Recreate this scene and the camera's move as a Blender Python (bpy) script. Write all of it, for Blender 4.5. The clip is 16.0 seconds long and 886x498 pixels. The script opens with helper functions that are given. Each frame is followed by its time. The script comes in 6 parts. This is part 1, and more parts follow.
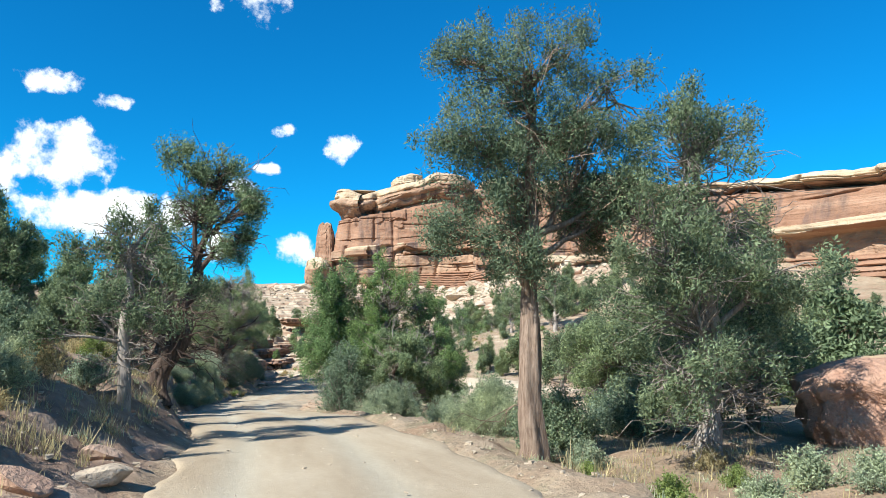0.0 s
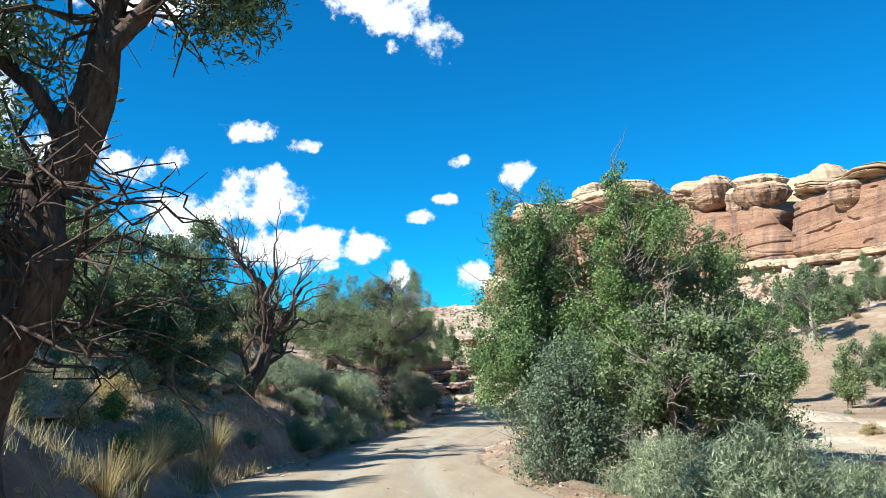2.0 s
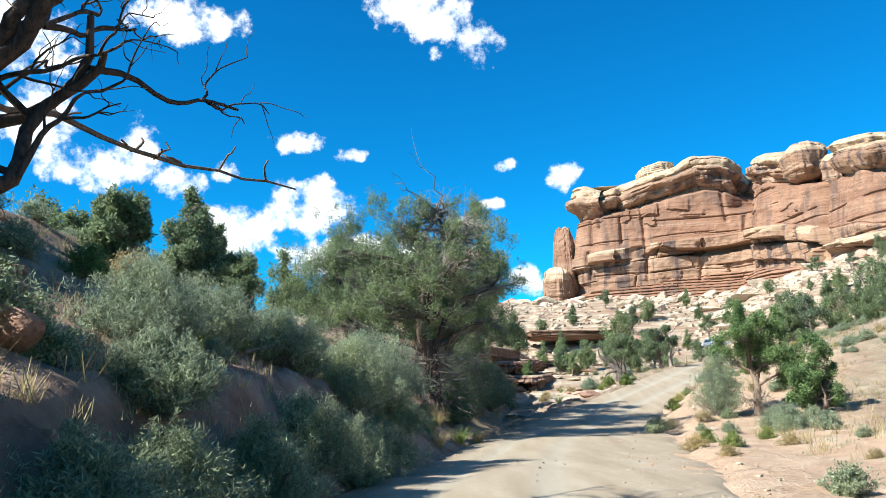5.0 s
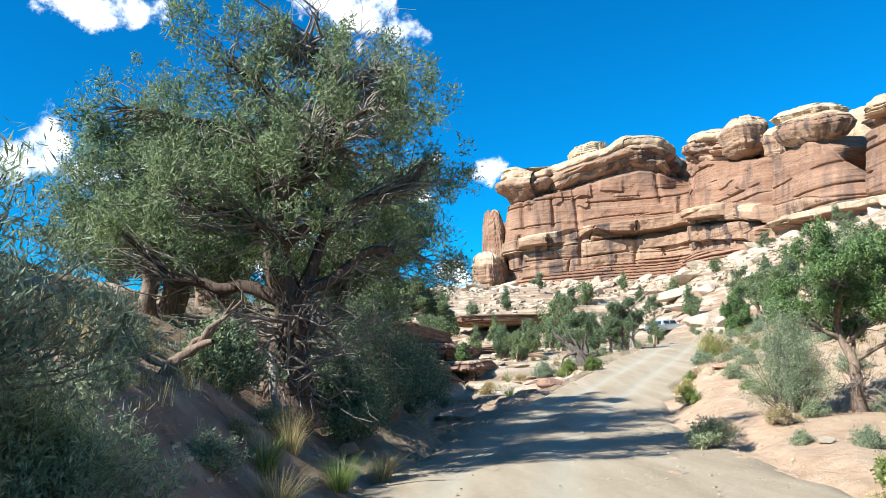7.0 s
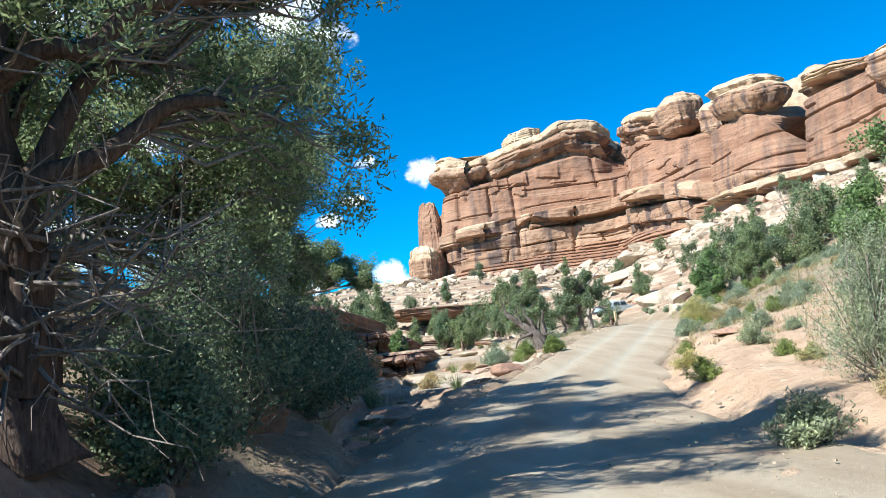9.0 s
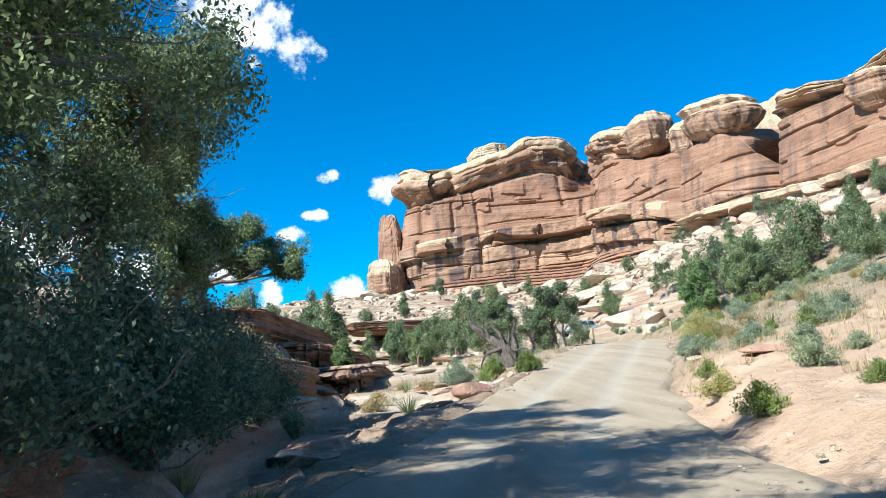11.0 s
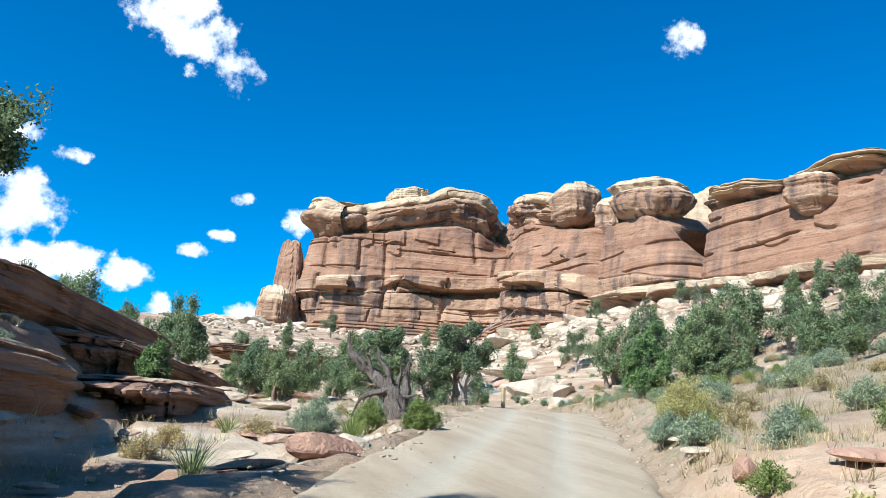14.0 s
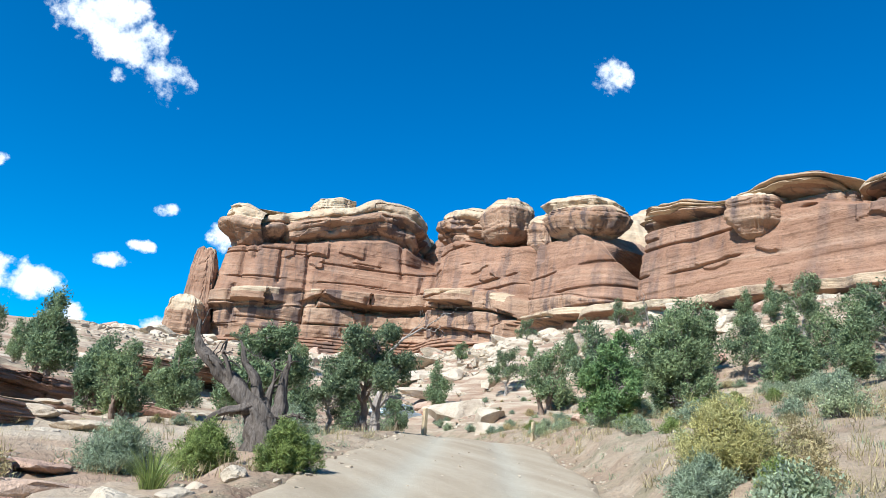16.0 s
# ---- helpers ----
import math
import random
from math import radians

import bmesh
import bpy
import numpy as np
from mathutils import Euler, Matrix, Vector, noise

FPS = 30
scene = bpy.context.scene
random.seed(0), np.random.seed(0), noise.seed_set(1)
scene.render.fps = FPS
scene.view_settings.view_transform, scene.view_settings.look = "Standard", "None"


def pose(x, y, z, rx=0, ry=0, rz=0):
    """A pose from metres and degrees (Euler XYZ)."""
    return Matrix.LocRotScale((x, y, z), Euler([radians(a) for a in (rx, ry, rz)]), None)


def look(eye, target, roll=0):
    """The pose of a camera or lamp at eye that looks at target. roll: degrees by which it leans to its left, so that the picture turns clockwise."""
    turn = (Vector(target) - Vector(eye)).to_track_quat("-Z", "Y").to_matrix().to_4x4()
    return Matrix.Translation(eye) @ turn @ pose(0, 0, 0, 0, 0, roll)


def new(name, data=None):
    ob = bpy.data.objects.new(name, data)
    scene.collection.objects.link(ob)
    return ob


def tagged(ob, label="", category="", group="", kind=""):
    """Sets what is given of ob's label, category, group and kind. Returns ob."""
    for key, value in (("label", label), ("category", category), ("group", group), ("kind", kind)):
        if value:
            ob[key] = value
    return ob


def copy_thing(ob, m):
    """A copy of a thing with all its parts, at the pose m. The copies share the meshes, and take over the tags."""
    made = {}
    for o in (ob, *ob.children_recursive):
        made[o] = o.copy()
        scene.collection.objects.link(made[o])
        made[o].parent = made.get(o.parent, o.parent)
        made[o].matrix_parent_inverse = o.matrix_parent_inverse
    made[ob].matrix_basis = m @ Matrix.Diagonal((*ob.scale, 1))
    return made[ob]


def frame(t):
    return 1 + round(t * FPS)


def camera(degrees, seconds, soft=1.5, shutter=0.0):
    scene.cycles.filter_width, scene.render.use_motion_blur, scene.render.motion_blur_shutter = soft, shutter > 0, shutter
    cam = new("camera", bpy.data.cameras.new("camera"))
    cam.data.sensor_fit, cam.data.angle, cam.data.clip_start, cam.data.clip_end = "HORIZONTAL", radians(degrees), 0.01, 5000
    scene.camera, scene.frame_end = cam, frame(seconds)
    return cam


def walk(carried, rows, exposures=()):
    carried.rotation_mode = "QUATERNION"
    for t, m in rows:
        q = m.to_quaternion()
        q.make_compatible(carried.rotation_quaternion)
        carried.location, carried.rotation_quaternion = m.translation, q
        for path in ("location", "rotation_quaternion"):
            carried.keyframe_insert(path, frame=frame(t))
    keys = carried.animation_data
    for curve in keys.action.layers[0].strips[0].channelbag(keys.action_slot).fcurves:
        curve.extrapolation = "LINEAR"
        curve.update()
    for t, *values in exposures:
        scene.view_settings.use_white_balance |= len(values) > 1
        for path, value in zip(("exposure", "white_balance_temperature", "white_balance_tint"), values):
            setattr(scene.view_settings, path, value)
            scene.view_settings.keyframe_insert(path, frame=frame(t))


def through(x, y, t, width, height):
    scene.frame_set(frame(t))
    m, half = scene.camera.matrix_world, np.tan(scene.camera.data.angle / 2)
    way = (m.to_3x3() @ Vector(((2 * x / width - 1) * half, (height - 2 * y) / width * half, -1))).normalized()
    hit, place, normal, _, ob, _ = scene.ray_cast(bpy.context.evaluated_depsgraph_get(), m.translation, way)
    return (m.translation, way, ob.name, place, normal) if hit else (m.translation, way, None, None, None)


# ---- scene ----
cam = camera(60.0, 16.0, soft=0.6)
PATH = [
    (0, (0.186, -35.409, 3.099), (0.728, -33.499, 3.34), -0.3),
    (0.5, (0.85, -31.772, 2.848), (1.262, -29.832, 3.109), 0.4),
    (1, (1.305, -27.55, 2.798), (1.595, -25.591, 3.08), 0.2),
    (1.5, (1.522, -24.528, 2.685), (1.709, -22.56, 2.987), -0.5),
    (2, (1.655, -21.662, 2.585), (1.74, -19.688, 2.895), -1.0),
    (2.5, (1.587, -18.872, 2.53), (1.598, -16.898, 2.856), -1.7),
    (3, (1.486, -16.316, 2.466), (1.432, -14.344, 2.797), -2.6),
    (5.5, (1.079, -0.487, 1.373), (1.055, 1.487, 1.696), -1.5),
    (6, (1.196, 3.128, 1.309), (1.231, 5.102, 1.626), -1.9),
    (6.5, (1.396, 6.128, 1.224), (1.49, 8.101, 1.534), -2.5),
    (7, (1.703, 9.009, 1.12), (1.853, 10.98, 1.423), -3.0),
    (7.5, (1.982, 11.253, 0.989), (2.177, 13.223, 1.278), -3.6),
    (8, (2.297, 13.269, 0.862), (2.534, 15.236, 1.138), -4.6),
    (8.5, (2.538, 14.762, 0.757), (2.802, 16.725, 1.034), -4.4),
    (9, (2.623, 15.951, 0.648), (2.935, 17.904, 0.94), -6.5),
    (11.5, (3.911, 22.723, 0.577), (4.358, 24.642, 0.921), -4.0),
    (12, (4.252, 24.18, 0.527), (4.73, 26.087, 0.897), -2.9),
    (12.5, (4.581, 25.483, 0.492), (5.083, 27.377, 0.893), -0.9),
    (13, (5.032, 26.949, 0.497), (5.574, 28.827, 0.921), 0.1),
    (13.5, (5.422, 28.168, 0.521), (6.011, 30.026, 0.971), 1.9),
    (14, (5.953, 29.654, 0.567), (6.593, 31.492, 1.028), 4.1),
    (14.5, (6.586, 31.2, 0.613), (7.275, 33.021, 1.07), 4.8),
    (15, (7.304, 32.937, 0.676), (8.047, 34.737, 1.134), 5.6),
    (15.5, (7.975, 34.516, 0.726), (8.752, 36.294, 1.21), 6.1),
    (16, (8.729, 35.814, 0.894), (9.531, 37.567, 1.426), 5.3),
]
walk(cam, [(t, look(eye, target, roll)) for t, eye, target, roll in PATH], exposures=[(t, stops, kelvin, 6) for t, stops, kelvin in ((0, 0.82, 6600), (3, 0.9, 6600), (6.5, 0.92, 6450), (9, 0.9, 6300), (12.5, 0.8, 6150), (16, 0.67, 6050))])


# ---------------------------------------------------------------- sky, clouds and sun
SUN_AZ, SUN_EL = radians(243), radians(41)  # azimuth clockwise from +y



def sky_world():
    world = bpy.data.worlds.new("sky")
    scene.world = world
    world.use_nodes = True
    nt = world.node_tree
    nt.nodes.clear()
    add, link = nt.nodes.new, nt.links.new
    out, bg = add("ShaderNodeOutputWorld"), add("ShaderNodeBackground")
    sky = add("ShaderNodeTexSky")
    sky.sky_type = "NISHITA"
    sky.sun_disc = False
    sky.sun_elevation, sky.sun_rotation = SUN_EL, SUN_AZ
    sky.altitude, sky.air_density, sky.dust_density, sky.ozone_density = 1500, 1.0, 0.1, 3.0
    hue = add("ShaderNodeHueSaturation")
    hue.inputs["Saturation"].default_value = 1.15
    hue.inputs["Value"].default_value = 1.0
    link(sky.outputs[0], hue.inputs["Color"])
    tint = add("ShaderNodeMix")
    tint.data_type, tint.blend_type = "RGBA", "MULTIPLY"
    tint.inputs[0].default_value, tint.inputs[7].default_value = 1.0, (0.05, 0.88, 1.2, 1)
    link(hue.outputs[0], tint.inputs[6])
    geo = add("ShaderNodeTexCoord")
    warp = add("ShaderNodeTexNoise")
    warp.inputs["Scale"].default_value, warp.inputs["Detail"].default_value = 26, 8
    warp.inputs["Roughness"].default_value = 0.64
    link(geo.outputs["Generated"], warp.inputs["Vector"])
    total = None
    for az, el, wide, tall, gain in CLOUDS:
        a, e = radians(az), radians(el)
        mid = Vector((math.sin(a) * math.cos(e), math.cos(a) * math.cos(e), math.sin(e)))
        across = Vector((math.cos(a), -math.sin(a), 0))
        up = across.cross(mid)
        terms = []
        for axis, size in ((across, wide), (up, tall)):
            dot = add("ShaderNodeVectorMath")
            dot.operation = "DOT_PRODUCT"
            link(geo.outputs["Generated"], dot.inputs[0])
            dot.inputs[1].default_value = axis / math.radians(size)
            sq = add("ShaderNodeMath")
            sq.operation = "MULTIPLY"
            link(dot.outputs["Value"], sq.inputs[0])
            link(dot.outputs["Value"], sq.inputs[1])
            terms.append(sq)
        both = add("ShaderNodeMath")
        link(terms[0].outputs[0], both.inputs[0])
        link(terms[1].outputs[0], both.inputs[1])
        ahead = add("ShaderNodeVectorMath")
        ahead.operation = "DOT_PRODUCT"
        link(geo.outputs["Generated"], ahead.inputs[0])
        ahead.inputs[1].default_value = mid
        side = add("ShaderNodeMath")
        side.operation = "LESS_THAN"
        link(ahead.outputs["Value"], side.inputs[0])
        side.inputs[1].default_value = 0.0
        far = add("ShaderNodeMath")
        far.operation = "MULTIPLY_ADD"
        link(side.outputs[0], far.inputs[0])
        far.inputs[1].default_value = 50
        link(both.outputs[0], far.inputs[2])
        body = add("ShaderNodeMath")
        body.operation = "MULTIPLY_ADD"
        link(far.outputs[0], body.inputs[0])
        body.inputs[1].default_value, body.inputs[2].default_value = -gain, gain
        if total is None:
            total = body
        else:
            most = add("ShaderNodeMath")
            most.operation = "MAXIMUM"
            link(total.outputs[0], most.inputs[0])
            link(body.outputs[0], most.inputs[1])
            total = most
    ragged = add("ShaderNodeMath")
    ragged.operation = "MULTIPLY_ADD"
    link(warp.outputs["Fac"], ragged.inputs[0])
    ragged.inputs[1].default_value, ragged.inputs[2].default_value = 7.5, -3.5
    mass = add("ShaderNodeMath")
    link(total.outputs[0], mass.inputs[0])
    link(ragged.outputs[0], mass.inputs[1])
    edge = add("ShaderNodeMapRange")
    edge.interpolation_type = "SMOOTHSTEP"
    edge.inputs["From Min"].default_value, edge.inputs["From Max"].default_value = 0.0, 1.5
    link(mass.outputs[0], edge.inputs["Value"])
    # unseen cumulus added over the rest of the sky to fill the shade
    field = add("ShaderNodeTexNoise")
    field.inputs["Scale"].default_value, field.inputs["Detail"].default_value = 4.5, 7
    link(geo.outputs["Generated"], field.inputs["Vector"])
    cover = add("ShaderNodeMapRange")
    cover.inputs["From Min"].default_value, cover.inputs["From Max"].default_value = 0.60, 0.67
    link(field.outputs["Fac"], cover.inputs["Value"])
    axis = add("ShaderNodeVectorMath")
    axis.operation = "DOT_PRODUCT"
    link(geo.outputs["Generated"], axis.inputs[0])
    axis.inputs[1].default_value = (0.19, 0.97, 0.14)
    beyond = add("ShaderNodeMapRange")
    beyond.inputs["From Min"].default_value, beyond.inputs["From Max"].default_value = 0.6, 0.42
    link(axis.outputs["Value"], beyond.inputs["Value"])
    unseen_fill = add("ShaderNodeMath")
    unseen_fill.operation = "MULTIPLY"
    link(cover.outputs[0], unseen_fill.inputs[0])
    link(beyond.outputs[0], unseen_fill.inputs[1])
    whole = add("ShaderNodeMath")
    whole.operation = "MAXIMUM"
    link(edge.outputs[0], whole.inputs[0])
    link(unseen_fill.outputs[0], whole.inputs[1])
    # cloud bodies: bright crests, blue-grey hollows
    fold = add("ShaderNodeTexNoise")
    fold.inputs["Scale"].default_value, fold.inputs["Detail"].default_value = 26, 6
    link(geo.outputs["Generated"], fold.inputs["Vector"])
    tone = add("ShaderNodeMapRange")
    tone.inputs["From Min"].default_value, tone.inputs["From Max"].default_value = 0.3, 0.62
    link(fold.outputs["Fac"], tone.inputs["Value"])
    shade = add("ShaderNodeMix")
    shade.data_type = "RGBA"
    shade.inputs[6].default_value, shade.inputs[7].default_value = (5.4, 6.3, 7.6, 1), (9.4, 9.7, 10.0, 1)
    link(tone.outputs[0], shade.inputs[0])
    mix = add("ShaderNodeMix")
    mix.data_type = "RGBA"
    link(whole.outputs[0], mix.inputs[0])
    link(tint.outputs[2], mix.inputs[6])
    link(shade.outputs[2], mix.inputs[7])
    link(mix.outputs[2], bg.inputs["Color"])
    bg.inputs["Strength"].default_value = 0.088
    link(bg.outputs[0], out.inputs["Surface"])


# azimuth, elevation, half width, half height in degrees, firmness
CLOUDS = [
    (-3.0, 27.2, 3.0, 1.9, 1.3), (-0.5, 26.0, 2.4, 1.8, 1.3), (2.0, 24.4, 1.7, 1.7, 1.3), (-1.3, 23.8, 0.6, 0.5, 0.8),
    (-20.2, 25.4, 3.4, 1.4, 1.2), (-31.0, 22.6, 3.0, 2.4, 1.3), (-30.0, 18.2, 2.6, 2.2, 1.3), (-23.6, 16.4, 1.6, 2.0, 1.3), (-26.0, 15.0, 4.0, 1.4, 1.2), (-20.6, 14.2, 1.8, 1.1, 1.1),
    (-12.0, 17.3, 2.0, 0.7, 0.8), (-8.2, 16.5, 1.0, 0.5, 0.7), (-17.4, 15.0, 0.9, 0.7, 0.8), (8.1, 14.5, 1.1, 1.0, 0.95), (4.2, 15.4, 1.1, 0.4, 0.7), (2.7, 12.6, 0.8, 0.35, 0.75), (0.8, 11.4, 1.0, 0.4, 0.8),
    (4.7, 6.8, 1.5, 1.2, 1.3), (-1.0, 6.9, 1.0, 1.0, 1.2), (-3.6, 9.1, 1.7, 1.3, 1.3), (-6.6, 9.2, 1.9, 1.5, 1.3), (-11.4, 12.4, 3.4, 2.3, 1.35), (-10.0, 8.8, 3.6, 1.7, 1.25), (-16.6, 10.8, 3.2, 2.2, 1.3), (36.9, 28.6, 1.3, 1.5, 1.1),
]
sky_world()
sun = new("sun", bpy.data.lights.new("sun", "SUN"))
sun.data.energy, sun.data.angle, sun.data.color = 5.5, radians(0.53), (0.985, 0.97, 0.95)
to_sun = Vector((math.sin(SUN_AZ) * math.cos(SUN_EL), math.cos(SUN_AZ) * math.cos(SUN_EL), math.sin(SUN_EL)))
sun.matrix_world = look((0, 0, 80), Vector((0, 0, 80)) - to_sun)

# ---------------------------------------------------------------- terrain
ROAD_Y = [-75, -50, -35, -27, -21, -16, -8, 0, 6, 11, 16, 20, 23, 27, 31, 36, 42, 50, 57, 66, 78, 96, 120]
ROAD_X = [-12, -4.2, 0.15, 1.3, 1.6, 1.5, 1.2, 1.08, 1.4, 1.97, 2.62, 3.3, 3.95, 5.0, 6.5, 8.8, 11.9, 16.3, 20.0, 24.2, 28.2, 30.5, 32]
ROAD_Z = [3.2, 2.6, 1.85, 1.5, 1.32, 1.22, 0.7, 0.1, -0.03, -0.25, -0.6, -0.66, -0.68, -0.78, -0.68, -0.36, 0.15, 0.95, 1.6, 1.85, 2.1, 2.7, 4.5]
WASH_Y = [18, 25, 31, 38, 45, 60, 84, 110]
WASH_X = [6.5, 4.6, 4.0, 4.9, 6.6, 10.2, 13.5, 16.0]
WALL_LINE = [(-40, 225), (24, 197), (47, 190), (63, 186), (66, 163), (67, 138), (67, 112), (68, 88), (70, 66), (82, 0), (96, -120)]


def rnd(ix, iy, seed):
    v = np.sin(ix * 127.1 + iy * 311.7 + seed * 74.7) * 43758.5453
    return v - np.floor(v)


def vnoise(x, y, seed=0.0):
    """Smooth value noise on a plane, 0 to 1."""
    x, y = np.asarray(x, float), np.asarray(y, float)
    ix, iy = np.floor(x), np.floor(y)
    fx, fy = x - ix, y - iy
    fx, fy = fx * fx * (3 - 2 * fx), fy * fy * (3 - 2 * fy)
    a = rnd(ix, iy, seed) * (1 - fx) + rnd(ix + 1, iy, seed) * fx
    b = rnd(ix, iy + 1, seed) * (1 - fx) + rnd(ix + 1, iy + 1, seed) * fx
    return a * (1 - fy) + b * fy


def fbm(x, y, seed=0.0, octaves=4):
    total, amp, norm = 0.0, 1.0, 0.0
    for k in range(octaves):
        total = total + amp * vnoise(np.asarray(x) * 2**k, np.asarray(y) * 2**k, seed + 9.1 * k)
        norm += amp
        amp *= 0.5
    return total / norm


def step(a, b, v):
    k = np.clip((v - a) / (b - a), 0, 1)
    return k * k * (3 - 2 * k)


def wall_distance(x, y):
    """Distance to the foot of the cliff, on the near side of it."""
    best = np.full(np.shape(x), 1e9)
    for (ax, ay), (bx, by) in zip(WALL_LINE, WALL_LINE[1:]):
        k = np.clip(((x - ax) * (bx - ax) + (y - ay) * (by - ay)) / ((bx - ax) ** 2 + (by - ay) ** 2), 0, 1)
        best = np.minimum(best, np.hypot(x - ax - k * (bx - ax), y - ay - k * (by - ay)))
    return best


def lateral(x, y):
    """How far right of the road's middle line a place lies."""
    slope = (np.interp(y + 2, ROAD_Y, ROAD_X) - np.interp(y - 2, ROAD_Y, ROAD_X)) / 4
    return (x - np.interp(y, ROAD_Y, ROAD_X)) / np.sqrt(1 + slope**2)


def right_edge(y):
    """How far the graded dirt reaches right of the middle line: it widens on the sandy flat."""
    return np.interp(y, [-6, 4, 12, 24, 31, 40], [2.4, 2.9, 4.2, 4.6, 3.2, 2.4])


def road_height(y):
    return (np.interp(y - 2, ROAD_Y, ROAD_Z) + np.interp(y, ROAD_Y, ROAD_Z) + np.interp(y + 2, ROAD_Y, ROAD_Z)) / 3


def ground_height(x, y, relief=1.0):
    x, y = np.asarray(x, float), np.asarray(y, float)
    d, zr = lateral(x, y), road_height(y)
    # bank and hillside left of the road
    edge = np.interp(y, [-40, -24, -16, -8, -2, 5, 20], [1.8, 1.9, 2.1, 3.0, 2.9, 2.3, 2.3])
    left = np.maximum(-d - edge - 0.35 * (fbm(y * 0.5, y * 0.1, 3.0) - 0.5), 0)
    cut = np.interp(y, [-60, -25, -20, -17, -12, -5, 6, 15, 20, 24, 28], [0.25, 0.35, 0.6, 0.95, 0.8, 1.0, 1.6, 1.4, 1.05, 0.6, 0.2])
    bank = cut * step(0, 1, left / np.interp(y, [-60, -24, -18, -5, 6, 12, 18, 26], [2.2, 2.0, 1.2, 1.2, 0.9, 1.1, 2.0, 2.4])) + np.interp(y, [-40, -25, -14], [0.6, 0.65, 1.0]) * np.interp(left, [0, 1, 4, 7.5, 12, 22, 60, 300], [0, 0.1, 1.5, 3.9, 4.9, 6.2, 10, 30])
    # wash and ledges left of the road farther on
    w = np.interp(y, WASH_Y, WASH_X) - x
    w = np.where(w > 0, w / np.interp(y, [31, 45, 63], [1, 1, 1.8]), w)
    ledge = np.interp(w, [-9, -4, -1.5, 1.2, 1.9, 2.9, 3.4, 6, 6.6, 10, 16, 30, 60, 300], [0.6, 0.35, 0, 0, 1.1, 1.6, 2.7, 3.3, 4.0, 4.8, 5.7, 7.6, 13, 32])
    bed = np.interp(y, [20, 27, 35, 45, 60, 84, 100], [-0.75, -1.2, -1.0, -0.7, -0.35, 0.4, 1.6])
    washy = bed + ledge
    k = step(24, 31, y)
    leftz = (zr + bank) * (1 - k) + washy * k
    # on the road's own side of the wash the roadside slopes down to the bed
    shoulder = zr - 0.35 * step(2.3, 5.0, -d) - 0.05
    leftz = np.where((y > 24) & (w < 1.5), np.minimum(np.maximum(leftz, shoulder), np.maximum(shoulder, bed)), leftz)
    # slope right of the road
    right = np.maximum(d - right_edge(y), 0)
    rise = np.interp(y, [-40, -12, -2, 10, 22, 30, 38, 50, 70], [0.01, 0.0, 0.03, 0.06, 0.08, 0.17, 0.25, 0.28, 0.2])
    rcut = np.interp(y, [24, 28, 32, 37, 42, 55, 65], [0, 0.15, 0.25, 0.35, 0.4, 0.5, 0.3])
    dip = np.interp(y, [-40, -25, -8, 6, 16, 26, 32], [0.55, 0.6, 0.45, 0.25, 0.1, 0.2, 0.0])
    rightz = zr + rcut * step(0, 0.9, right) - dip * step(0.1, 2.5, right) + rise * np.minimum(right, 30) + 0.02 * right
    near = np.where(d < 0, leftz, rightz)
    onroad = zr + 0.03 * (1 - np.minimum((d / 2.3) ** 2, 2.0))
    near = np.where((d > -edge) & (d < right_edge(y)), onroad, near)
    # talus below the cliff and the slickrock that closes the valley
    talus = np.interp(wall_distance(x, y), [0, 6, 15, 20, 28, 35, 45, 60, 90, 200], [19, 17, 13.5, 11, 6.2, 3.2, 0.8, -2.5, -8, -30]) * np.interp(y, [25, 68], [0.5, 1.0])
    apron = np.interp(y, [90, 100, 125, 170, 400], [-20, 1.5, 9.0, 17, 40]) + 0.03 * np.minimum(x - 10, 0)
    far = np.maximum(talus, apron)
    soft = 1.6
    z = np.maximum(near, far) + np.maximum(soft - np.abs(near - far), 0) ** 2 / (4 * soft)
    keep = np.maximum(1 - step(3.2, 6.0, np.abs(d)), 0) * step(-80, -70, y) * (1 - step(80, 96, y))
    z = z * (1 - keep) + near * keep
    z = np.minimum(z, 24 + 0.02 * z)
    # relief at several sizes
    off = step(2.2, 4.5, np.abs(d)) * relief
    broken = step(0.05, 0.35, left) * step(3.2, 1.4, left) * (y < 26) * step(-34, -26, y) * relief
    z = z + broken * (0.34 * (fbm(x * 1.3, y * 1.3, 7.0) - 0.5) + 0.22 * (fbm(x * 3.3, y * 3.3, 8.0, 3) - 0.5))
    z = z + off * (0.5 * (fbm(x * 0.11, y * 0.11, 1.0) - 0.5) + 0.34 * (fbm(x * 0.45, y * 0.45, 2.0) - 0.5) * (1 + 0.8 * step(3, 12, z)) + 0.10 * (fbm(x * 1.7, y * 1.7, 5.0) - 0.5))
    rough = step(7, 3, np.abs(d)) * step(2.0, 2.5, np.abs(d))
    return z + relief * rough * 0.34 * (fbm(x * 2.2, y * 2.2, 7.0, 4) - 0.4)

# ---------------------------------------------------------------- materials
def material(name, rough=0.9, spec=0.2):
    m = bpy.data.materials.new(name)
    m.use_nodes = True
    b = m.node_tree.nodes["Principled BSDF"]
    b.inputs["Roughness"].default_value = rough
    b.inputs["Specular IOR Level"].default_value = spec
    return m, m.node_tree, b


def node(nt, kind, **values):
    n = nt.nodes.new(kind)
    for key, value in values.items():
        n.inputs[key.replace("_", " ")].default_value = value
    return n


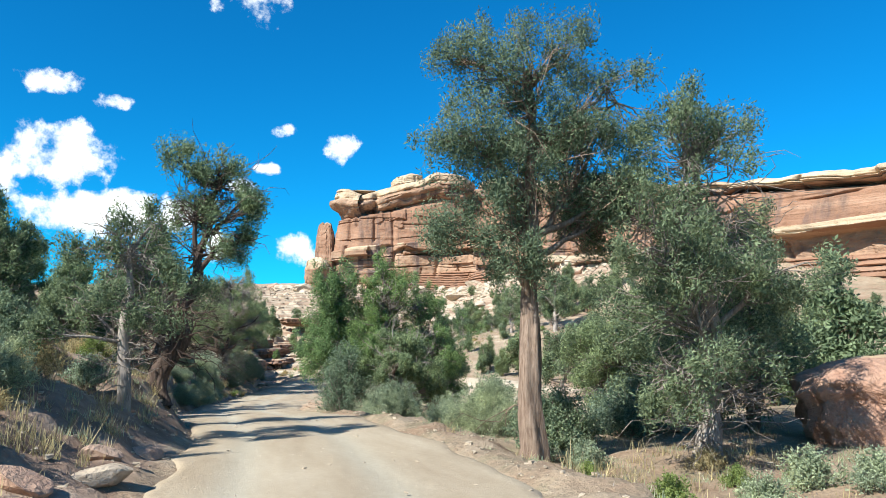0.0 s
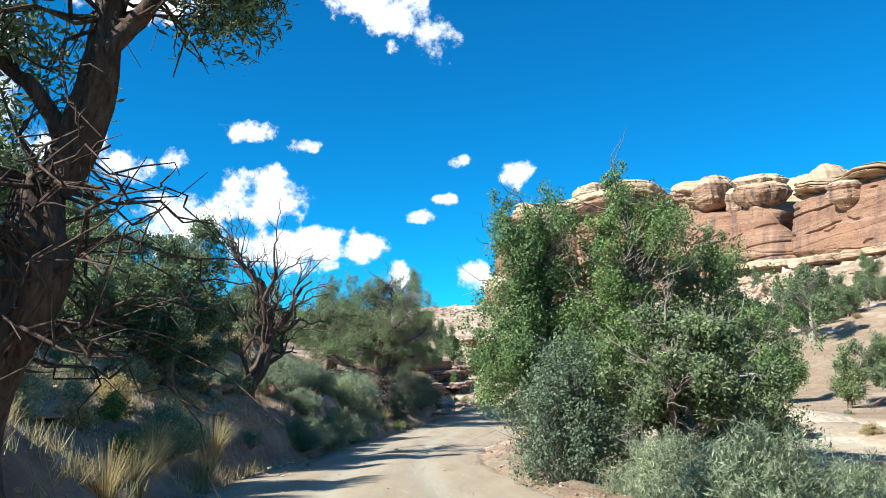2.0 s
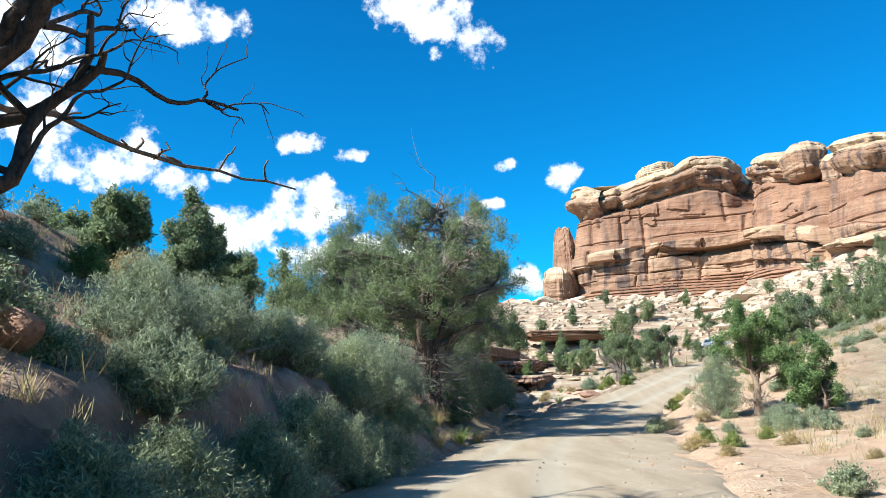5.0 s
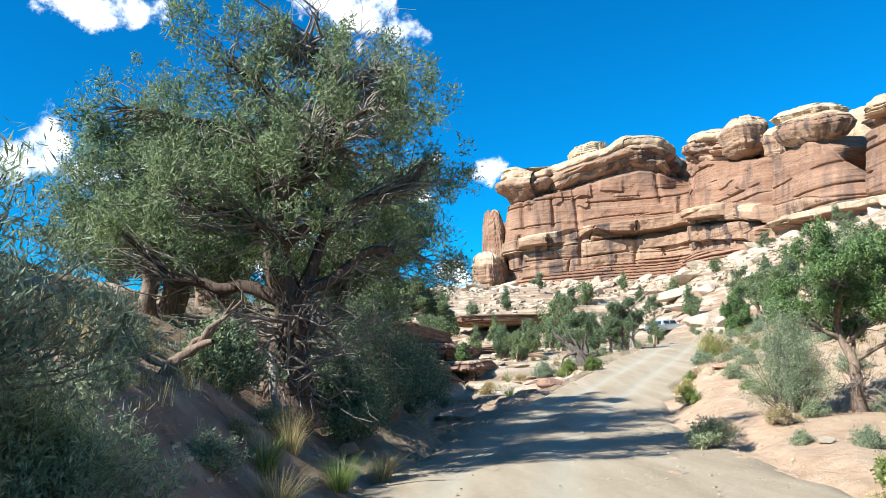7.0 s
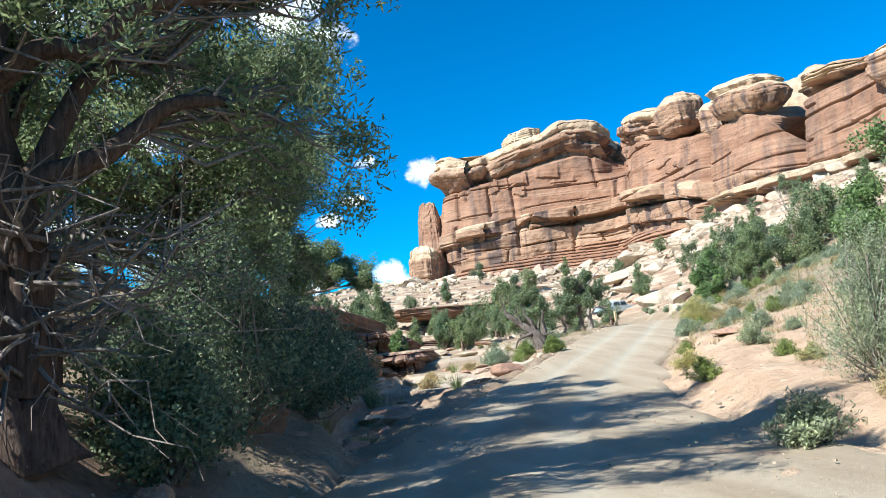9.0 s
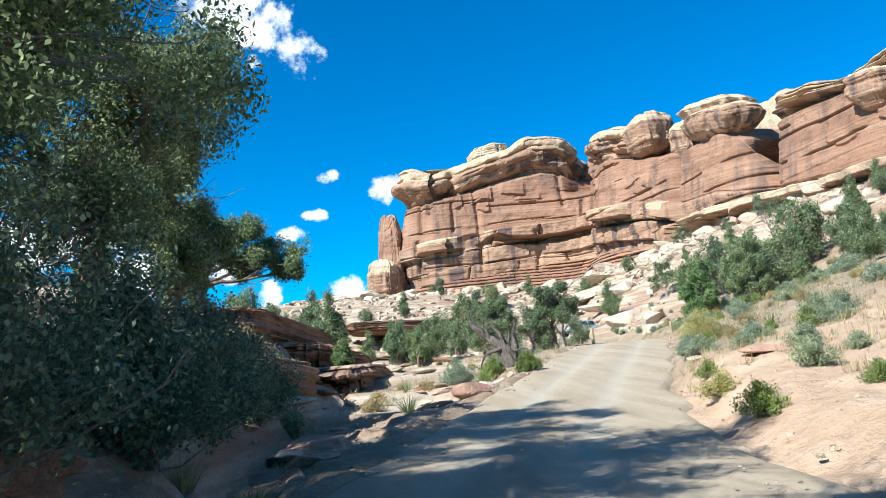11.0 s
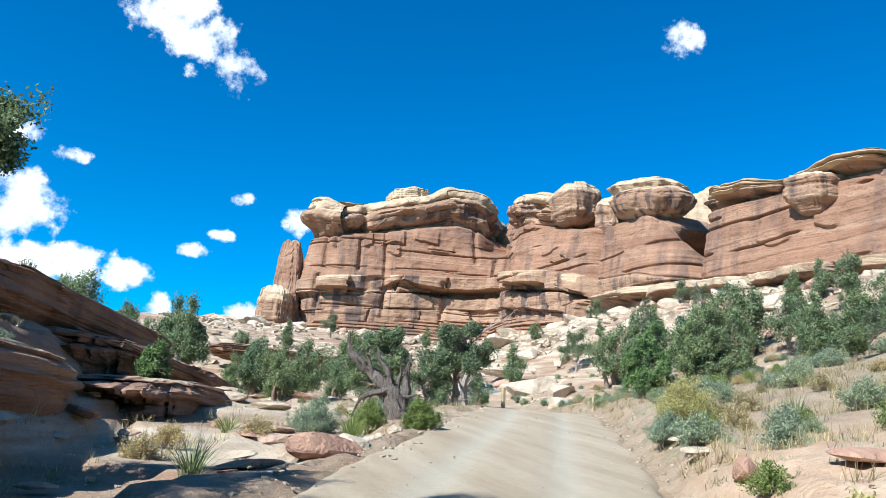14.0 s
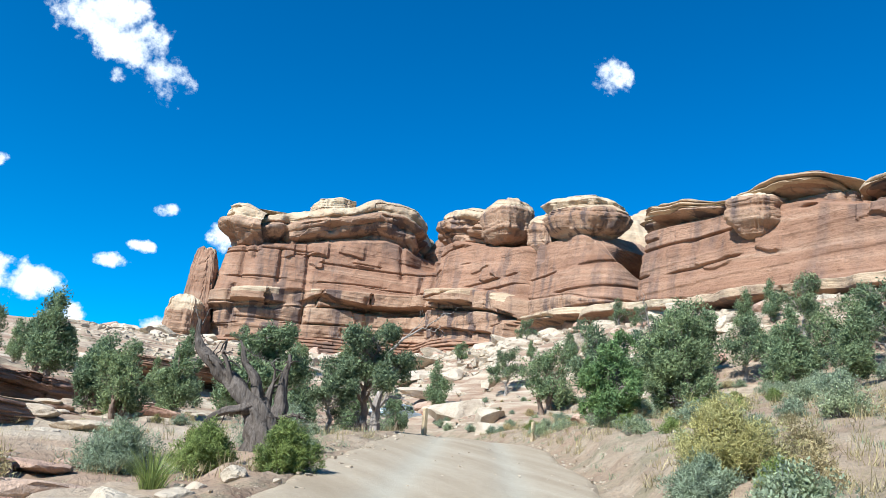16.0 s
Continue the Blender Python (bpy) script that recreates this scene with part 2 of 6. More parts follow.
def noise_at(nt, coord, scale, detail=6, rough=0.6, stretch=None):
    n = node(nt, "ShaderNodeTexNoise", Scale=scale, Detail=detail, Roughness=rough)
    if stretch:
        mp = node(nt, "ShaderNodeMapping", Scale=stretch)
        nt.links.new(coord, mp.inputs["Vector"])
        coord = mp.outputs["Vector"]
    nt.links.new(coord, n.inputs["Vector"])
    return n.outputs["Fac"]


def ramp(nt, value, stops):
    r = nt.nodes.new("ShaderNodeValToRGB")
    els = r.color_ramp.elements
    while len(els) < len(stops):
        els.new(0.5)
    for e, (p, c) in zip(els, stops):
        e.position, e.color = p, (*c, 1)
    nt.links.new(value, r.inputs["Fac"])
    return r.outputs["Color"]


def blend(nt, fac, a, b, mode="MIX"):
    m = nt.nodes.new("ShaderNodeMix")
    m.data_type, m.blend_type = "RGBA", mode
    for slot, v in ((0, fac), (6, a), (7, b)):
        if isinstance(v, (int, float)):
            m.inputs[slot].default_value = v
        elif isinstance(v, tuple):
            m.inputs[slot].default_value = (*v, 1)
        else:
            nt.links.new(v, m.inputs[slot])
    return m.outputs[2]


def fit_range(nt, value, a, b, c=0.0, d=1.0):
    m = node(nt, "ShaderNodeMapRange", From_Min=a, From_Max=b, To_Min=c, To_Max=d)
    nt.links.new(value, m.inputs["Value"])
    return m.outputs["Result"]


def bump(nt, b, height, strength, distance, before=None):
    n = node(nt, "ShaderNodeBump", Strength=strength, Distance=distance)
    nt.links.new(height, n.inputs["Height"])
    if before:
        nt.links.new(before, n.inputs["Normal"])
    nt.links.new(n.outputs["Normal"], b.inputs["Normal"])
    return n.outputs["Normal"]


def position(nt):
    return nt.nodes.new("ShaderNodeNewGeometry").outputs["Position"]


def soil_material():
    m, nt, b = material("red_soil", 0.95, 0.1)
    p = position(nt)
    big, mid, fine = noise_at(nt, p, 0.16, 4), noise_at(nt, p, 1.3, 7, 0.65), noise_at(nt, p, 16, 5, 0.7)
    sand = ramp(nt, big, [(0.32, (0.26, 0.17, 0.108)), (0.55, (0.325, 0.25, 0.168)), (0.7, (0.385, 0.32, 0.225))])
    grit = ramp(nt, mid, [(0.3, (0.19, 0.11, 0.075)), (0.5, (0.30, 0.22, 0.155)), (0.72, (0.42, 0.355, 0.27))])
    col = blend(nt, 0.5, sand, grit)
    litter = fit_range(nt, noise_at(nt, p, 0.9, 8, 0.75), 0.5, 0.62)
    col = blend(nt, litter, col, (0.24, 0.20, 0.13))
    spec = ramp(nt, fine, [(0.25, (0.55, 0.55, 0.55)), (0.5, (1, 1, 1)), (0.75, (1.25, 1.22, 1.18))])
    col = blend(nt, 0.8, col, spec, "MULTIPLY")
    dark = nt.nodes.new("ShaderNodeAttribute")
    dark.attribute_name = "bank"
    # earth with a darker low end: bank shade in the colour, and duff
    shade_duff_earth = ramp(nt, mid, [(0.3, (0.17, 0.11, 0.08)), (0.52, (0.31, 0.215, 0.155)), (0.72, (0.43, 0.325, 0.245))])
    shade_duff_mask = nt.nodes.new("ShaderNodeMath")
    shade_duff_mask.operation = "MULTIPLY_ADD"
    nt.links.new(noise_at(nt, p, 0.8, 6, 0.7), shade_duff_mask.inputs[0])
    shade_duff_mask.inputs[1].default_value = 1.0
    nt.links.new(dark.outputs["Fac"], shade_duff_mask.inputs[2])
    col = blend(nt, fit_range(nt, shade_duff_mask.outputs[0], 0.75, 1.15), col, shade_duff_earth)
    # clean pinkish sand on the flat
    flat = nt.nodes.new("ShaderNodeAttribute")
    flat.attribute_name = "sand"
    pink = ramp(nt, mid, [(0.3, (0.36, 0.24, 0.155)), (0.5, (0.44, 0.31, 0.21)), (0.72, (0.50, 0.38, 0.27))])
    drift = nt.nodes.new("ShaderNodeMath")
    drift.operation = "MULTIPLY_ADD"
    nt.links.new(noise_at(nt, p, 0.5, 5, 0.65), drift.inputs[0])
    drift.inputs[1].default_value = 1.0
    nt.links.new(flat.outputs["Fac"], drift.inputs[2])
    col = blend(nt, fit_range(nt, drift.outputs[0], 0.75, 1.3), col, pink)
    # bare rock where the sheet is marked as rock
    at = nt.nodes.new("ShaderNodeAttribute")
    at.attribute_name = "rock"
    strata = noise_at(nt, p, 1.0, 6, 0.6, (0.12, 0.12, 2.2))
    stone = ramp(nt, strata, [(0.3, (0.23, 0.14, 0.095)), (0.46, (0.32, 0.225, 0.155)), (0.56, (0.41, 0.325, 0.235)), (0.7, (0.52, 0.445, 0.34))])
    stone = blend(nt, 0.7, stone, spec, "MULTIPLY")
    edge = nt.nodes.new("ShaderNodeMath")
    edge.operation = "MULTIPLY_ADD"
    nt.links.new(noise_at(nt, p, 0.7, 6, 0.7), edge.inputs[0])
    edge.inputs[1].default_value = 1.6
    nt.links.new(at.outputs["Fac"], edge.inputs[2])
    col = blend(nt, fit_range(nt, edge.outputs[0], 1.15, 1.4), col, stone)
    nt.links.new(col, b.inputs["Base Color"])
    n1 = bump(nt, b, mid, 0.8, 0.2)
    bump(nt, b, fine, 0.8, 0.04, n1)
    return m


def road_material():
    m, nt, b = material("graded_dirt", 0.93, 0.12)
    p = position(nt)
    at = nt.nodes.new("ShaderNodeAttribute")
    at.attribute_name = "track"
    mid, fine, grain = noise_at(nt, p, 1.0, 6, 0.6, (1.5, 0.22, 1.0)), noise_at(nt, p, 9, 6, 0.7), noise_at(nt, p, 60, 4, 0.7)
    col = ramp(nt, mid, [(0.3, (0.30, 0.235, 0.16)), (0.5, (0.365, 0.295, 0.208)), (0.7, (0.42, 0.35, 0.255))])
    col = blend(nt, fit_range(nt, at.outputs["Fac"], 0, 1, 0, 0.55), col, (0.41, 0.38, 0.30))
    col = blend(nt, 0.35, col, ramp(nt, fine, [(0.3, (0.78, 0.75, 0.72)), (0.55, (1, 1, 1)), (0.75, (1.15, 1.14, 1.12))]), "MULTIPLY")
    col = blend(nt, 0.55, col, ramp(nt, grain, [(0.3, (0.68, 0.66, 0.64)), (0.5, (1, 1, 1)), (0.72, (1.2, 1.2, 1.2))]), "MULTIPLY")
    nt.links.new(col, b.inputs["Base Color"])
    n1 = bump(nt, b, fine, 0.35, 0.04)
    bump(nt, b, grain, 0.6, 0.012, n1)
    return m


def bedded(nt):
    """Places in the cliff's own beds, which sink along its length."""
    cut = nt.nodes.new("ShaderNodeSeparateXYZ")
    nt.links.new(position(nt), cut.inputs[0])
    terms = []
    for axis, k, off in (("Y", -0.006, 1.72), ("Z", 1.0, -8.0)):
        n = nt.nodes.new("ShaderNodeMath")
        n.operation = "MULTIPLY_ADD"
        nt.links.new(cut.outputs[axis], n.inputs[0])
        n.inputs[1].default_value, n.inputs[2].default_value = k, off
        terms.append(n)
    n = nt.nodes.new("ShaderNodeMath")
    n.operation = "MULTIPLY"
    nt.links.new(terms[0].outputs[0], n.inputs[0])
    nt.links.new(terms[1].outputs[0], n.inputs[1])
    put = nt.nodes.new("ShaderNodeCombineXYZ")
    for axis, src in (("X", cut.outputs["X"]), ("Y", cut.outputs["Y"]), ("Z", n.outputs[0])):
        nt.links.new(src, put.inputs[axis])
    return put.outputs[0]


def cliff_material(name, pale=0.0, streaks=1.0):
    """Banded red sandstone: bedding, dark varnish streaks, pale bleached bands."""
    m, nt, b = material(name, 0.88, 0.15)
    p = bedded(nt)
    warp = noise_at(nt, p, 0.05, 3)
    beds = noise_at(nt, p, 1.0, 8, 0.62, (0.015, 0.015, 0.62))
    fine = noise_at(nt, p, 1.0, 7, 0.7, (0.09, 0.09, 2.6))
    blot = noise_at(nt, p, 0.22, 7, 0.62)
    grain = noise_at(nt, p, 3.0, 6, 0.7)
    red = ramp(nt, beds, [(0.24, (0.21, 0.112, 0.072)), (0.42, (0.262, 0.145, 0.092)), (0.56, (0.305, 0.178, 0.116)), (0.7, (0.37, 0.24, 0.164)), (0.84, (0.48, 0.37, 0.27))])
    cream = ramp(nt, beds, [(0.3, (0.34, 0.22, 0.14)), (0.45, (0.45, 0.335, 0.22)), (0.6, (0.52, 0.415, 0.285)), (0.75, (0.58, 0.485, 0.355))])
    col = blend(nt, pale, red, cream)
    col = blend(nt, 0.6, col, ramp(nt, fine, [(0.26, (0.52, 0.48, 0.46)), (0.36, (0.95, 0.94, 0.93)), (0.7, (1.06, 1.05, 1.04))]), "MULTIPLY")
    col = blend(nt, 0.55, col, ramp(nt, blot, [(0.3, (0.6, 0.54, 0.5)), (0.48, (1, 1, 1)), (0.7, (1.2, 1.18, 1.15))]), "MULTIPLY")
    run = noise_at(nt, p, 1.0, 5, 0.6, (0.42, 0.42, 0.035))
    where = noise_at(nt, p, 0.07, 4, 0.55)
    k = nt.nodes.new("ShaderNodeMath")
    k.operation = "MULTIPLY"
    nt.links.new(fit_range(nt, run, 0.48, 0.6), k.inputs[0])
    nt.links.new(fit_range(nt, where, 0.42, 0.56, 0, 0.7 * streaks), k.inputs[1])
    col = blend(nt, k.outputs[0], col, (0.13, 0.09, 0.075))
    col = blend(nt, 0.5, col, ramp(nt, grain, [(0.3, (0.76, 0.74, 0.72)), (0.5, (1, 1, 1)), (0.72, (1.14, 1.14, 1.12))]), "MULTIPLY")
    nt.links.new(col, b.inputs["Base Color"])
    n1 = bump(nt, b, fine, 0.5, 0.4)
    n2 = bump(nt, b, blot, 0.5, 0.8, n1)
    bump(nt, b, grain, 0.6, 0.12, n2)
    return m


def boulder_material(name, dark, light):
    m, nt, b = material(name, 0.9, 0.15)
    p = position(nt)
    info = nt.nodes.new("ShaderNodeObjectInfo")
    blot, grain = noise_at(nt, p, 0.9, 7, 0.65), noise_at(nt, p, 9, 6, 0.7)
    col = ramp(nt, blot, [(0.3, dark), (0.68, light)])
    col = blend(nt, fit_range(nt, info.outputs["Random"], 0, 1, 0, 0.5), col, (0.55, 0.44, 0.335))
    col = blend(nt, 0.6, col, ramp(nt, grain, [(0.3, (0.66, 0.64, 0.62)), (0.5, (1, 1, 1)), (0.72, (1.18, 1.17, 1.15))]), "MULTIPLY")
    nt.links.new(col, b.inputs["Base Color"])
    n1 = bump(nt, b, blot, 0.9, 0.4)
    bump(nt, b, grain, 0.8, 0.06, n1)
    return m


def bark_material(name, dark, light):
    m, nt, b = material(name, 0.95, 0.1)
    co = nt.nodes.new("ShaderNodeTexCoord").outputs["Object"]
    strip = noise_at(nt, co, 1.0, 7, 0.7, (26, 26, 2.2))
    blot = noise_at(nt, co, 2.2, 4)
    col = ramp(nt, strip, [(0.32, dark), (0.68, light)])
    col = blend(nt, 0.6, col, ramp(nt, blot, [(0.3, (0.7, 0.68, 0.66)), (0.7, (1.15, 1.12, 1.1))]), "MULTIPLY")
    nt.links.new(col, b.inputs["Base Color"])
    bump(nt, b, strip, 0.9, 0.03)
    return m


def leaf_material(name, dark, light, through=0.42):
    m, nt, b = material(name, 0.75, 0.25)
    geo = nt.nodes.new("ShaderNodeNewGeometry")
    p = geo.outputs["Position"]
    clump = noise_at(nt, p, 1.4, 4)
    col = ramp(nt, geo.outputs["Random Per Island"], [(0.0, dark), (0.8, light), (1.0, tuple(min(1.0, c * 1.3) for c in light))])
    col = blend(nt, 0.7, col, ramp(nt, clump, [(0.3, (0.62, 0.66, 0.62)), (0.5, (1, 1, 1)), (0.72, (1.3, 1.25, 1.05))]), "MULTIPLY")
    info = nt.nodes.new("ShaderNodeObjectInfo")
    col = blend(nt, 0.6, col, ramp(nt, info.outputs["Random"], [(0, (0.82, 0.86, 0.9)), (1, (1.18, 1.12, 0.95))]), "MULTIPLY")
    nt.links.new(col, b.inputs["Base Color"])
    tr = nt.nodes.new("ShaderNodeBsdfTranslucent")
    nt.links.new(col, tr.inputs["Color"])
    mix = nt.nodes.new("ShaderNodeMixShader")
    mix.inputs[0].default_value = through
    nt.links.new(b.outputs[0], mix.inputs[1])
    nt.links.new(tr.outputs[0], mix.inputs[2])
    nt.links.new(mix.outputs[0], nt.nodes["Material Output"].inputs["Surface"])
    return m


def plain_material(name, colour, rough=0.5, metal=0.0, spec=0.5):
    m, nt, b = material(name, rough, spec)
    b.inputs["Metallic"].default_value = metal
    n = noise_at(nt, nt.nodes.new("ShaderNodeTexCoord").outputs["Object"], 5, 4)
    col = blend(nt, 0.3, colour, ramp(nt, n, [(0.3, tuple(c * 0.7 for c in colour)), (0.7, tuple(min(1, c * 1.2) for c in colour))]))
    nt.links.new(col, b.inputs["Base Color"])
    return m


SOIL, DIRT = soil_material(), road_material()
RED_ROCK, CREAM_ROCK, TAN_ROCK = cliff_material("red_sandstone"), cliff_material("cream_caprock", 0.9, 0.5), cliff_material("tan_sandstone", 0.2, 2.1)
PALE_BOULDER = boulder_material("pale_boulder", (0.36, 0.28, 0.20), (0.58, 0.49, 0.37))
RED_BOULDER = boulder_material("red_boulder", (0.30, 0.16, 0.11), (0.54, 0.34, 0.24))
BARK, DARK_BARK = bark_material("juniper_bark", (0.13, 0.085, 0.06), (0.34, 0.26, 0.20)), bark_material("dark_bark", (0.05, 0.035, 0.028), (0.17, 0.125, 0.10))
SNAG_WOOD = bark_material("split_snag_wood", (0.05, 0.04, 0.033), (0.2, 0.17, 0.145))
GREY_WOOD = bark_material("weathered_wood", (0.19, 0.16, 0.135), (0.46, 0.41, 0.36))
JUNIPER = leaf_material("juniper_scale_leaf", (0.095, 0.135, 0.07), (0.26, 0.325, 0.175))
YELLOW_JUNIPER = leaf_material("bright_juniper_leaf", (0.09, 0.15, 0.06), (0.22, 0.32, 0.13))
PINYON = leaf_material("pinyon_needle", (0.085, 0.12, 0.072), (0.22, 0.275, 0.16))
OAK_LEAF = leaf_material("grey_oak_leaf", (0.085, 0.13, 0.085), (0.23, 0.29, 0.19))
SAGE = leaf_material("sagebrush_leaf", (0.17, 0.21, 0.135), (0.38, 0.44, 0.295))
GREEN_BRUSH = leaf_material("green_brush_leaf", (0.11, 0.16, 0.05), (0.27, 0.33, 0.11))
RABBIT_BLOOM = leaf_material("yellow_bloom", (0.27, 0.26, 0.11), (0.52, 0.48, 0.22))
STRAW = leaf_material("dry_grass", (0.28, 0.22, 0.11), (0.52, 0.43, 0.24))
YUCCA_LEAF = leaf_material("yucca_blade", (0.13, 0.17, 0.08), (0.36, 0.40, 0.21))
TWIG = bark_material("grey_twig", (0.16, 0.13, 0.11), (0.36, 0.32, 0.28))

# ---------------------------------------------------------------- ground, road and cliff
def mesh_from(name, verts, faces, mats, smooth=True, attrs=()):
    """A mesh from places and four-sided faces."""
    me = bpy.data.meshes.new(name)
    verts, faces = np.asarray(verts, np.float32).reshape(-1, 3), np.asarray(faces, np.int32).reshape(-1, 4)
    me.vertices.add(len(verts))
    me.vertices.foreach_set("co", verts.ravel())
    me.loops.add(faces.size)
    me.loops.foreach_set("vertex_index", faces.ravel())
    me.polygons.add(len(faces))
    me.polygons.foreach_set("loop_start", np.arange(0, faces.size, 4, dtype=np.int32))
    for mt in mats:
        me.materials.append(mt)
    for key, values in attrs:
        at = me.attributes.new(key, "FLOAT", "POINT")
        at.data.foreach_set("value", np.asarray(values, np.float32))
    me.polygons.foreach_set("use_smooth", np.full(len(faces), smooth, bool))
    me.update(calc_edges=True)
    me.validate()
    return me


def part(name, me, parent, label=""):
    ob = new(name, me)
    ob.parent = parent
    if label:
        ob["label"] = label
    return ob


def grid_faces(rows, cols):
    i = (np.arange(rows - 1)[:, None] * cols + np.arange(cols - 1)[None]).ravel()
    return np.stack([i, i + 1, i + cols + 1, i + cols], 1)


def spread(core, fine, out, steps):
    """Even steps over a core stretch, then growing ones to the horizon."""
    a, b = core
    inner = np.arange(a, b, fine)
    grow = np.geomspace(fine, out, steps)
    grow = np.cumsum(grow)
    return np.concatenate([(a - grow)[::-1], inner, b + grow])


def build_ground():
    xs, ys = spread((-12, 24), 0.2, 500, 62), spread((-40, 62), 0.24, 420, 64)
    xs = np.concatenate([xs[xs < 24], np.arange(24, 70, 0.7), xs[xs > 70.5]])
    ys = np.concatenate([ys[ys < 62], np.arange(62, 150, 0.8), ys[ys > 151]])
    gx, gy = np.meshgrid(xs, ys)
    z = ground_height(gx, gy)
    d = lateral(gx, gy)
    inside = step(0.3, 0.0, np.maximum(-d - np.interp(gy, [-40, -24, -16, -8, -2, 5, 20], [1.6, 1.7, 1.9, 2.8, 2.7, 2.1, 2.1]), d - right_edge(gy) + 0.2)) * (gy > -75) * (gy < 96)
    z = z - 0.10 * inside
    # crust of small ledges on the bare rock
    w = np.interp(gy, WASH_Y, WASH_X) - gx
    rock = np.maximum(step(24, 30, gy) * step(-7, -4, w) * step(90, 60, gy) * step(2.6, 3.6, -d), 0.75 * step(58, 80, gy) * step(0.5, 5, z))
    rock = np.maximum(rock, step(9.0, 12.0, d) * step(-12, -4, gy) * step(24, 14, gy))
    rock = np.maximum(rock, 0.35 * step(5, 14, z) * step(4, 9, np.abs(d)))
    rock = np.maximum(rock, 0.5 * step(9, 15, d) * step(24, 40, gy))
    rock = np.clip(rock, 0, 1)
    # shade of the cut bank put into its earth colour, duff on the wooded hillside
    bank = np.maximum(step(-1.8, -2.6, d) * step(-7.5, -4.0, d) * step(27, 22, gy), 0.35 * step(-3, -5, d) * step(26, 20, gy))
    sand = step(1.5, 2.5, d) * step(13, 8, d) * step(-4, 6, gy) * step(44, 36, gy)
    terr = np.where(gy > 66, 1.2, 0.34 + 0.10 * np.clip(gy / 60, 0, 2))
    z = z + 0.9 * step(60, 80, gy) * rock * (fbm(gx * 0.45, gy * 0.45, 14.0, 3) - 0.5)
    frac = z / terr + 0.8 * fbm(gx * 0.12, gy * 0.12, 13.0, 2)
    frac = frac - np.floor(frac)
    z = z + rock * 0.7 * (np.clip((frac - 0.5) * 3.2, -0.5, 0.5) + 0.5 - frac) * terr
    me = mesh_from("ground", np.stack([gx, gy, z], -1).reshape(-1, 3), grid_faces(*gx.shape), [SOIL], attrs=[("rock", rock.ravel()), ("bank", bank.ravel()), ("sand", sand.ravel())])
    tagged(new("ground", me), "red sandy desert ground with bare sandstone ledges and litter", "ground", kind="structure")


def build_road():
    ys = np.concatenate([np.arange(-74, -42, 1.0), np.arange(-42, 62, 0.22), np.arange(62, 98, 0.6)])
    us = np.linspace(-1, 1, 41)
    gy, gu = np.meshgrid(ys, us, indexing="ij")
    half = np.where(gu < 0, np.interp(gy, [-40, -24, -16, -8, -2, 5, 20], [2.1, 2.2, 2.4, 3.3, 3.2, 2.6, 2.6]) + 0.5 * (fbm(gy * 0.7, gy * 0 + 3, 21.0) - 0.5), right_edge(gy) + 0.15 + 0.7 * (fbm(gy * 0.5, gy * 0 + 8, 22.0) - 0.5))
    d = gu * half
    slope = (np.interp(gy + 2, ROAD_Y, ROAD_X) - np.interp(gy - 2, ROAD_Y, ROAD_X)) / 4
    n = np.sqrt(1 + slope**2)
    x = np.interp(gy, ROAD_Y, ROAD_X) + d / n
    y = gy - d * slope / n
    rut = np.exp(-(((np.abs(d + 0.1) - 0.85) / 0.3) ** 2))
    z = road_height(y) + 0.03 * (1 - np.minimum((d / 2.3) ** 2, 2.0)) - 0.035 * rut + 0.03 * (fbm(x * 0.9, y * 0.16, 31.0, 2) - 0.5)
    z = z - np.where(gu < 0, 0.34, 0.22) * step(0.84, 1.0, np.abs(gu))
    me = mesh_from("road", np.stack([x, y, z], -1).reshape(-1, 3), grid_faces(*x.shape), [DIRT], attrs=[("track", rut.ravel())])
    tagged(new("road", me), "graded dirt road of pale tan dust with faint wheel ruts", "road", kind="structure")


# the cliff's foot line: x, y, height of the red wall under its caps, top of the slabby lower beds, foot of the beds, reach of the bench
WALL = [
    (40, 240, 38, 29, 19, 0), (34.6, 206, 40, 30, 20.5, 0), (33.6, 196, 40.7, 30.5, 21, 0), (39, 192.0, 41.2, 31.3, 21.4, 0), (53.4, 189.4, 43.9, 32.5, 22.7, 0), (64.5, 186, 46.0, 32.9, 23.9, 0), (71.5, 183, 43.5, 33.2, 24.3, 0), (76, 175, 41.0, 33.3, 24.2, 0), (69.5, 168, 41.2, 32, 22.4, 0), (66.6, 157, 39.8, 30.0, 21.6, 0),
    (68.5, 140, 35.2, 27.5, 19.2, 0), (68, 131, 33.8, 24.6, 18.0, 1.5), (67.8, 118.5, 33.0, 23.4, 17.2, 4), (68.4, 114.2, 29, 22.2, 16.9, 6), (72, 112.6, 25.5, 22, 16.8, 3), (79, 111, 23.2, 21.8, 16.6, 1), (73, 109.6, 27.5, 21.6, 16.5, 4), (70.2, 107.6, 31.0, 21.2, 16.2, 8), (70, 101, 30.5, 20.6, 15.8, 8), (69.5, 92, 29.8, 19.6, 15.0, 8), (69.3, 84.6, 28.9, 18.6, 14.5, 8), (69.3, 79, 26.6, 18.0, 14.2, 8), (69.8, 66, 25, 17.4, 14, 7), (75, 40, 22, 16, 13, 5), (84, 0, 19, 15, 12, 4),
]


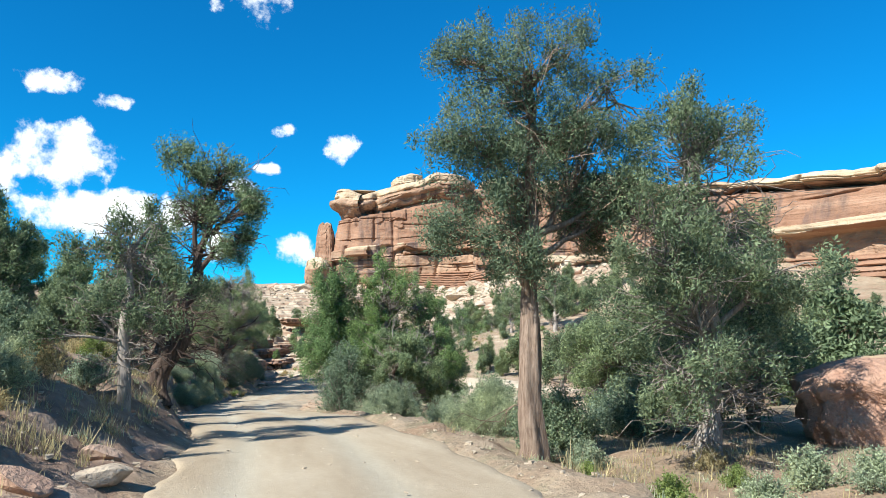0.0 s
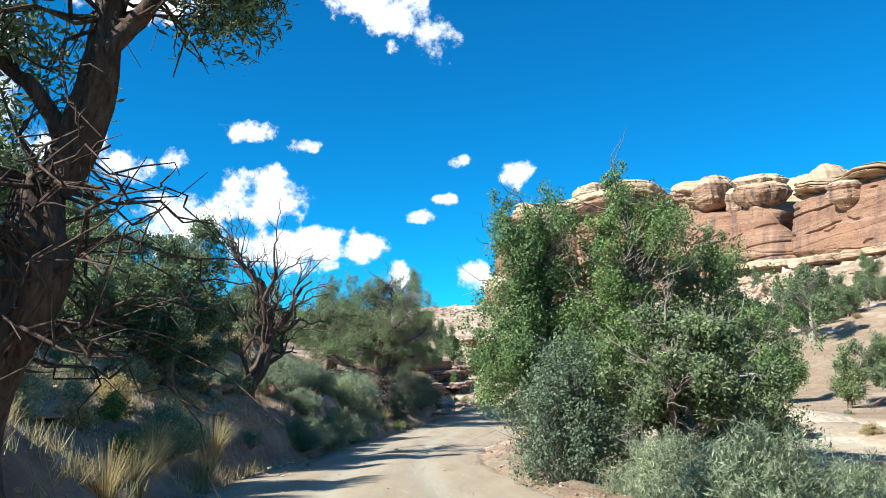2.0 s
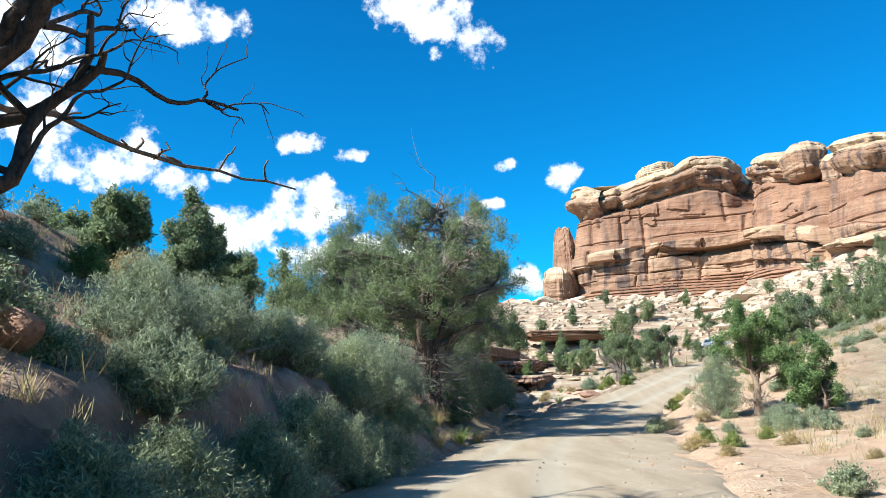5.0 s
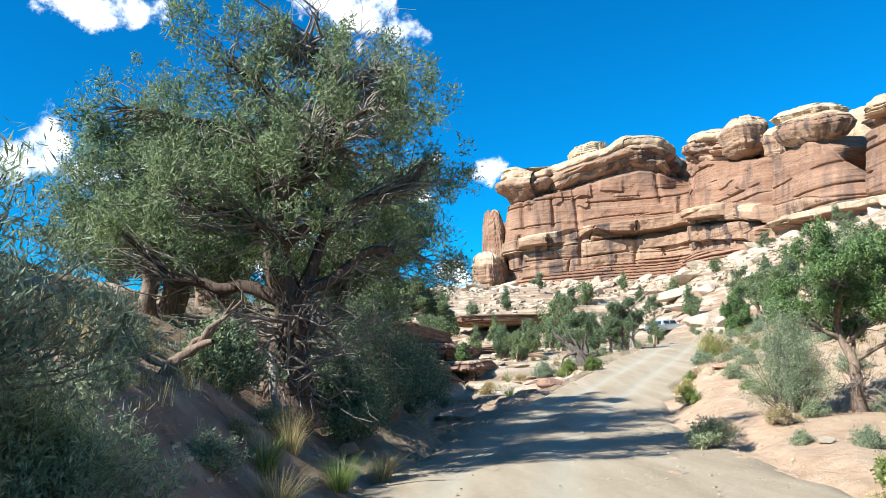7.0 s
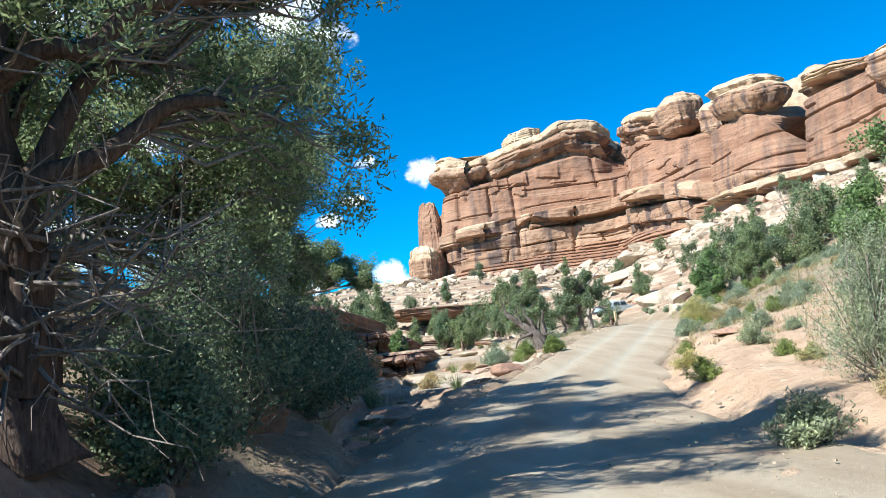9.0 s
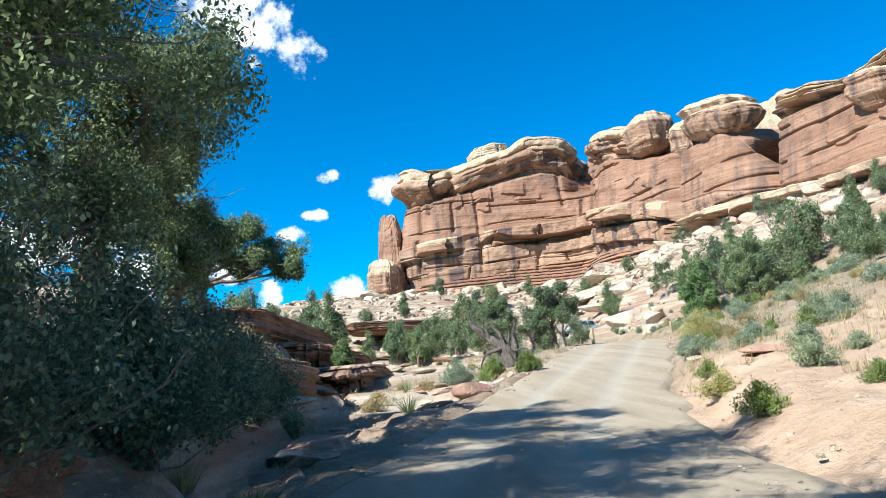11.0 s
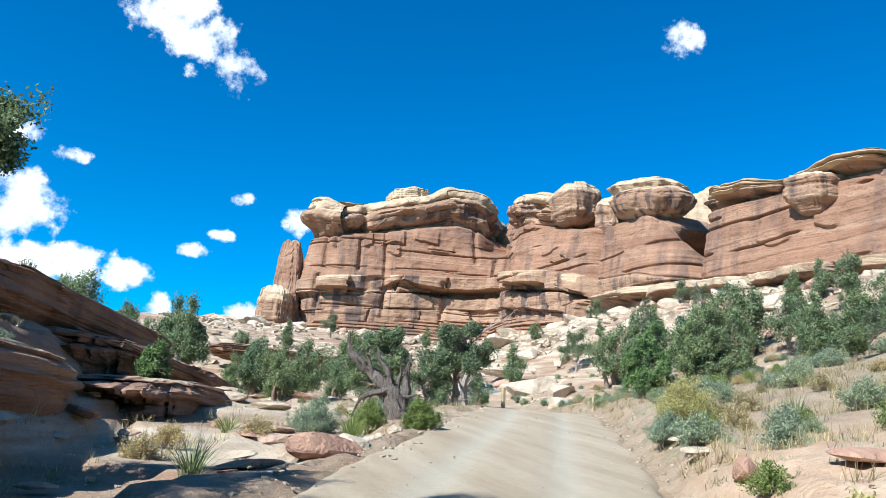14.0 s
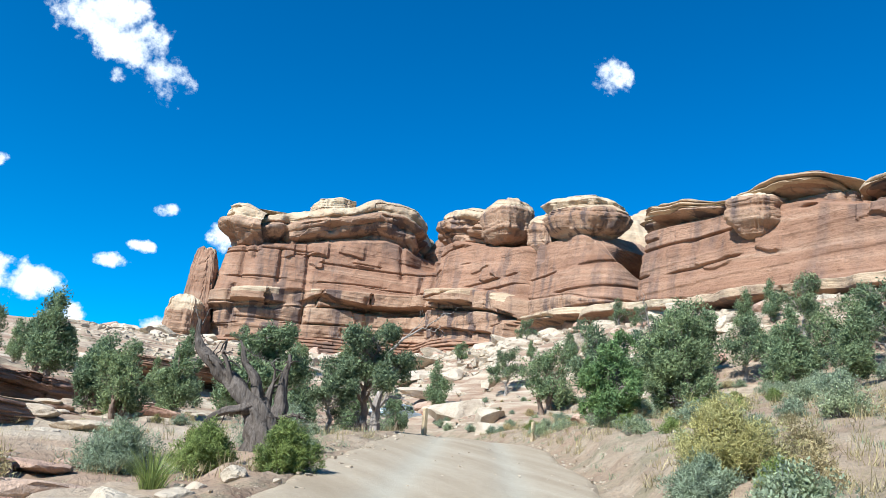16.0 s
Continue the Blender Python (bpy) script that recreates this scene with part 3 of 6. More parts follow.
def along(pts, grain, ease=1.2):
    """Even steps along a plan line, its columns eased, and the outward normal."""
    pts = np.array(pts, float)
    seg = np.concatenate([[0], np.cumsum(np.hypot(*np.diff(pts[:, :2], axis=0).T))])
    s = np.arange(0, seg[-1], grain)
    cols = [sum(w * np.interp(s + k * ease, seg, pts[:, c]) for k, w in ((-1, 0.2), (-0.5, 0.2), (0, 0.2), (0.5, 0.2), (1, 0.2))) for c in range(pts.shape[1])]
    nx, ny = np.gradient(cols[1], s), -np.gradient(cols[0], s)
    n = np.hypot(nx, ny) + 1e-9
    nx, ny = nx / n, ny / n
    return s, cols, nx, ny, seg


def build_wall(parent):
    s, (x, y, top, bed, foot, bench), nx, ny, seg = along(WALL, 0.3)
    rows = 210
    base = np.interp(y, [25, 68], [3.0, 11.0])[:, None]
    sx, zt, zb, zf = s[:, None], top[:, None], bed[:, None], foot[:, None]
    v = np.linspace(0, 1, rows)[None, :] ** 0.92
    z = base + (zt - base) * v
    upper = step(-0.4, 0.5, z - zb)
    lower = 1 - upper
    shelf = step(0.3, -0.3, z - zf)
    # massive upper face: leans back, broad swells, faint beds
    k = np.clip((z - zb) / np.maximum(zt - zb, 1), 0, 1)
    out = 1.0 + 1.5 * (1 - k) ** 1.3 * upper
    out = out + 2.6 * (fbm(sx * 0.045, z * 0.025, 66.0) - 0.5) + 0.8 * (fbm(sx * 0.16, z * 0.12, 67.0) - 0.5) + 0.28 * (fbm(sx * 0.7, z * 1.1, 68.0) - 0.5)
    zz = z - 0.10 * (zb - 31) + 0.9 * (fbm(sx * 0.05, z * 0 + 1, 41.0) - 0.5)
    for size, amp, seed in ((2.6, 0.16, 51.0), (0.8, 0.08, 52.0)):
        q = np.floor(zz / size)
        f = zz / size - q
        a = rnd(q, q * 0 + 1, seed) - 0.5
        out = out + amp * a * (0.2 + 1.5 * fbm(sx * 0.07 + a * 9, q * 3.7, seed)) * step(0, 0.12, f) * step(1.0, 0.88, f)
    # flakes: broken slabs with a shadowed lower lip
    for j in range(24):
        sk = seg[-1] * (0.14 + 0.7 * rnd(j, 3, 91.0))
        zk = np.interp(sk, s, bed) + 1.0 + (np.interp(sk, s, top) - np.interp(sk, s, bed)) * 0.9 * rnd(j, 4, 92.0)
        wide, tall = 0.9 + 2.4 * rnd(j, 5, 93.0), 0.8 + 2.2 * rnd(j, 6, 94.0)
        u = (sx - sk) / wide
        lip = zk + 0.2 * tall * np.sin(u * 2.2 + j) + 0.5 * (fbm(sx * 0.6, z * 0 + j, 95.0, 2) - 0.5)
        out = out + (0.25 + 0.4 * rnd(j, 7, 96.0)) * step(1.05, 0.8, np.abs(u)) * step(-0.14, 0.16, z - lip) * step(lip + tall * 2.4, lip + tall * 0.3, z)
    # thin open cracks along the beds
    for j in range(15):
        zk = 20 + 27 * rnd(j, 3, 77.0)
        crack = zk + 1.2 * (fbm(sx * 0.05, v * 0 + j, 78.0, 2) - 0.5)
        where = step(0.56, 0.62, fbm(sx * 0.09 + 11 * j, v * 0 + j * 3, 79.0, 3))
        out = out - 0.5 * where * np.exp(-(((zz - crack) / 0.15) ** 2))
    # upright joints
    for j in range(16):
        sk = 40 + (seg[-1] - 110) * rnd(j, 5, 81.0) + 1.2 * (fbm(z * 0.11, v * 0 + j, 82.0, 2) - 0.5)
        zlo = 22 + 18 * rnd(j, 6, 83.0)
        where = step(zlo - 0.5, zlo + 0.5, z) * step(zlo + 6 + 6 * rnd(j, 8, 84.0), zlo + 5 + 6 * rnd(j, 8, 84.0), z)
        out = out - 0.9 * where * np.exp(-(((sx - sk) / 0.5) ** 2))
    # the great joints that split the wall into buttresses
    for sk, deep, wide in ((139.6, 3.6, 1.3), (105.3, 1.6, 1.4), (60.5, 0.7, 0.5), (178, 0.8, 0.5)):
        way = sk + 2.2 * (fbm(z * 0.13, v * 0 + sk, 85.0, 3) - 0.5)
        out = out - deep * np.exp(-(((sx - way) / wide) ** 2)) * step(0.0, 3.0, z - zf)
    # slabby beds below: long lenses standing out over dark undercuts
    d = zb - z
    lens = np.maximum.reduce([step(59, 65, sx) * step(101, 92, sx), step(109, 113, sx) * step(139, 136, sx), 0.6 * step(44, 47, sx) * step(58, 55, sx)]) + 0 * z
    lens = lens * step(0.40, 0.5, fbm(sx * 0.13, z * 0, 89.0, 2) + 0.03)
    thick = 2.4 + 1.4 * (fbm(sx * 0.09, z * 0, 71.0, 2) - 0.5) - 1.3 * np.exp(-(((sx - 64) / 3.0) ** 2))
    out = out + lens * (2.0 * step(-0.5, 0.15, d) * step(thick + 0.2, thick - 0.2, d) - 1.9 * step(thick - 0.1, thick + 0.2, d) * step(thick + 1.7, thick + 0.9, d) * (0.3 + 1.2 * fbm(sx * 0.11, z * 0 + 5, 72.0)))
    for size, tallness, amp, seed in ((11.0, 3.6, 2.2, 62.0),):
        row = np.floor((d + 0.5 * fbm(sx * 0.12, z * 0, seed, 2)) / tallness)
        fr = (d + 0.5 * fbm(sx * 0.12, z * 0, seed, 2)) / tallness - row
        col = sx / size + 7.3 * rnd(row, row * 0, seed + 1) + 0.25 * fbm(z * 0.5, sx * 0.05, seed)
        cell = np.floor(col)
        fc = col - cell
        proud = amp * (rnd(cell, row, seed) - 0.45) + 1.1 * (fbm(sx * 0.25, z * 0.35, seed + 7, 3) - 0.5)
        gap = np.exp(-((np.minimum(fc, 1 - fc) * size / 0.2) ** 2)) * 0.9 + np.exp(-((np.minimum(fr, 1 - fr) * tallness / 0.13) ** 2)) * 1.0
        out = out + lower * (1 - shelf) * (proud * step(0, 0.1, np.minimum(fr, 1 - fr)) - 0.8 * gap * step(0.4, 0.55, fbm(sx * 0.2, z * 0.3, seed + 9, 2)))
    out = out + lower * 1.2
    # thin red beds stepping out below the foot
    q = np.floor(zz / 0.75)
    f = zz / 0.75 - q
    out = out + shelf * (0.9 + 0.55 * np.maximum(zf - z, 0) + 0.8 * (rnd(q, np.floor(sx / 11 + rnd(q, q, 3.0)), 97.0) - 0.5) - 0.6 * np.exp(-((np.minimum(f, 1 - f) / 0.14) ** 2)))
    # cut back under the caps, and the alcove beside the big one
    out = out - 1.3 * step(0.93, 0.985, k) * upper * (0.5 + fbm(sx * 0.08, v * 0 + 7, 76.0))
    hollow = np.exp(-(((sx - 88.3) / 4.6) ** 2))
    out = out - 9.0 * hollow * step(38.6, 41.0, z)
    # bench at the foot of the right-hand wall
    lip = np.interp(y, [71, 78, 86, 96, 104, 113, 128], [17.1, 17.2, 17.5, 19.1, 20.0, 20.3, 21.6])[:, None] + 0.9 * (fbm(sx * 0.06, v * 0 + 2, 73.0) - 0.5)
    out = out + bench[:, None] * step(lip + 0.5, lip - 0.25, z) * (0.75 + 0.5 * fbm(sx * 0.12, v * 0, 74.0))
    out = out - 2.8 * step(1.0, 4, bench[:, None]) * step(lip - 1.0, lip - 1.5, z) * (0.4 + 0.9 * fbm(sx * 0.15, z * 0.2, 75.0))
    wx, wy = x[:, None] + nx[:, None] * out, y[:, None] + ny[:, None] * out
    # the flat top runs back from the edge
    back = np.array([[2.0, 9.0, 24.0]])
    bx, by = wx[:, -1:] - nx[:, None] * back, wy[:, -1:] - ny[:, None] * back
    bz = np.concatenate([zt + 0.3, zt + 0.2, zt - 6], 1)
    allv = np.stack([np.concatenate([wx, bx], 1), np.concatenate([wy, by], 1), np.concatenate([z, bz], 1)], -1)
    me = mesh_from("red_wall", allv.reshape(-1, 3), grid_faces(*allv.shape[:2]), [RED_ROCK, CREAM_ROCK, TAN_ROCK], smooth=False)
    pad = lambda a: np.concatenate([np.broadcast_to(a, z.shape), np.zeros((len(s), 3))], 1)[:-1, :-1].ravel()  # noqa: E731
    zc = pad(z)
    ledge = (pad(bench[:, None]) > 2) & (zc > pad(lip) - 1.0) & (zc < pad(lip) + 0.7)
    pale = (pad(lens) > 0.5) & (pad(d) > -0.3) & (pad(d) < pad(thick) * 0.45) & (pad(fbm(sx * 0.12, z * 0 + 3, 88.0, 3)) > 0.46)
    slabs = (pad(d) > 0) & (pad(shelf) < 0.5)
    me.polygons.foreach_set("material_index", np.where(ledge | pale, 1, np.where(slabs, 2, 0)).astype(np.int32))
    return part("red_wall", me, parent, "massive red sandstone face above slabby ledges")


def cap(parent, plan, seed, cream=0.45, groove=0.6, setback=1.1, wave=1.4):
    """A caprock along a plan line of (x, y, underside, top, overhang): bulging belly, shadowed underside, bleached rounded top."""
    s, (x, y, zu, zt, over), nx, ny, _ = along(plan, 0.25, 1.6)
    sx = s[:, None]
    nb = 74
    ph = np.linspace(-math.pi / 2, math.pi / 2, nb)[None, :]
    hgt = (zt - zu)[:, None] + 0.5 * (fbm(sx * 0.22, sx * 0, seed, 3) - 0.5)
    zu, over = zu[:, None] + 0.7 * (fbm(sx * 0.2, sx * 0 + 4, seed + 1, 3) - 0.5), over[:, None]
    h = (np.sign(np.sin(ph)) * np.abs(np.sin(ph)) ** 0.8 + 1) / 2 + 0 * sx
    z = zu + hgt * h
    belly = np.cos(ph) ** 0.5
    # drawn in towards the underside, fullest above the middle
    belly = belly * (0.5 + 0.5 * step(0.02, 0.5, h))
    out = -2.2 + (3.4 + over) * belly
    full = step(0, 0.3, belly)
    out = out + full * wave * 2.2 * (fbm(sx * 0.11, z * 0.07, seed + 2, 3) - 0.5) + full * 1.3 * (fbm(sx * 0.34, z * 0.5, seed + 3, 3) - 0.5) + full * 0.25 * (fbm(sx * 1.2, z * 1.6, seed + 4, 2) - 0.5)
    # beds: an upper layer set back over a groove, lesser grooves below
    g = groove + 0.22 * (fbm(sx * 0.09, sx * 0, seed + 5, 2) - 0.5)
    out = out - setback * step(g - 0.02, g + 0.05, h) - 0.8 * np.exp(-(((h - g) / 0.035) ** 2))
    for j in range(7):
        hk = 0.08 + 0.86 * rnd(j, 1, seed + 6) + 0.12 * (fbm(sx * 0.12, sx * 0 + j, seed + 7, 2) - 0.5)
        where = step(0.46, 0.6, fbm(sx * 0.13 + 5 * j, sx * 0, seed + 8 + j, 2))
        out = out - full * 0.55 * where * np.exp(-(((h - hk) / 0.02) ** 2)) - full * 0.25 * where * step(hk + 0.12, hk, h) * step(hk - 0.12, hk - 0.05, h)
    # scoops in the belly
    for j in range(6):
        sk, hk = s[-1] * rnd(j, 2, seed + 17), 0.15 + 0.4 * rnd(j, 3, seed + 18)
        out = out - 2.0 * np.exp(-(((sx - sk) / (1.2 + 1.6 * rnd(j, 4, seed))) ** 2 + ((h - hk) / 0.13) ** 2))
    # upright joints part the cap into blocks
    for j in range(int(s[-1] / 12)):
        way = s[-1] * rnd(j, 5, seed + 19) + 1.6 * (fbm(z * 0.2, sx * 0 + j, seed + 20, 2) - 0.5)
        out = out - (0.8 + 1.6 * rnd(j, 6, seed + 21)) * full * np.exp(-(((sx - way) / (0.35 + 0.5 * rnd(j, 7, seed))) ** 2)) * step(0.95, 0.55, h)
    block = np.floor(sx / 4.6 + 0.8 * fbm(z * 0.3, sx * 0.1, seed + 22, 2))
    out = out + full * 0.45 * (rnd(block, np.floor(h * 3.2 + 0.4 * fbm(sx * 0.2, sx * 0, seed + 23, 2)), seed + 24) - 0.5)
    z = z + hgt * 0.16 * (fbm(sx * 0.16, out * 0.2, seed + 9, 3) - 0.5) * step(0.55, 0.95, h)
    wx, wy = x[:, None] + nx[:, None] * out, y[:, None] + ny[:, None] * out
    back = np.array([[3.0, 8.0, 10.0]])
    bx, by = wx[:, -1:] - nx[:, None] * back, wy[:, -1:] - ny[:, None] * back
    bz = np.concatenate([z[:, -1:] - 0.1, z[:, -1:] - 0.7, zu - 1.0], 1)
    allv = np.stack([np.concatenate([wx, bx], 1), np.concatenate([wy, by], 1), np.concatenate([z, bz], 1)], -1)
    me = mesh_from("caprock", allv.reshape(-1, 3), grid_faces(*allv.shape[:2]), [TAN_ROCK, CREAM_ROCK], smooth=False)
    mark = np.concatenate([h + 0.3 * (fbm(sx * 0.14, h * 2, seed + 11, 3) - 0.5), np.ones((len(s), 3))], 1)[:-1, :-1].ravel() > 1 - cream
    me.polygons.foreach_set("material_index", mark.astype(np.int32))
    return part("caprock", me, parent, "overhanging cream and tan caprock with shadowed underside")


def lump(name, a, b, z0, z1, depth, seed, parent, square=0.55, foot=0.72, cream=0.5, roof=0.0, kind_label="", fine=1.0, tan=True, tilt=0.0, calm=1.0, mat=None, rim=0.55):
    """A weathered sandstone mass between two plan points: bedded, rounded, drawn in at the foot."""
    ax, ay, bx, by = *a, *b
    long = math.hypot(bx - ax, by - ay) / 2
    cx, cy = (ax + bx) / 2, (ay + by) / 2
    ux, uy = (bx - ax) / (2 * long), (by - ay) / (2 * long)
    nu, nv = int(150 * fine), int(84 * fine)
    th = np.linspace(0, 2 * math.pi, nu, endpoint=False)[:, None]
    ph = np.linspace(-math.pi / 2, math.pi / 2, nv)[None, :]
    sg = lambda v, e: np.sign(v) * np.abs(v) ** e  # noqa: E731
    px, py, pz = sg(np.cos(th), square) * sg(np.cos(ph), rim), sg(np.sin(th), square) * sg(np.cos(ph), rim), sg(np.sin(ph), 0.75) + th * 0
    h = (pz + 1) / 2
    draw = foot + (1 - foot) * step(0.0, 0.62, h)
    draw = draw * (1 + 0.05 * roof * step(0.72, 0.8, h))
    zz = z0 + (z1 - z0) * h
    wave = 0.8 * (fbm(px * 1.6 + seed, py * 1.6, seed) - 0.5)
    scale = (z1 - z0) / 9
    bed = 0.0
    for size, amp in ((2.3, 0.085), (0.9, 0.05), (0.42, 0.025)):
        k = np.floor((zz + wave) / (size * scale))
        f = (zz + wave) / (size * scale) - k
        bed = bed + amp * (rnd(k, k * 0, seed + size) - 0.5) * step(0, 0.2, f) * step(1, 0.8, f) * 2
    rough = 0.26 * (fbm(th * 1.1 + 3 * np.cos(th), zz * 0.13, seed + 3) - 0.5) + 0.11 * (fbm(np.cos(th) * 6 + 9, np.sin(th) * 6 + zz * 0.4, seed + 4) - 0.5)
    nick = 0.0
    for j in range(7):
        hk = 0.15 + 0.8 * rnd(j, 2, seed + 21)
        nick = nick + 0.07 * step(0.45, 0.6, fbm(th * 1.4 + 5 * j, zz * 0, seed + 22 + j, 2)) * np.exp(-(((h - hk - 0.05 * np.sin(th * 2 + j)) / 0.014) ** 2))
    block = 0.10 * (rnd(np.floor(th * 2.6 + fbm(zz * 0.2, th, seed + 31)), np.floor(zz / (2.6 * scale)), seed + 32) - 0.5)
    r = draw * (1 + calm * (bed + block - nick) + rough)
    lx, ly = px * r * long, py * r * depth
    top = (z1 - z0) * (0.16 if rim < 0.6 else 0.4) * (fbm(px * 2.2 + seed, py * 2.2 + 5, seed + 6) - 0.5) * step(0.5, 1.0, h)
    gx, gy, gz = cx + ux * lx - uy * ly, cy + uy * lx + ux * ly, zz + top + tilt * 0.5 * (1 + np.clip(px * r, -1, 1))
    verts = np.stack([gx, gy, gz], -1)
    i = (np.arange(nu)[:, None] * nv + np.arange(nv - 1)[None]).ravel()
    j = (((np.arange(nu)[:, None] + 1) % nu) * nv + np.arange(nv - 1)[None]).ravel()
    faces = np.stack([i, j, j + 1, i + 1], 1)
    me = mesh_from(name, verts.reshape(-1, 3), faces, [mat or (TAN_ROCK if tan else RED_ROCK), CREAM_ROCK], smooth=calm < 1)
    mark = (h + 0.22 * (fbm(th * 1.3, zz * 0.05 + 2, seed + 8) - 0.5))[:, :-1].ravel() > 1 - cream
    me.polygons.foreach_set("material_index", mark.astype(np.int32))
    ob = new(name, me)
    if parent:
        ob.parent = parent
    if kind_label:
        ob["label"] = kind_label
    return ob


build_ground()
build_road()
cliff = new("cliff")
tagged(cliff, "massive red sandstone cliff with slabby ledges and pale overhanging caps", "cliff")
build_wall(cliff)

# caps along the cliff's edge: x, y, underside, top, overhang
CAPS = [
    [(48, 216, 40, 50, 0.6), (38, 206, 40.4, 50, 0.8), (34.0, 200.5, 40.6, 50, 1.2), (33.0, 197, 40.7, 50.2, 1.6), (34.8, 194, 40.9, 49.6, 1.8), (37, 192.8, 41, 49.0, 1.6), (39.2, 191.5, 41, 47.6, 1.0)],
    [(44, 203, 41, 46.8, 0.5), (39.2, 198, 41, 47.2, 0.8), (38.2, 193.5, 41.2, 47.6, 1.0), (40.6, 191.6, 41.4, 48.2, 1.2), (45, 190.8, 41.6, 49.6, 1.2), (48.6, 190.4, 42.4, 51.2, 1.6), (54, 189.4, 43.9, 52.4, 1.6), (57, 188.6, 44.4, 53.2, 1.6), (59.4, 187.9, 44.9, 54.6, 1.8), (64, 186.6, 45.6, 54.9, 2.0), (67.4, 185.2, 45.4, 54.4, 2.2), (70.4, 184.8, 43.4, 53.6, 1.8), (72.4, 186.6, 41.2, 52.8, 1.4), (75, 189.4, 40.8, 52.0, 1.0), (79, 194, 40.6, 50.6, 0.6)],
    [(86, 178, 41, 49.0, 0.6), (78.4, 175.4, 41.2, 49.2, 1.0), (72.6, 172.0, 41.0, 49.2, 1.3), (68.6, 166, 40.8, 48.4, 1.4), (67.0, 160, 40.0, 47.3, 1.4), (67.2, 153, 38.6, 45.2, 1.2), (68.2, 147, 37.2, 43.4, 1.0), (70.4, 143.5, 36.4, 41.2, 0.8), (76, 141, 36, 40.4, 0.5)],
    [(80, 109.6, 30.4, 33.6, 0.6), (74, 109.9, 30.6, 34.2, 1.0), (71.4, 109.4, 30.8, 34.6, 1.6), (70.6, 107, 31, 34.4, 1.6), (70.4, 101, 30.6, 33.3, 1.3), (70.4, 96, 30.2, 31.9, 0.9), (73, 92.6, 30, 31.2, 0.5), (80, 91, 29.6, 30.6, 0.4)],
    [(82, 96.4, 29.8, 31.0, 0.4), (73.6, 96, 29.8, 31.2, 0.6), (70.4, 93.4, 29.6, 31.2, 0.8), (69.9, 89, 29.4, 31.5, 1.0), (69.8, 85, 29.2, 31.6, 1.1), (70.2, 82, 28.6, 30.4, 1.0), (74, 80.4, 28, 29.4, 0.6), (81, 80, 27.6, 28.8, 0.4)],
    [(82, 80.6, 26.2, 28.4, 0.4), (73.4, 80, 26.4, 28.6, 0.9), (70, 77.8, 26.4, 28.9, 1.4), (69.8, 72, 25.6, 28.2, 1.3), (70.2, 66, 24.8, 27.2, 1.2), (72.6, 55, 23.6, 26, 1.0), (75.5, 40, 22, 24.6, 1.0), (85, 0, 19, 22, 1.0)],
]
for seed, (plan, pale, groove, setback, wave) in enumerate(zip(CAPS, (0.42, 0.34, 0.32, 0.55, 0.7, 0.55), (0.62, 0.6, 0.66, 0.55, 0.6, 0.5), (0.9, 1.5, 1.2, 0.4, 0.3, 0.6), (1.4, 1.7, 1.4, 0.8, 0.6, 0.9))):
    cap(cliff, plan, 220.0 + 13.7 * seed, pale, groove, setback, wave)
# rounded masses on the edge: two plan points, foot and top at the first, fall to the second, half depth, squareness, foot width, share of pale top
KNOBS = [
    ((69.6, 148.6), (69.6, 139.0), 36.4, 44.0, 0.4, 3.6, 0.6, 0.78, 0.3), ((71.6, 136.8), (71.6, 129.6), 33.2, 39.9, -1.0, 3.0, 0.55, 0.9, 0.28), ((69.9, 129.4), (69.9, 114.4), 32.4, 38.4, -2.0, 4.4, 0.85, 0.46, 0.14), ((70.9, 131.0), (70.9, 117.4), 37.4, 40.8, -2.2, 4.0, 0.75, 0.9, 0.85), ((69.0, 93.2), (69.0, 87.2), 25.8, 30.6, -0.8, 2.9, 0.5, 0.66, 0.1),
    ((75.5, 92.5), (75.5, 81.0), 26.0, 31.0, -0.8, 5.6, 0.5, 0.97, 0.15), ((49.6, 196.6), (58.8, 196.2), 50.0, 54.4, 1.6, 5.0, 0.6, 1.0, 0.7),
]
for seed, (a, b, z0, z1, fall, depth, square, foot, pale) in enumerate(KNOBS):
    lump("rock_knob", a, b, z0, z1, depth, 80.0 + 3.3 * seed, cliff, square, foot, pale, 0.0, "rounded tan-red sandstone knob with bleached top", tilt=fall, calm=0.8)
lump("rock_knob", (78.4, 193.0), (82.0, 171.0), 33.0, 49.6, 3.6, 138.0, cliff, 0.5, 1.0, 0.0, 0.0, "red rock at the back of the alcove", tan=False)
back = lump("rock_dome", (88, 143), (88, 123), 15, 42.5, 9, 130.0, None, 0.7, 1.0, 0.95, calm=0.5)
tagged(back, "pale cream sandstone dome standing behind a gap in the cliff", "rock")
pillar = lump("rock_pillar", (26.7, 199.6), (31.7, 197.8), 18, 39.2, 2.3, 140.0, None, 0.5, 1.35, 0.0, tan=False)
tagged(pillar, "slender red sandstone pillar beside the cliff's end", "rock")
stub = lump("sandstone_outcrop", (23.8, 197.8), (30.2, 194.8), 15.5, 28.2, 4.5, 145.0, None, 0.55, 0.8, 0.25)
tagged(stub, "low banded sandstone outcrop at the cliff's foot", "rock")
block = lump("sandstone_outcrop", (12.2, -21.0), (16.6, -23.6), 0.2, 2.7, 1.7, 147.0, None, 0.55, 0.9, 0.0, 0.0, "", 0.6, calm=0.6, mat=RED_BOULDER)
tagged(block, "smooth rounded pinkish sandstone boulder beside the brush", "rock")


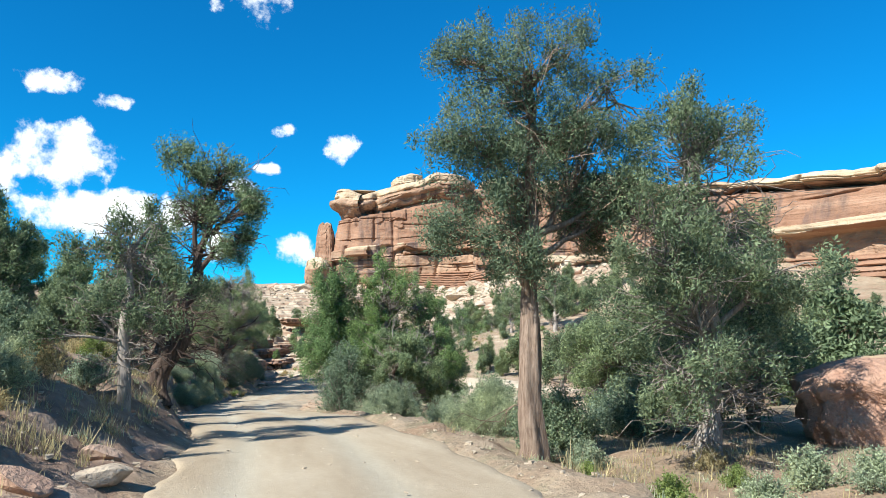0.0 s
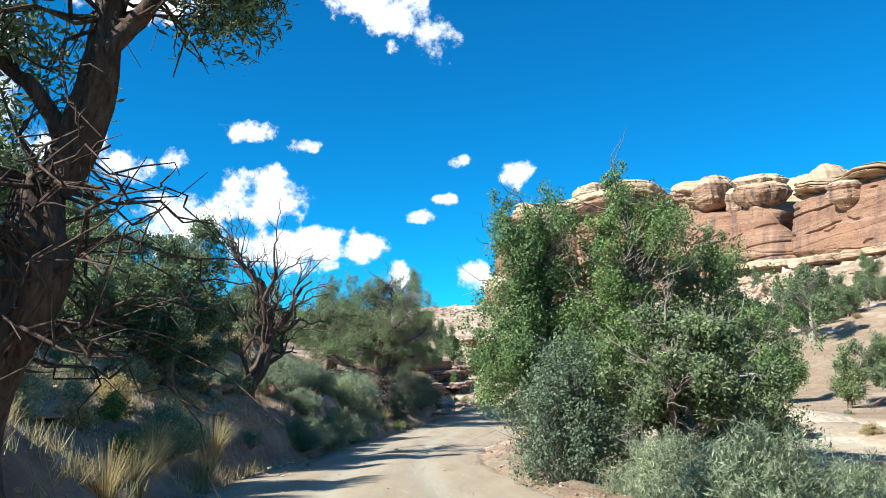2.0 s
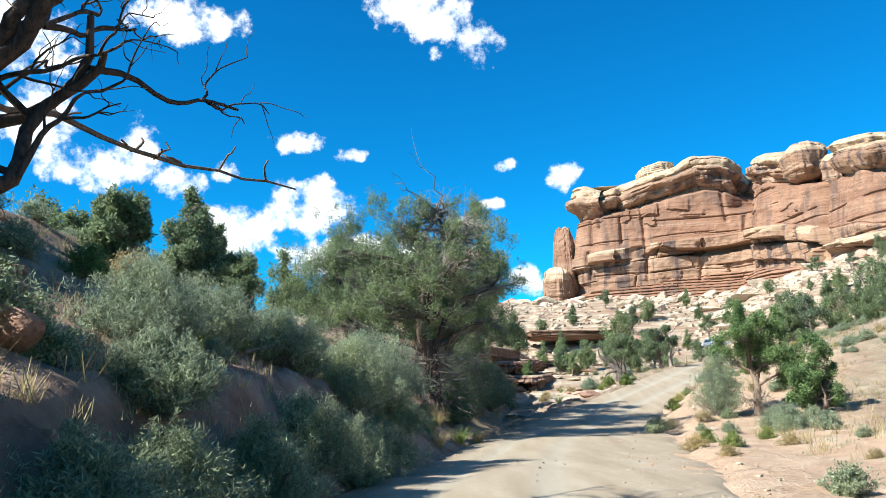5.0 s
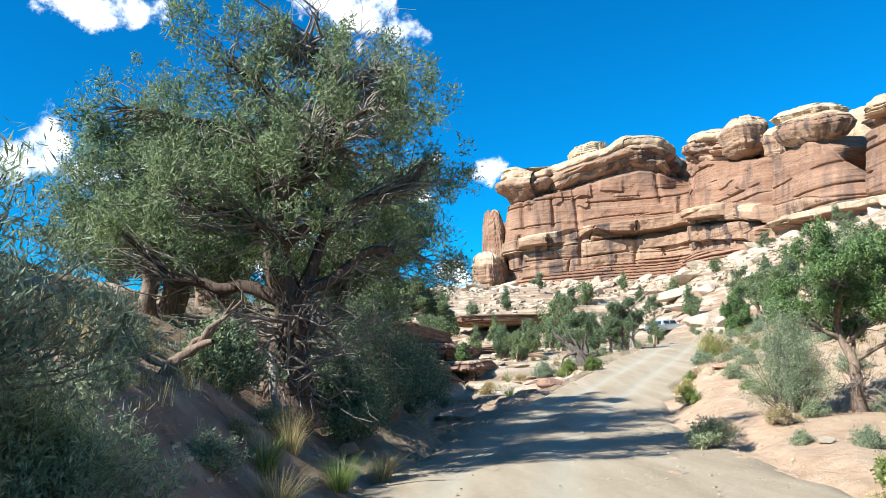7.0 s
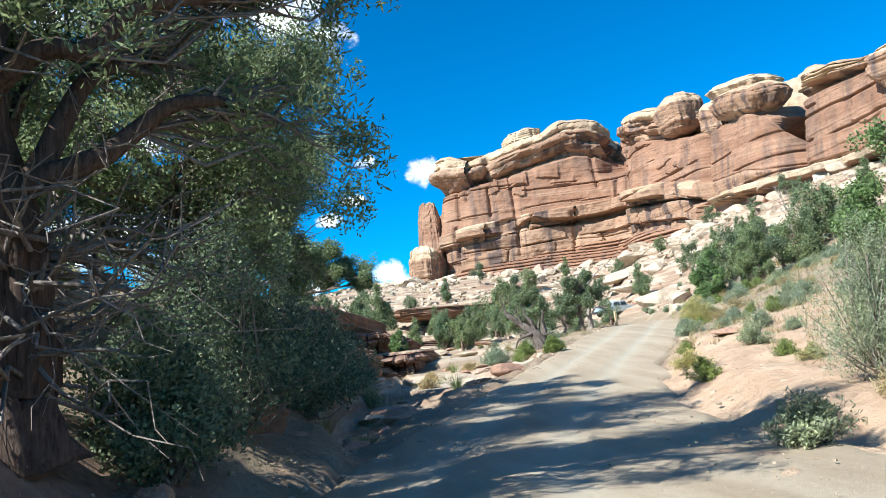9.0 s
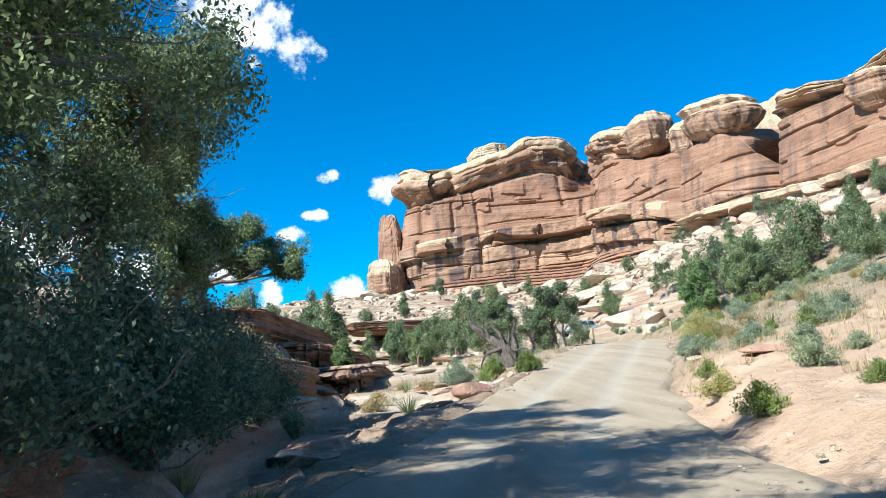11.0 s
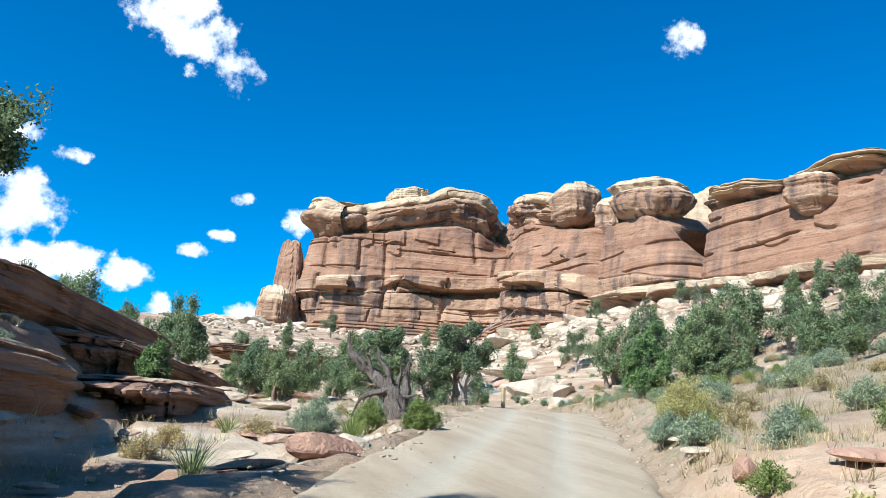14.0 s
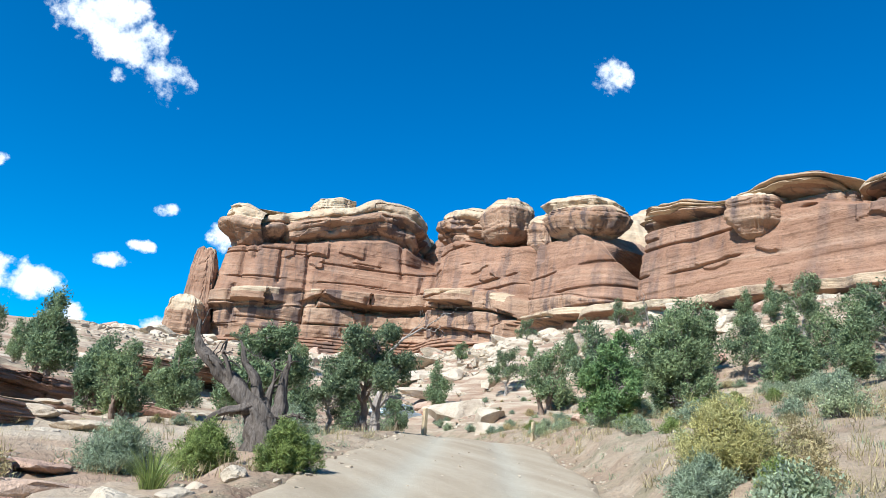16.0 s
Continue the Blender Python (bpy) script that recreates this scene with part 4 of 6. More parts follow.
# ledges of layered red rock beside the wash and across the lower slope
LEDGES = [(4.4, 48, 8.2, 62, 0.2, 1.4), (3.0, 50, 6.8, 68, 1.5, 2.5), (0.8, 46, 5.0, 66, 2.6, 3.6), (1.4, 37.5, 3.4, 47, 0.2, 1.5), (-0.2, 36, 1.9, 50, 1.2, 2.2), (7.8, 63, 10.8, 80, 0.3, 1.6), (6.0, 68, 9.6, 88, 1.8, 2.9), (4.4, 90, 14, 101, 2.0, 3.2), (10, 110, 26, 116, 6.6, 7.7)]
for seed, (x0, y0, x1, y1, z0, z1) in enumerate(LEDGES):
    ob = lump("rock_ledge", (x0, y0), (x1, y1), z0 - 0.5, z1, 1.6 if y0 < 90 else 3.4, 150.0 + 2.7 * seed, None, 0.4, 0.86, 0.06, 0.6, tan=y0 > 90, rim=0.36)
    tagged(ob, "layered red sandstone ledge above the dry wash" if y0 < 90 else "banded sandstone ledge across the slope", "rock ledge", "rock ledges")

# ---------------------------------------------------------------- plants
def tube(verts, faces, path, radii, sides=6):
    """Adds a tapered tube along a path to the lists."""
    path = np.asarray(path, float)
    first = len(verts)
    ahead = np.gradient(path, axis=0)
    ahead /= np.linalg.norm(ahead, axis=1)[:, None] + 1e-9
    u = np.cross(ahead[0], (0.31, 0.93, 0.17))
    for p, w, r in zip(path, ahead, radii):
        u = u - w * (u @ w)
        u /= np.linalg.norm(u) + 1e-9
        q = np.cross(w, u)
        for k in range(sides):
            a = 2 * math.pi * k / sides
            verts.append(tuple(p + r * (math.cos(a) * u + math.sin(a) * q)))
    for i in range(len(path) - 1):
        for k in range(sides):
            a, b = first + i * sides + k, first + i * sides + (k + 1) % sides
            faces.append((a, b, b + sides, a + sides))


def wander(rng, a, b, steps, sway, sag=0.0):
    """A crooked way from a to b."""
    a, b = np.asarray(a, float), np.asarray(b, float)
    k = np.linspace(0, 1, steps)[:, None]
    p = a * (1 - k) + b * k
    off = np.cumsum(rng.normal(0, 1, (steps, 3)), axis=0)
    off -= off[0] * (1 - k) + off[-1] * k
    p = p + off * sway * np.linalg.norm(b - a) / steps
    p[:, 2] += sag * np.sin(k[:, 0] * math.pi)
    return p


def tufts(rng, places, outward, count, reach, length, width, droop=0.0):
    """Clumps of small pointed leaves, their faces turned outwards: one island a leaf."""
    n = len(places) * count
    base = np.repeat(np.asarray(places), count, axis=0)
    out = np.repeat(np.asarray(outward), count, axis=0)
    size = np.repeat(rng.uniform(0.6, 1.35, len(places)), count)[:, None] * reach
    ball = rng.normal(0, 1, (n, 3))
    ball /= np.linalg.norm(ball, axis=1)[:, None] + 1e-9
    ball = ball * rng.random((n, 1)) ** 0.4
    ball *= np.array([0.82, 0.82, 1.25])
    start = base + ball * size
    face = ball + 0.35 * out + 0.45 * rng.normal(0, 1, (n, 3))
    face[:, 2] += 0.15
    face /= np.linalg.norm(face, axis=1)[:, None] + 1e-9
    way = rng.normal(0, 1, (n, 3)) + 0.5 * out + 0.3 * ball
    way[:, 2] += 0.7 - 2 * droop
    way -= face * (way * face).sum(1)[:, None] * 0.8
    way /= np.linalg.norm(way, axis=1)[:, None] + 1e-9
    side = np.cross(way, face)
    side /= np.linalg.norm(side, axis=1)[:, None] + 1e-9
    ln = length * rng.uniform(0.6, 1.4, n)[:, None]
    wd = width * rng.uniform(0.7, 1.3, n)[:, None]
    mid = start + way * ln * 0.55
    verts = np.stack([start, mid + side * wd, start + way * ln, mid - side * wd], 1).reshape(-1, 3)
    faces = np.arange(4 * n).reshape(-1, 4)
    return verts, faces


def eased(path, radii, rounds=2):
    """The same way with its corners cut."""
    path, radii = np.asarray(path, float), np.asarray(radii, float)
    for _ in range(rounds):
        q, r = path[:-1] * 0.75 + path[1:] * 0.25, path[:-1] * 0.25 + path[1:] * 0.75
        m, n = radii[:-1] * 0.75 + radii[1:] * 0.25, radii[:-1] * 0.25 + radii[1:] * 0.75
        path = np.concatenate([path[:1], np.stack([q, r], 1).reshape(-1, 3), path[-1:]])
        radii = np.concatenate([radii[:1], np.stack([m, n], 1).ravel(), radii[-1:]])
    return path, radii


def shaggy(rng, verts, faces, path, radii, strands):
    """A fluted, twisting trunk with stringy ridges, as old junipers have."""
    path, radii = eased(path, radii, 2)
    sides = max(16, 4 * strands)
    first, turn = len(verts), rng.uniform(1.0, 2.6)
    ahead = np.gradient(path, axis=0)
    ahead /= np.linalg.norm(ahead, axis=1)[:, None] + 1e-9
    u = np.cross(ahead[0], (0.31, 0.93, 0.17))
    phase = rng.uniform(0, 6.28, 3)
    for i, (p, w, r) in enumerate(zip(path, ahead, radii)):
        u = u - w * (u @ w)
        u /= np.linalg.norm(u) + 1e-9
        q = np.cross(w, u)
        k = i / len(path)
        for j in range(sides):
            a = 2 * math.pi * j / sides
            ridge = 1 + 0.2 * math.sin(strands * (a + turn * k) + phase[0]) + 0.1 * math.sin((strands + 3) * (a - 0.7 * turn * k) + phase[1]) + 0.06 * math.sin(19 * k + 2 * a + phase[2]) + rng.uniform(-0.04, 0.04)
            verts.append(tuple(p + r * ridge * (math.cos(a) * u + math.sin(a) * q)))
    for i in range(len(path) - 1):
        for j in range(sides):
            a, b = first + i * sides + j, first + i * sides + (j + 1) % sides
            faces.append((a, b, b + sides, a + sides))


def tree(name, height, lobes, seed, leaf, bark, trunk=0.16, lean=(0, 0), fork=0.25, tuft=26, per=380, size=(0.13, 0.028), bare=0.12, twist=0.5, drop=0.0, stems=1, twig_mat=None, reach=0.24, snarl=0, strands=0):
    """A tree at the origin. lobes: (x, y, z, rx, ry, rz) in shares of its height."""
    rng = np.random.default_rng(seed)
    root = new(name)
    twig_v, twig_f = [], []
    lobes = [np.array(lb, float) * height for lb in lobes]
    tops = []
    for st in range(stems):
        sx, sy = (rng.normal(0, trunk * 1.6, 2) if stems > 1 else (0, 0))
        split = np.array([lean[0] * fork * height + sx * 1.5, lean[1] * fork * height + sy * 1.5, fork * height * rng.uniform(0.8, 1.2)])
        bole = wander(rng, (sx, sy, -0.25), split, 7, twist * 0.4)
        r = np.linspace(trunk * (1.5 if stems == 1 else 1.1), trunk * 0.85, 7)
        r[0] *= 1.25
        lead = np.array([split])
        if stems == 1:
            peak = np.array([lean[0] * height, lean[1] * height, height * 0.86])
            lead = wander(rng, split, peak, 9, twist * 0.6)
            bole_all, r = np.concatenate([bole, lead[1:]]), np.concatenate([r, np.linspace(trunk * 0.8, trunk * 0.1, 8)])
        else:
            bole_all = bole
        wv, wf = [], []
        if strands:
            shaggy(rng, wv, wf, bole_all, r, strands)
        else:
            tube(wv, wf, *eased(bole_all, r), 9)
        part("trunk", mesh_from("trunk", wv, wf, [bark]), root)
        tops.append((split, bole))
    places, ways = [], []
    share = np.array([max(lb[3] * lb[4] * lb[5], 1e-6) ** 0.67 for lb in lobes])
    share = share / share.sum()
    for lb, sh in zip(lobes, share):
        c, rad = lb[:3], lb[3:]
        if stems > 1:
            anchor = tops[int(rng.integers(stems))][0]
        else:
            low = c[2] - rad[2] * 1.6
            near = lead[np.argmin(np.abs(lead[:, 2] - max(low, tops[0][0][2])))]
            anchor = near if low > tops[0][0][2] else tops[0][1][int(rng.integers(4, 7))]
        limb = wander(rng, anchor, c, 8, twist * 0.5, 0.05 * height * rng.uniform(-0.5, 1))
        lv, lf = [], []
        tube(lv, lf, *eased(limb, np.linspace(trunk * 0.45, trunk * 0.1, 8), 1), 6)
        part("limb", mesh_from("limb", lv, lf, [bark]), root)
        count = max(6, int(per * sh))
        boughs = rng.normal(0, 1, (max(5, count // 11), 3))
        boughs /= np.linalg.norm(boughs, axis=1)[:, None]
        boughs *= rng.uniform(0.45, 1.12, (len(boughs), 1))
        for k in range(count):
            u = boughs[int(rng.integers(len(boughs)))] + rng.normal(0, 0.2, 3)
            p = c + u * rad
            u = u / (np.linalg.norm(u) + 1e-6)
            start = limb[int(rng.integers(3, 8))]
            if k % 2 == 0 or rng.random() < bare:
                path = wander(rng, start, p, 5, 0.42)
                tube(twig_v, twig_f, path, np.linspace(trunk * 0.07 + 0.006, 0.004, 5), 3)
            if rng.random() > bare:
                places.append(p)
                ways.append(u * np.array([1, 1, 0.7]))
    for k in range(snarl):
        src = tops[int(rng.integers(stems))]
        p = (src[1] if rng.random() < 0.4 else (lead if stems == 1 else src[1]))
        p = p[int(rng.integers(max(1, len(p) // 2), len(p)))] if len(p) > 1 else p[0]
        w = rng.normal(0, 1, 3) * np.array([1, 1, 0.55]) + np.array([0, 0, 0.05])
        w /= np.linalg.norm(w)
        q = p + w * height * rng.uniform(0.08, 0.24)
        way = wander(rng, p, q, 6, 0.6)
        tube(twig_v, twig_f, way, np.linspace(trunk * 0.12, 0.005, 6), 4)
        for _ in range(3):
            s = way[int(rng.integers(2, 6))]
            tube(twig_v, twig_f, wander(rng, s, s + (w + rng.normal(0, 0.7, 3)) * height * rng.uniform(0.03, 0.09), 4, 0.5), np.linspace(0.011, 0.003, 4), 3)
    if twig_v:
        part("twig_mass", mesh_from("twig_mass", twig_v, twig_f, [twig_mat or bark]), root)["kind"] = "stuff"
    if places and tuft:
        v, f = tufts(rng, places, ways, tuft, reach, size[0], size[1], drop)
        part("crown", mesh_from("crown", v, f, [leaf], smooth=False), root)
    return root


def bare_tree(name, height, seed, bark, trunk=0.2, lean=(0.1, 0), limbs=9, spread_by=0.45, forks=3, fine=3, rise=(0.25, 1.3), first=3):
    """A dead tree: crooked trunk, limbs that fork again and again."""
    rng = np.random.default_rng(seed)
    root = new(name)
    v, f, tv, tf = [], [], [], []
    top = np.array([lean[0] * height, lean[1] * height, height * 0.72])
    bole = wander(rng, (0, 0, -0.3), top, 10, 0.3)
    shaggy(rng, v, f, bole, np.linspace(trunk * 1.3, trunk * 0.25, 10), 5)

    def grow(start, way, length, radius, level):
        end = start + way * length
        path = wander(rng, start, end, 6, 0.42)
        lv, lf = ([], []) if level == 0 else (tv, tf)
        tube(lv, lf, *eased(path, np.linspace(radius, radius * 0.35, 6), 1), 6 if level == 0 else 4)
        if level == 0:
            part("limb", mesh_from("limb", lv, lf, [bark]), root)
        if level < fine:
            for _ in range(forks):
                w = way + rng.normal(0, 0.55, 3) + np.array([0, 0, 0.15])
                w /= np.linalg.norm(w)
                grow(path[int(rng.integers(2, 6))], w, length * rng.uniform(0.4, 0.7), radius * 0.42, level + 1)

    for k in range(limbs):
        a = 2 * math.pi * (k / limbs + rng.uniform(-0.08, 0.08))
        w = np.array([math.cos(a), math.sin(a), rng.uniform(*rise)])
        w /= np.linalg.norm(w)
        grow(bole[int(rng.integers(first, 10))], w, height * spread_by * rng.uniform(0.5, 1.0), trunk * 0.4, 0)
    part("trunk", mesh_from("trunk", v, f, [bark]), root)
    part("twig_mass", mesh_from("twig_mass", tv, tf, [bark]), root)["kind"] = "stuff"
    return root


def old_snag():
    """A split grey snag: stout fluted foot, one long limb reaching out to the side, broken upright stubs."""
    rng = np.random.default_rng(62)
    root = new("dead_snag")
    v, f = [], []
    shaggy(rng, v, f, [(0.05, 0, -0.3), (0.02, 0, 0.2), (-0.1, 0.02, 0.6), (-0.28, 0.04, 0.95)], [0.42, 0.34, 0.27, 0.2], 7)
    part("trunk", mesh_from("trunk", v, f, [SNAG_WOOD]), root)
    limbs = [
        ([(-0.2, 0.02, 0.8), (-0.6, 0, 1.15), (-1.0, 0.1, 1.4), (-1.35, 0.1, 1.75), (-1.5, 0.12, 2.0), (-1.52, 0.1, 2.35)], 0.19), ([(0.1, 0.05, 0.3), (0.2, 0.1, 0.9), (0.16, 0.12, 1.3), (0.22, 0.1, 1.85)], 0.17), ([(-0.15, 0.1, 0.7), (-0.3, 0.2, 1.2), (-0.62, 0.25, 1.65), (-0.75, 0.25, 2.05)], 0.12),
        ([(-0.3, -0.1, 0.85), (-0.7, -0.2, 0.75), (-1.0, -0.25, 0.55), (-1.15, -0.25, 0.15)], 0.09), ([(0.05, -0.05, 0.7), (0.45, -0.1, 0.78), (0.7, -0.1, 0.72)], 0.06), ([(0.02, 0.05, 0.5), (-0.05, 0.1, 1.1), (0.0, 0.1, 1.55)], 0.1), ([(-0.7, 0.02, 1.2), (-0.95, -0.1, 1.75), (-0.9, -0.12, 2.0)], 0.05),
    ]
    tv, tf = [], []
    for way, r in limbs:
        lv, lf = [], []
        path = np.concatenate([wander(rng, a, b, 4, 0.3)[:3] for a, b in zip(np.array(way), np.array(way)[1:])] + [np.array(way[-1:])])
        shaggy(rng, lv, lf, path, np.linspace(r, r * 0.16, len(path)), 4)
        part("limb", mesh_from("limb", lv, lf, [SNAG_WOOD]), root)
        for _ in range(5):
            p = path[int(rng.integers(len(path) // 3, len(path)))]
            w = rng.normal(0, 1, 3) * np.array([1, 1, 0.7])
            tube(tv, tf, wander(rng, p, p + w / np.linalg.norm(w) * rng.uniform(0.2, 0.6), 5, 0.5), np.linspace(0.02, 0.004, 5), 4)
    part("twig_mass", mesh_from("twig_mass", tv, tf, [SNAG_WOOD]), root)["kind"] = "stuff"
    return root


def shrub(name, height, wide, seed, leaf, per=220, tuft=14, size=(0.07, 0.014), twig=TWIG, bare=0.12, flat=1.0):
    """A low bush: a fan of twigs from the root with leaves on their outer half."""
    rng = np.random.default_rng(seed)
    root = new(name)
    tv, tf, places, ways = [], [], [], []
    for k in range(per):
        a, b = rng.uniform(0, 2 * math.pi), rng.uniform(0.02, 1.35)
        w = np.array([math.cos(a) * math.sin(b), math.sin(a) * math.sin(b), math.cos(b)])
        tip = w * np.array([wide / 2, wide / 2, height]) * rng.uniform(0.62, 1.05)
        tip[2] = max(tip[2], 0.08 * height)
        tip[:2] *= 1 + 0.25 * math.sin(3 * a + seed) * flat
        root_at = rng.normal(0, wide * 0.06, 3) * np.array([1, 1, 0])
        if k % 3 == 0:
            tube(tv, tf, wander(rng, root_at - np.array([0, 0, 0.05]), tip, 4, 0.3), np.linspace(0.012, 0.003, 4) * (0.6 + height * 0.5), 3)
        if rng.random() > bare:
            for q in (1.0, 0.8, 0.62):
                places.append(tip * q + rng.normal(0, 0.03 * wide, 3))
                ways.append(w)
    part("brushwood", mesh_from("brushwood", tv, tf, [twig]), root)["kind"] = "stuff"
    v, f = tufts(rng, places, ways, tuft, 0.075 * (height + wide) / 2 + 0.02, size[0], size[1])
    v[:, 2] = np.maximum(v[:, 2], 0.0)
    part("foliage", mesh_from("foliage", v, f, [leaf], smooth=False), root)
    return root


def blades(name, count, height, wide, seed, leaf, stiff=0.6, width=0.012):
    """A clump of grass or a yucca: curved blades from one foot."""
    rng = np.random.default_rng(seed)
    vs, fs = [], []
    for k in range(count):
        a, tilt = rng.uniform(0, 2 * math.pi), rng.uniform(0.05, 1.0) ** 0.8
        out = np.array([math.cos(a), math.sin(a), 0])
        side = np.array([-math.sin(a), math.cos(a), 0])
        foot = out * rng.uniform(0, 0.12) * wide
        ln = height * rng.uniform(0.6, 1.1)
        first = len(vs)
        for q in (0, 0.4, 0.75, 1.0):
            p = foot + out * tilt * wide * 0.5 * q ** (1.2 + stiff) + np.array([0, 0, ln * (q - (1 - stiff) * 0.35 * tilt * q * q)])
            w = width * (1 - q * 0.92)
            vs += [tuple(p - side * w), tuple(p + side * w)]
        fs += [(first + 2 * j, first + 2 * j + 1, first + 2 * j + 3, first + 2 * j + 2) for j in range(3)]
    return new(name, mesh_from(name, vs, fs, [leaf], smooth=False))


def stand(ob, x, y, turn=0.0, size=1.0, sink=0.05, tilt=(0, 0)):
    ob.matrix_basis = pose(x, y, float(ground_height(x, y)) - sink, tilt[0], tilt[1], turn) @ Matrix.Diagonal((size, size, size, 1))
    return ob


def again(ob, x, y, turn, size=1.0, sink=0.05, label="", group=""):
    """Another plant of the same make."""
    keep = ob.scale.copy()
    other = copy_thing(ob, pose(x, y, float(ground_height(x, y)) - sink, 0, 0, turn))
    other.scale = (size, size, size)
    return tagged(other, label, group=group)


ROUND = [(0, 0, 0.55, 0.30, 0.30, 0.28), (0.16, 0.05, 0.42, 0.22, 0.22, 0.2), (-0.17, 0.04, 0.45, 0.22, 0.22, 0.22), (0.02, -0.16, 0.4, 0.2, 0.2, 0.22), (0.0, 0.1, 0.78, 0.18, 0.18, 0.2), (-0.08, 0.0, 0.25, 0.24, 0.24, 0.15), (0.12, -0.05, 0.22, 0.2, 0.2, 0.13)]
TALL = [(0, 0, 0.35, 0.2, 0.2, 0.2), (0.05, 0.02, 0.55, 0.19, 0.19, 0.2), (-0.05, 0.0, 0.72, 0.15, 0.15, 0.18), (0.02, 0, 0.88, 0.09, 0.09, 0.12), (-0.1, -0.05, 0.45, 0.14, 0.14, 0.16), (0.1, -0.04, 0.3, 0.15, 0.15, 0.14)]
OPEN = [(0.26, 0.0, 0.6, 0.17, 0.16, 0.12), (-0.25, 0.05, 0.55, 0.17, 0.16, 0.12), (0.0, 0.22, 0.68, 0.16, 0.16, 0.12), (0.05, -0.2, 0.5, 0.17, 0.16, 0.11), (-0.1, 0.0, 0.82, 0.17, 0.17, 0.12), (0.14, 0.0, 0.92, 0.13, 0.13, 0.1), (-0.3, -0.1, 0.38, 0.14, 0.12, 0.08)]

# ---------------------------------------------------------------- trees, one by one
BIG = [(0.05, 0, 0.62, 0.2, 0.2, 0.16), (-0.22, 0.05, 0.6, 0.2, 0.18, 0.17), (0.22, 0, 0.8, 0.13, 0.13, 0.13), (0.08, 0.02, 0.88, 0.11, 0.11, 0.12), (0.34, 0.02, 0.58, 0.12, 0.12, 0.12), (-0.34, 0.04, 0.7, 0.1, 0.1, 0.12), (-0.12, 0, 0.8, 0.12, 0.12, 0.12), (0.3, 0.04, 0.36, 0.11, 0.1, 0.08), (-0.05, -0.08, 0.42, 0.17, 0.14, 0.12), (-0.4, 0.1, 0.45, 0.1, 0.1, 0.1), (0.18, 0.08, 0.45, 0.12, 0.12, 0.1), (0.05, -0.2, 0.6, 0.16, 0.12, 0.14), (-0.2, -0.16, 0.45, 0.14, 0.12, 0.12), (0.2, -0.15, 0.66, 0.12, 0.1, 0.1), (0.0, 0.2, 0.5, 0.16, 0.12, 0.12)]

DENSE = OPEN + [(0, 0, 0.4, 0.2, 0.2, 0.14), (0.15, -0.08, 0.32, 0.17, 0.16, 0.12), (-0.15, 0.05, 0.3, 0.17, 0.16, 0.12), (0.1, 0.1, 0.56, 0.2, 0.18, 0.14)]
NARROW = [(x * 0.55, y * 0.55, z, a * 0.8, b * 0.8, c) for x, y, z, a, b, c in OPEN]
CROOKED = [(0.3, 0, 0.9, 0.2, 0.16, 0.09), (0.52, 0.02, 0.72, 0.2, 0.16, 0.1), (0.16, 0, 0.74, 0.14, 0.14, 0.1), (0.68, 0, 0.56, 0.12, 0.12, 0.06), (0.3, 0.1, 0.6, 0.12, 0.12, 0.06), (-0.05, 0, 0.5, 0.12, 0.1, 0.07)]


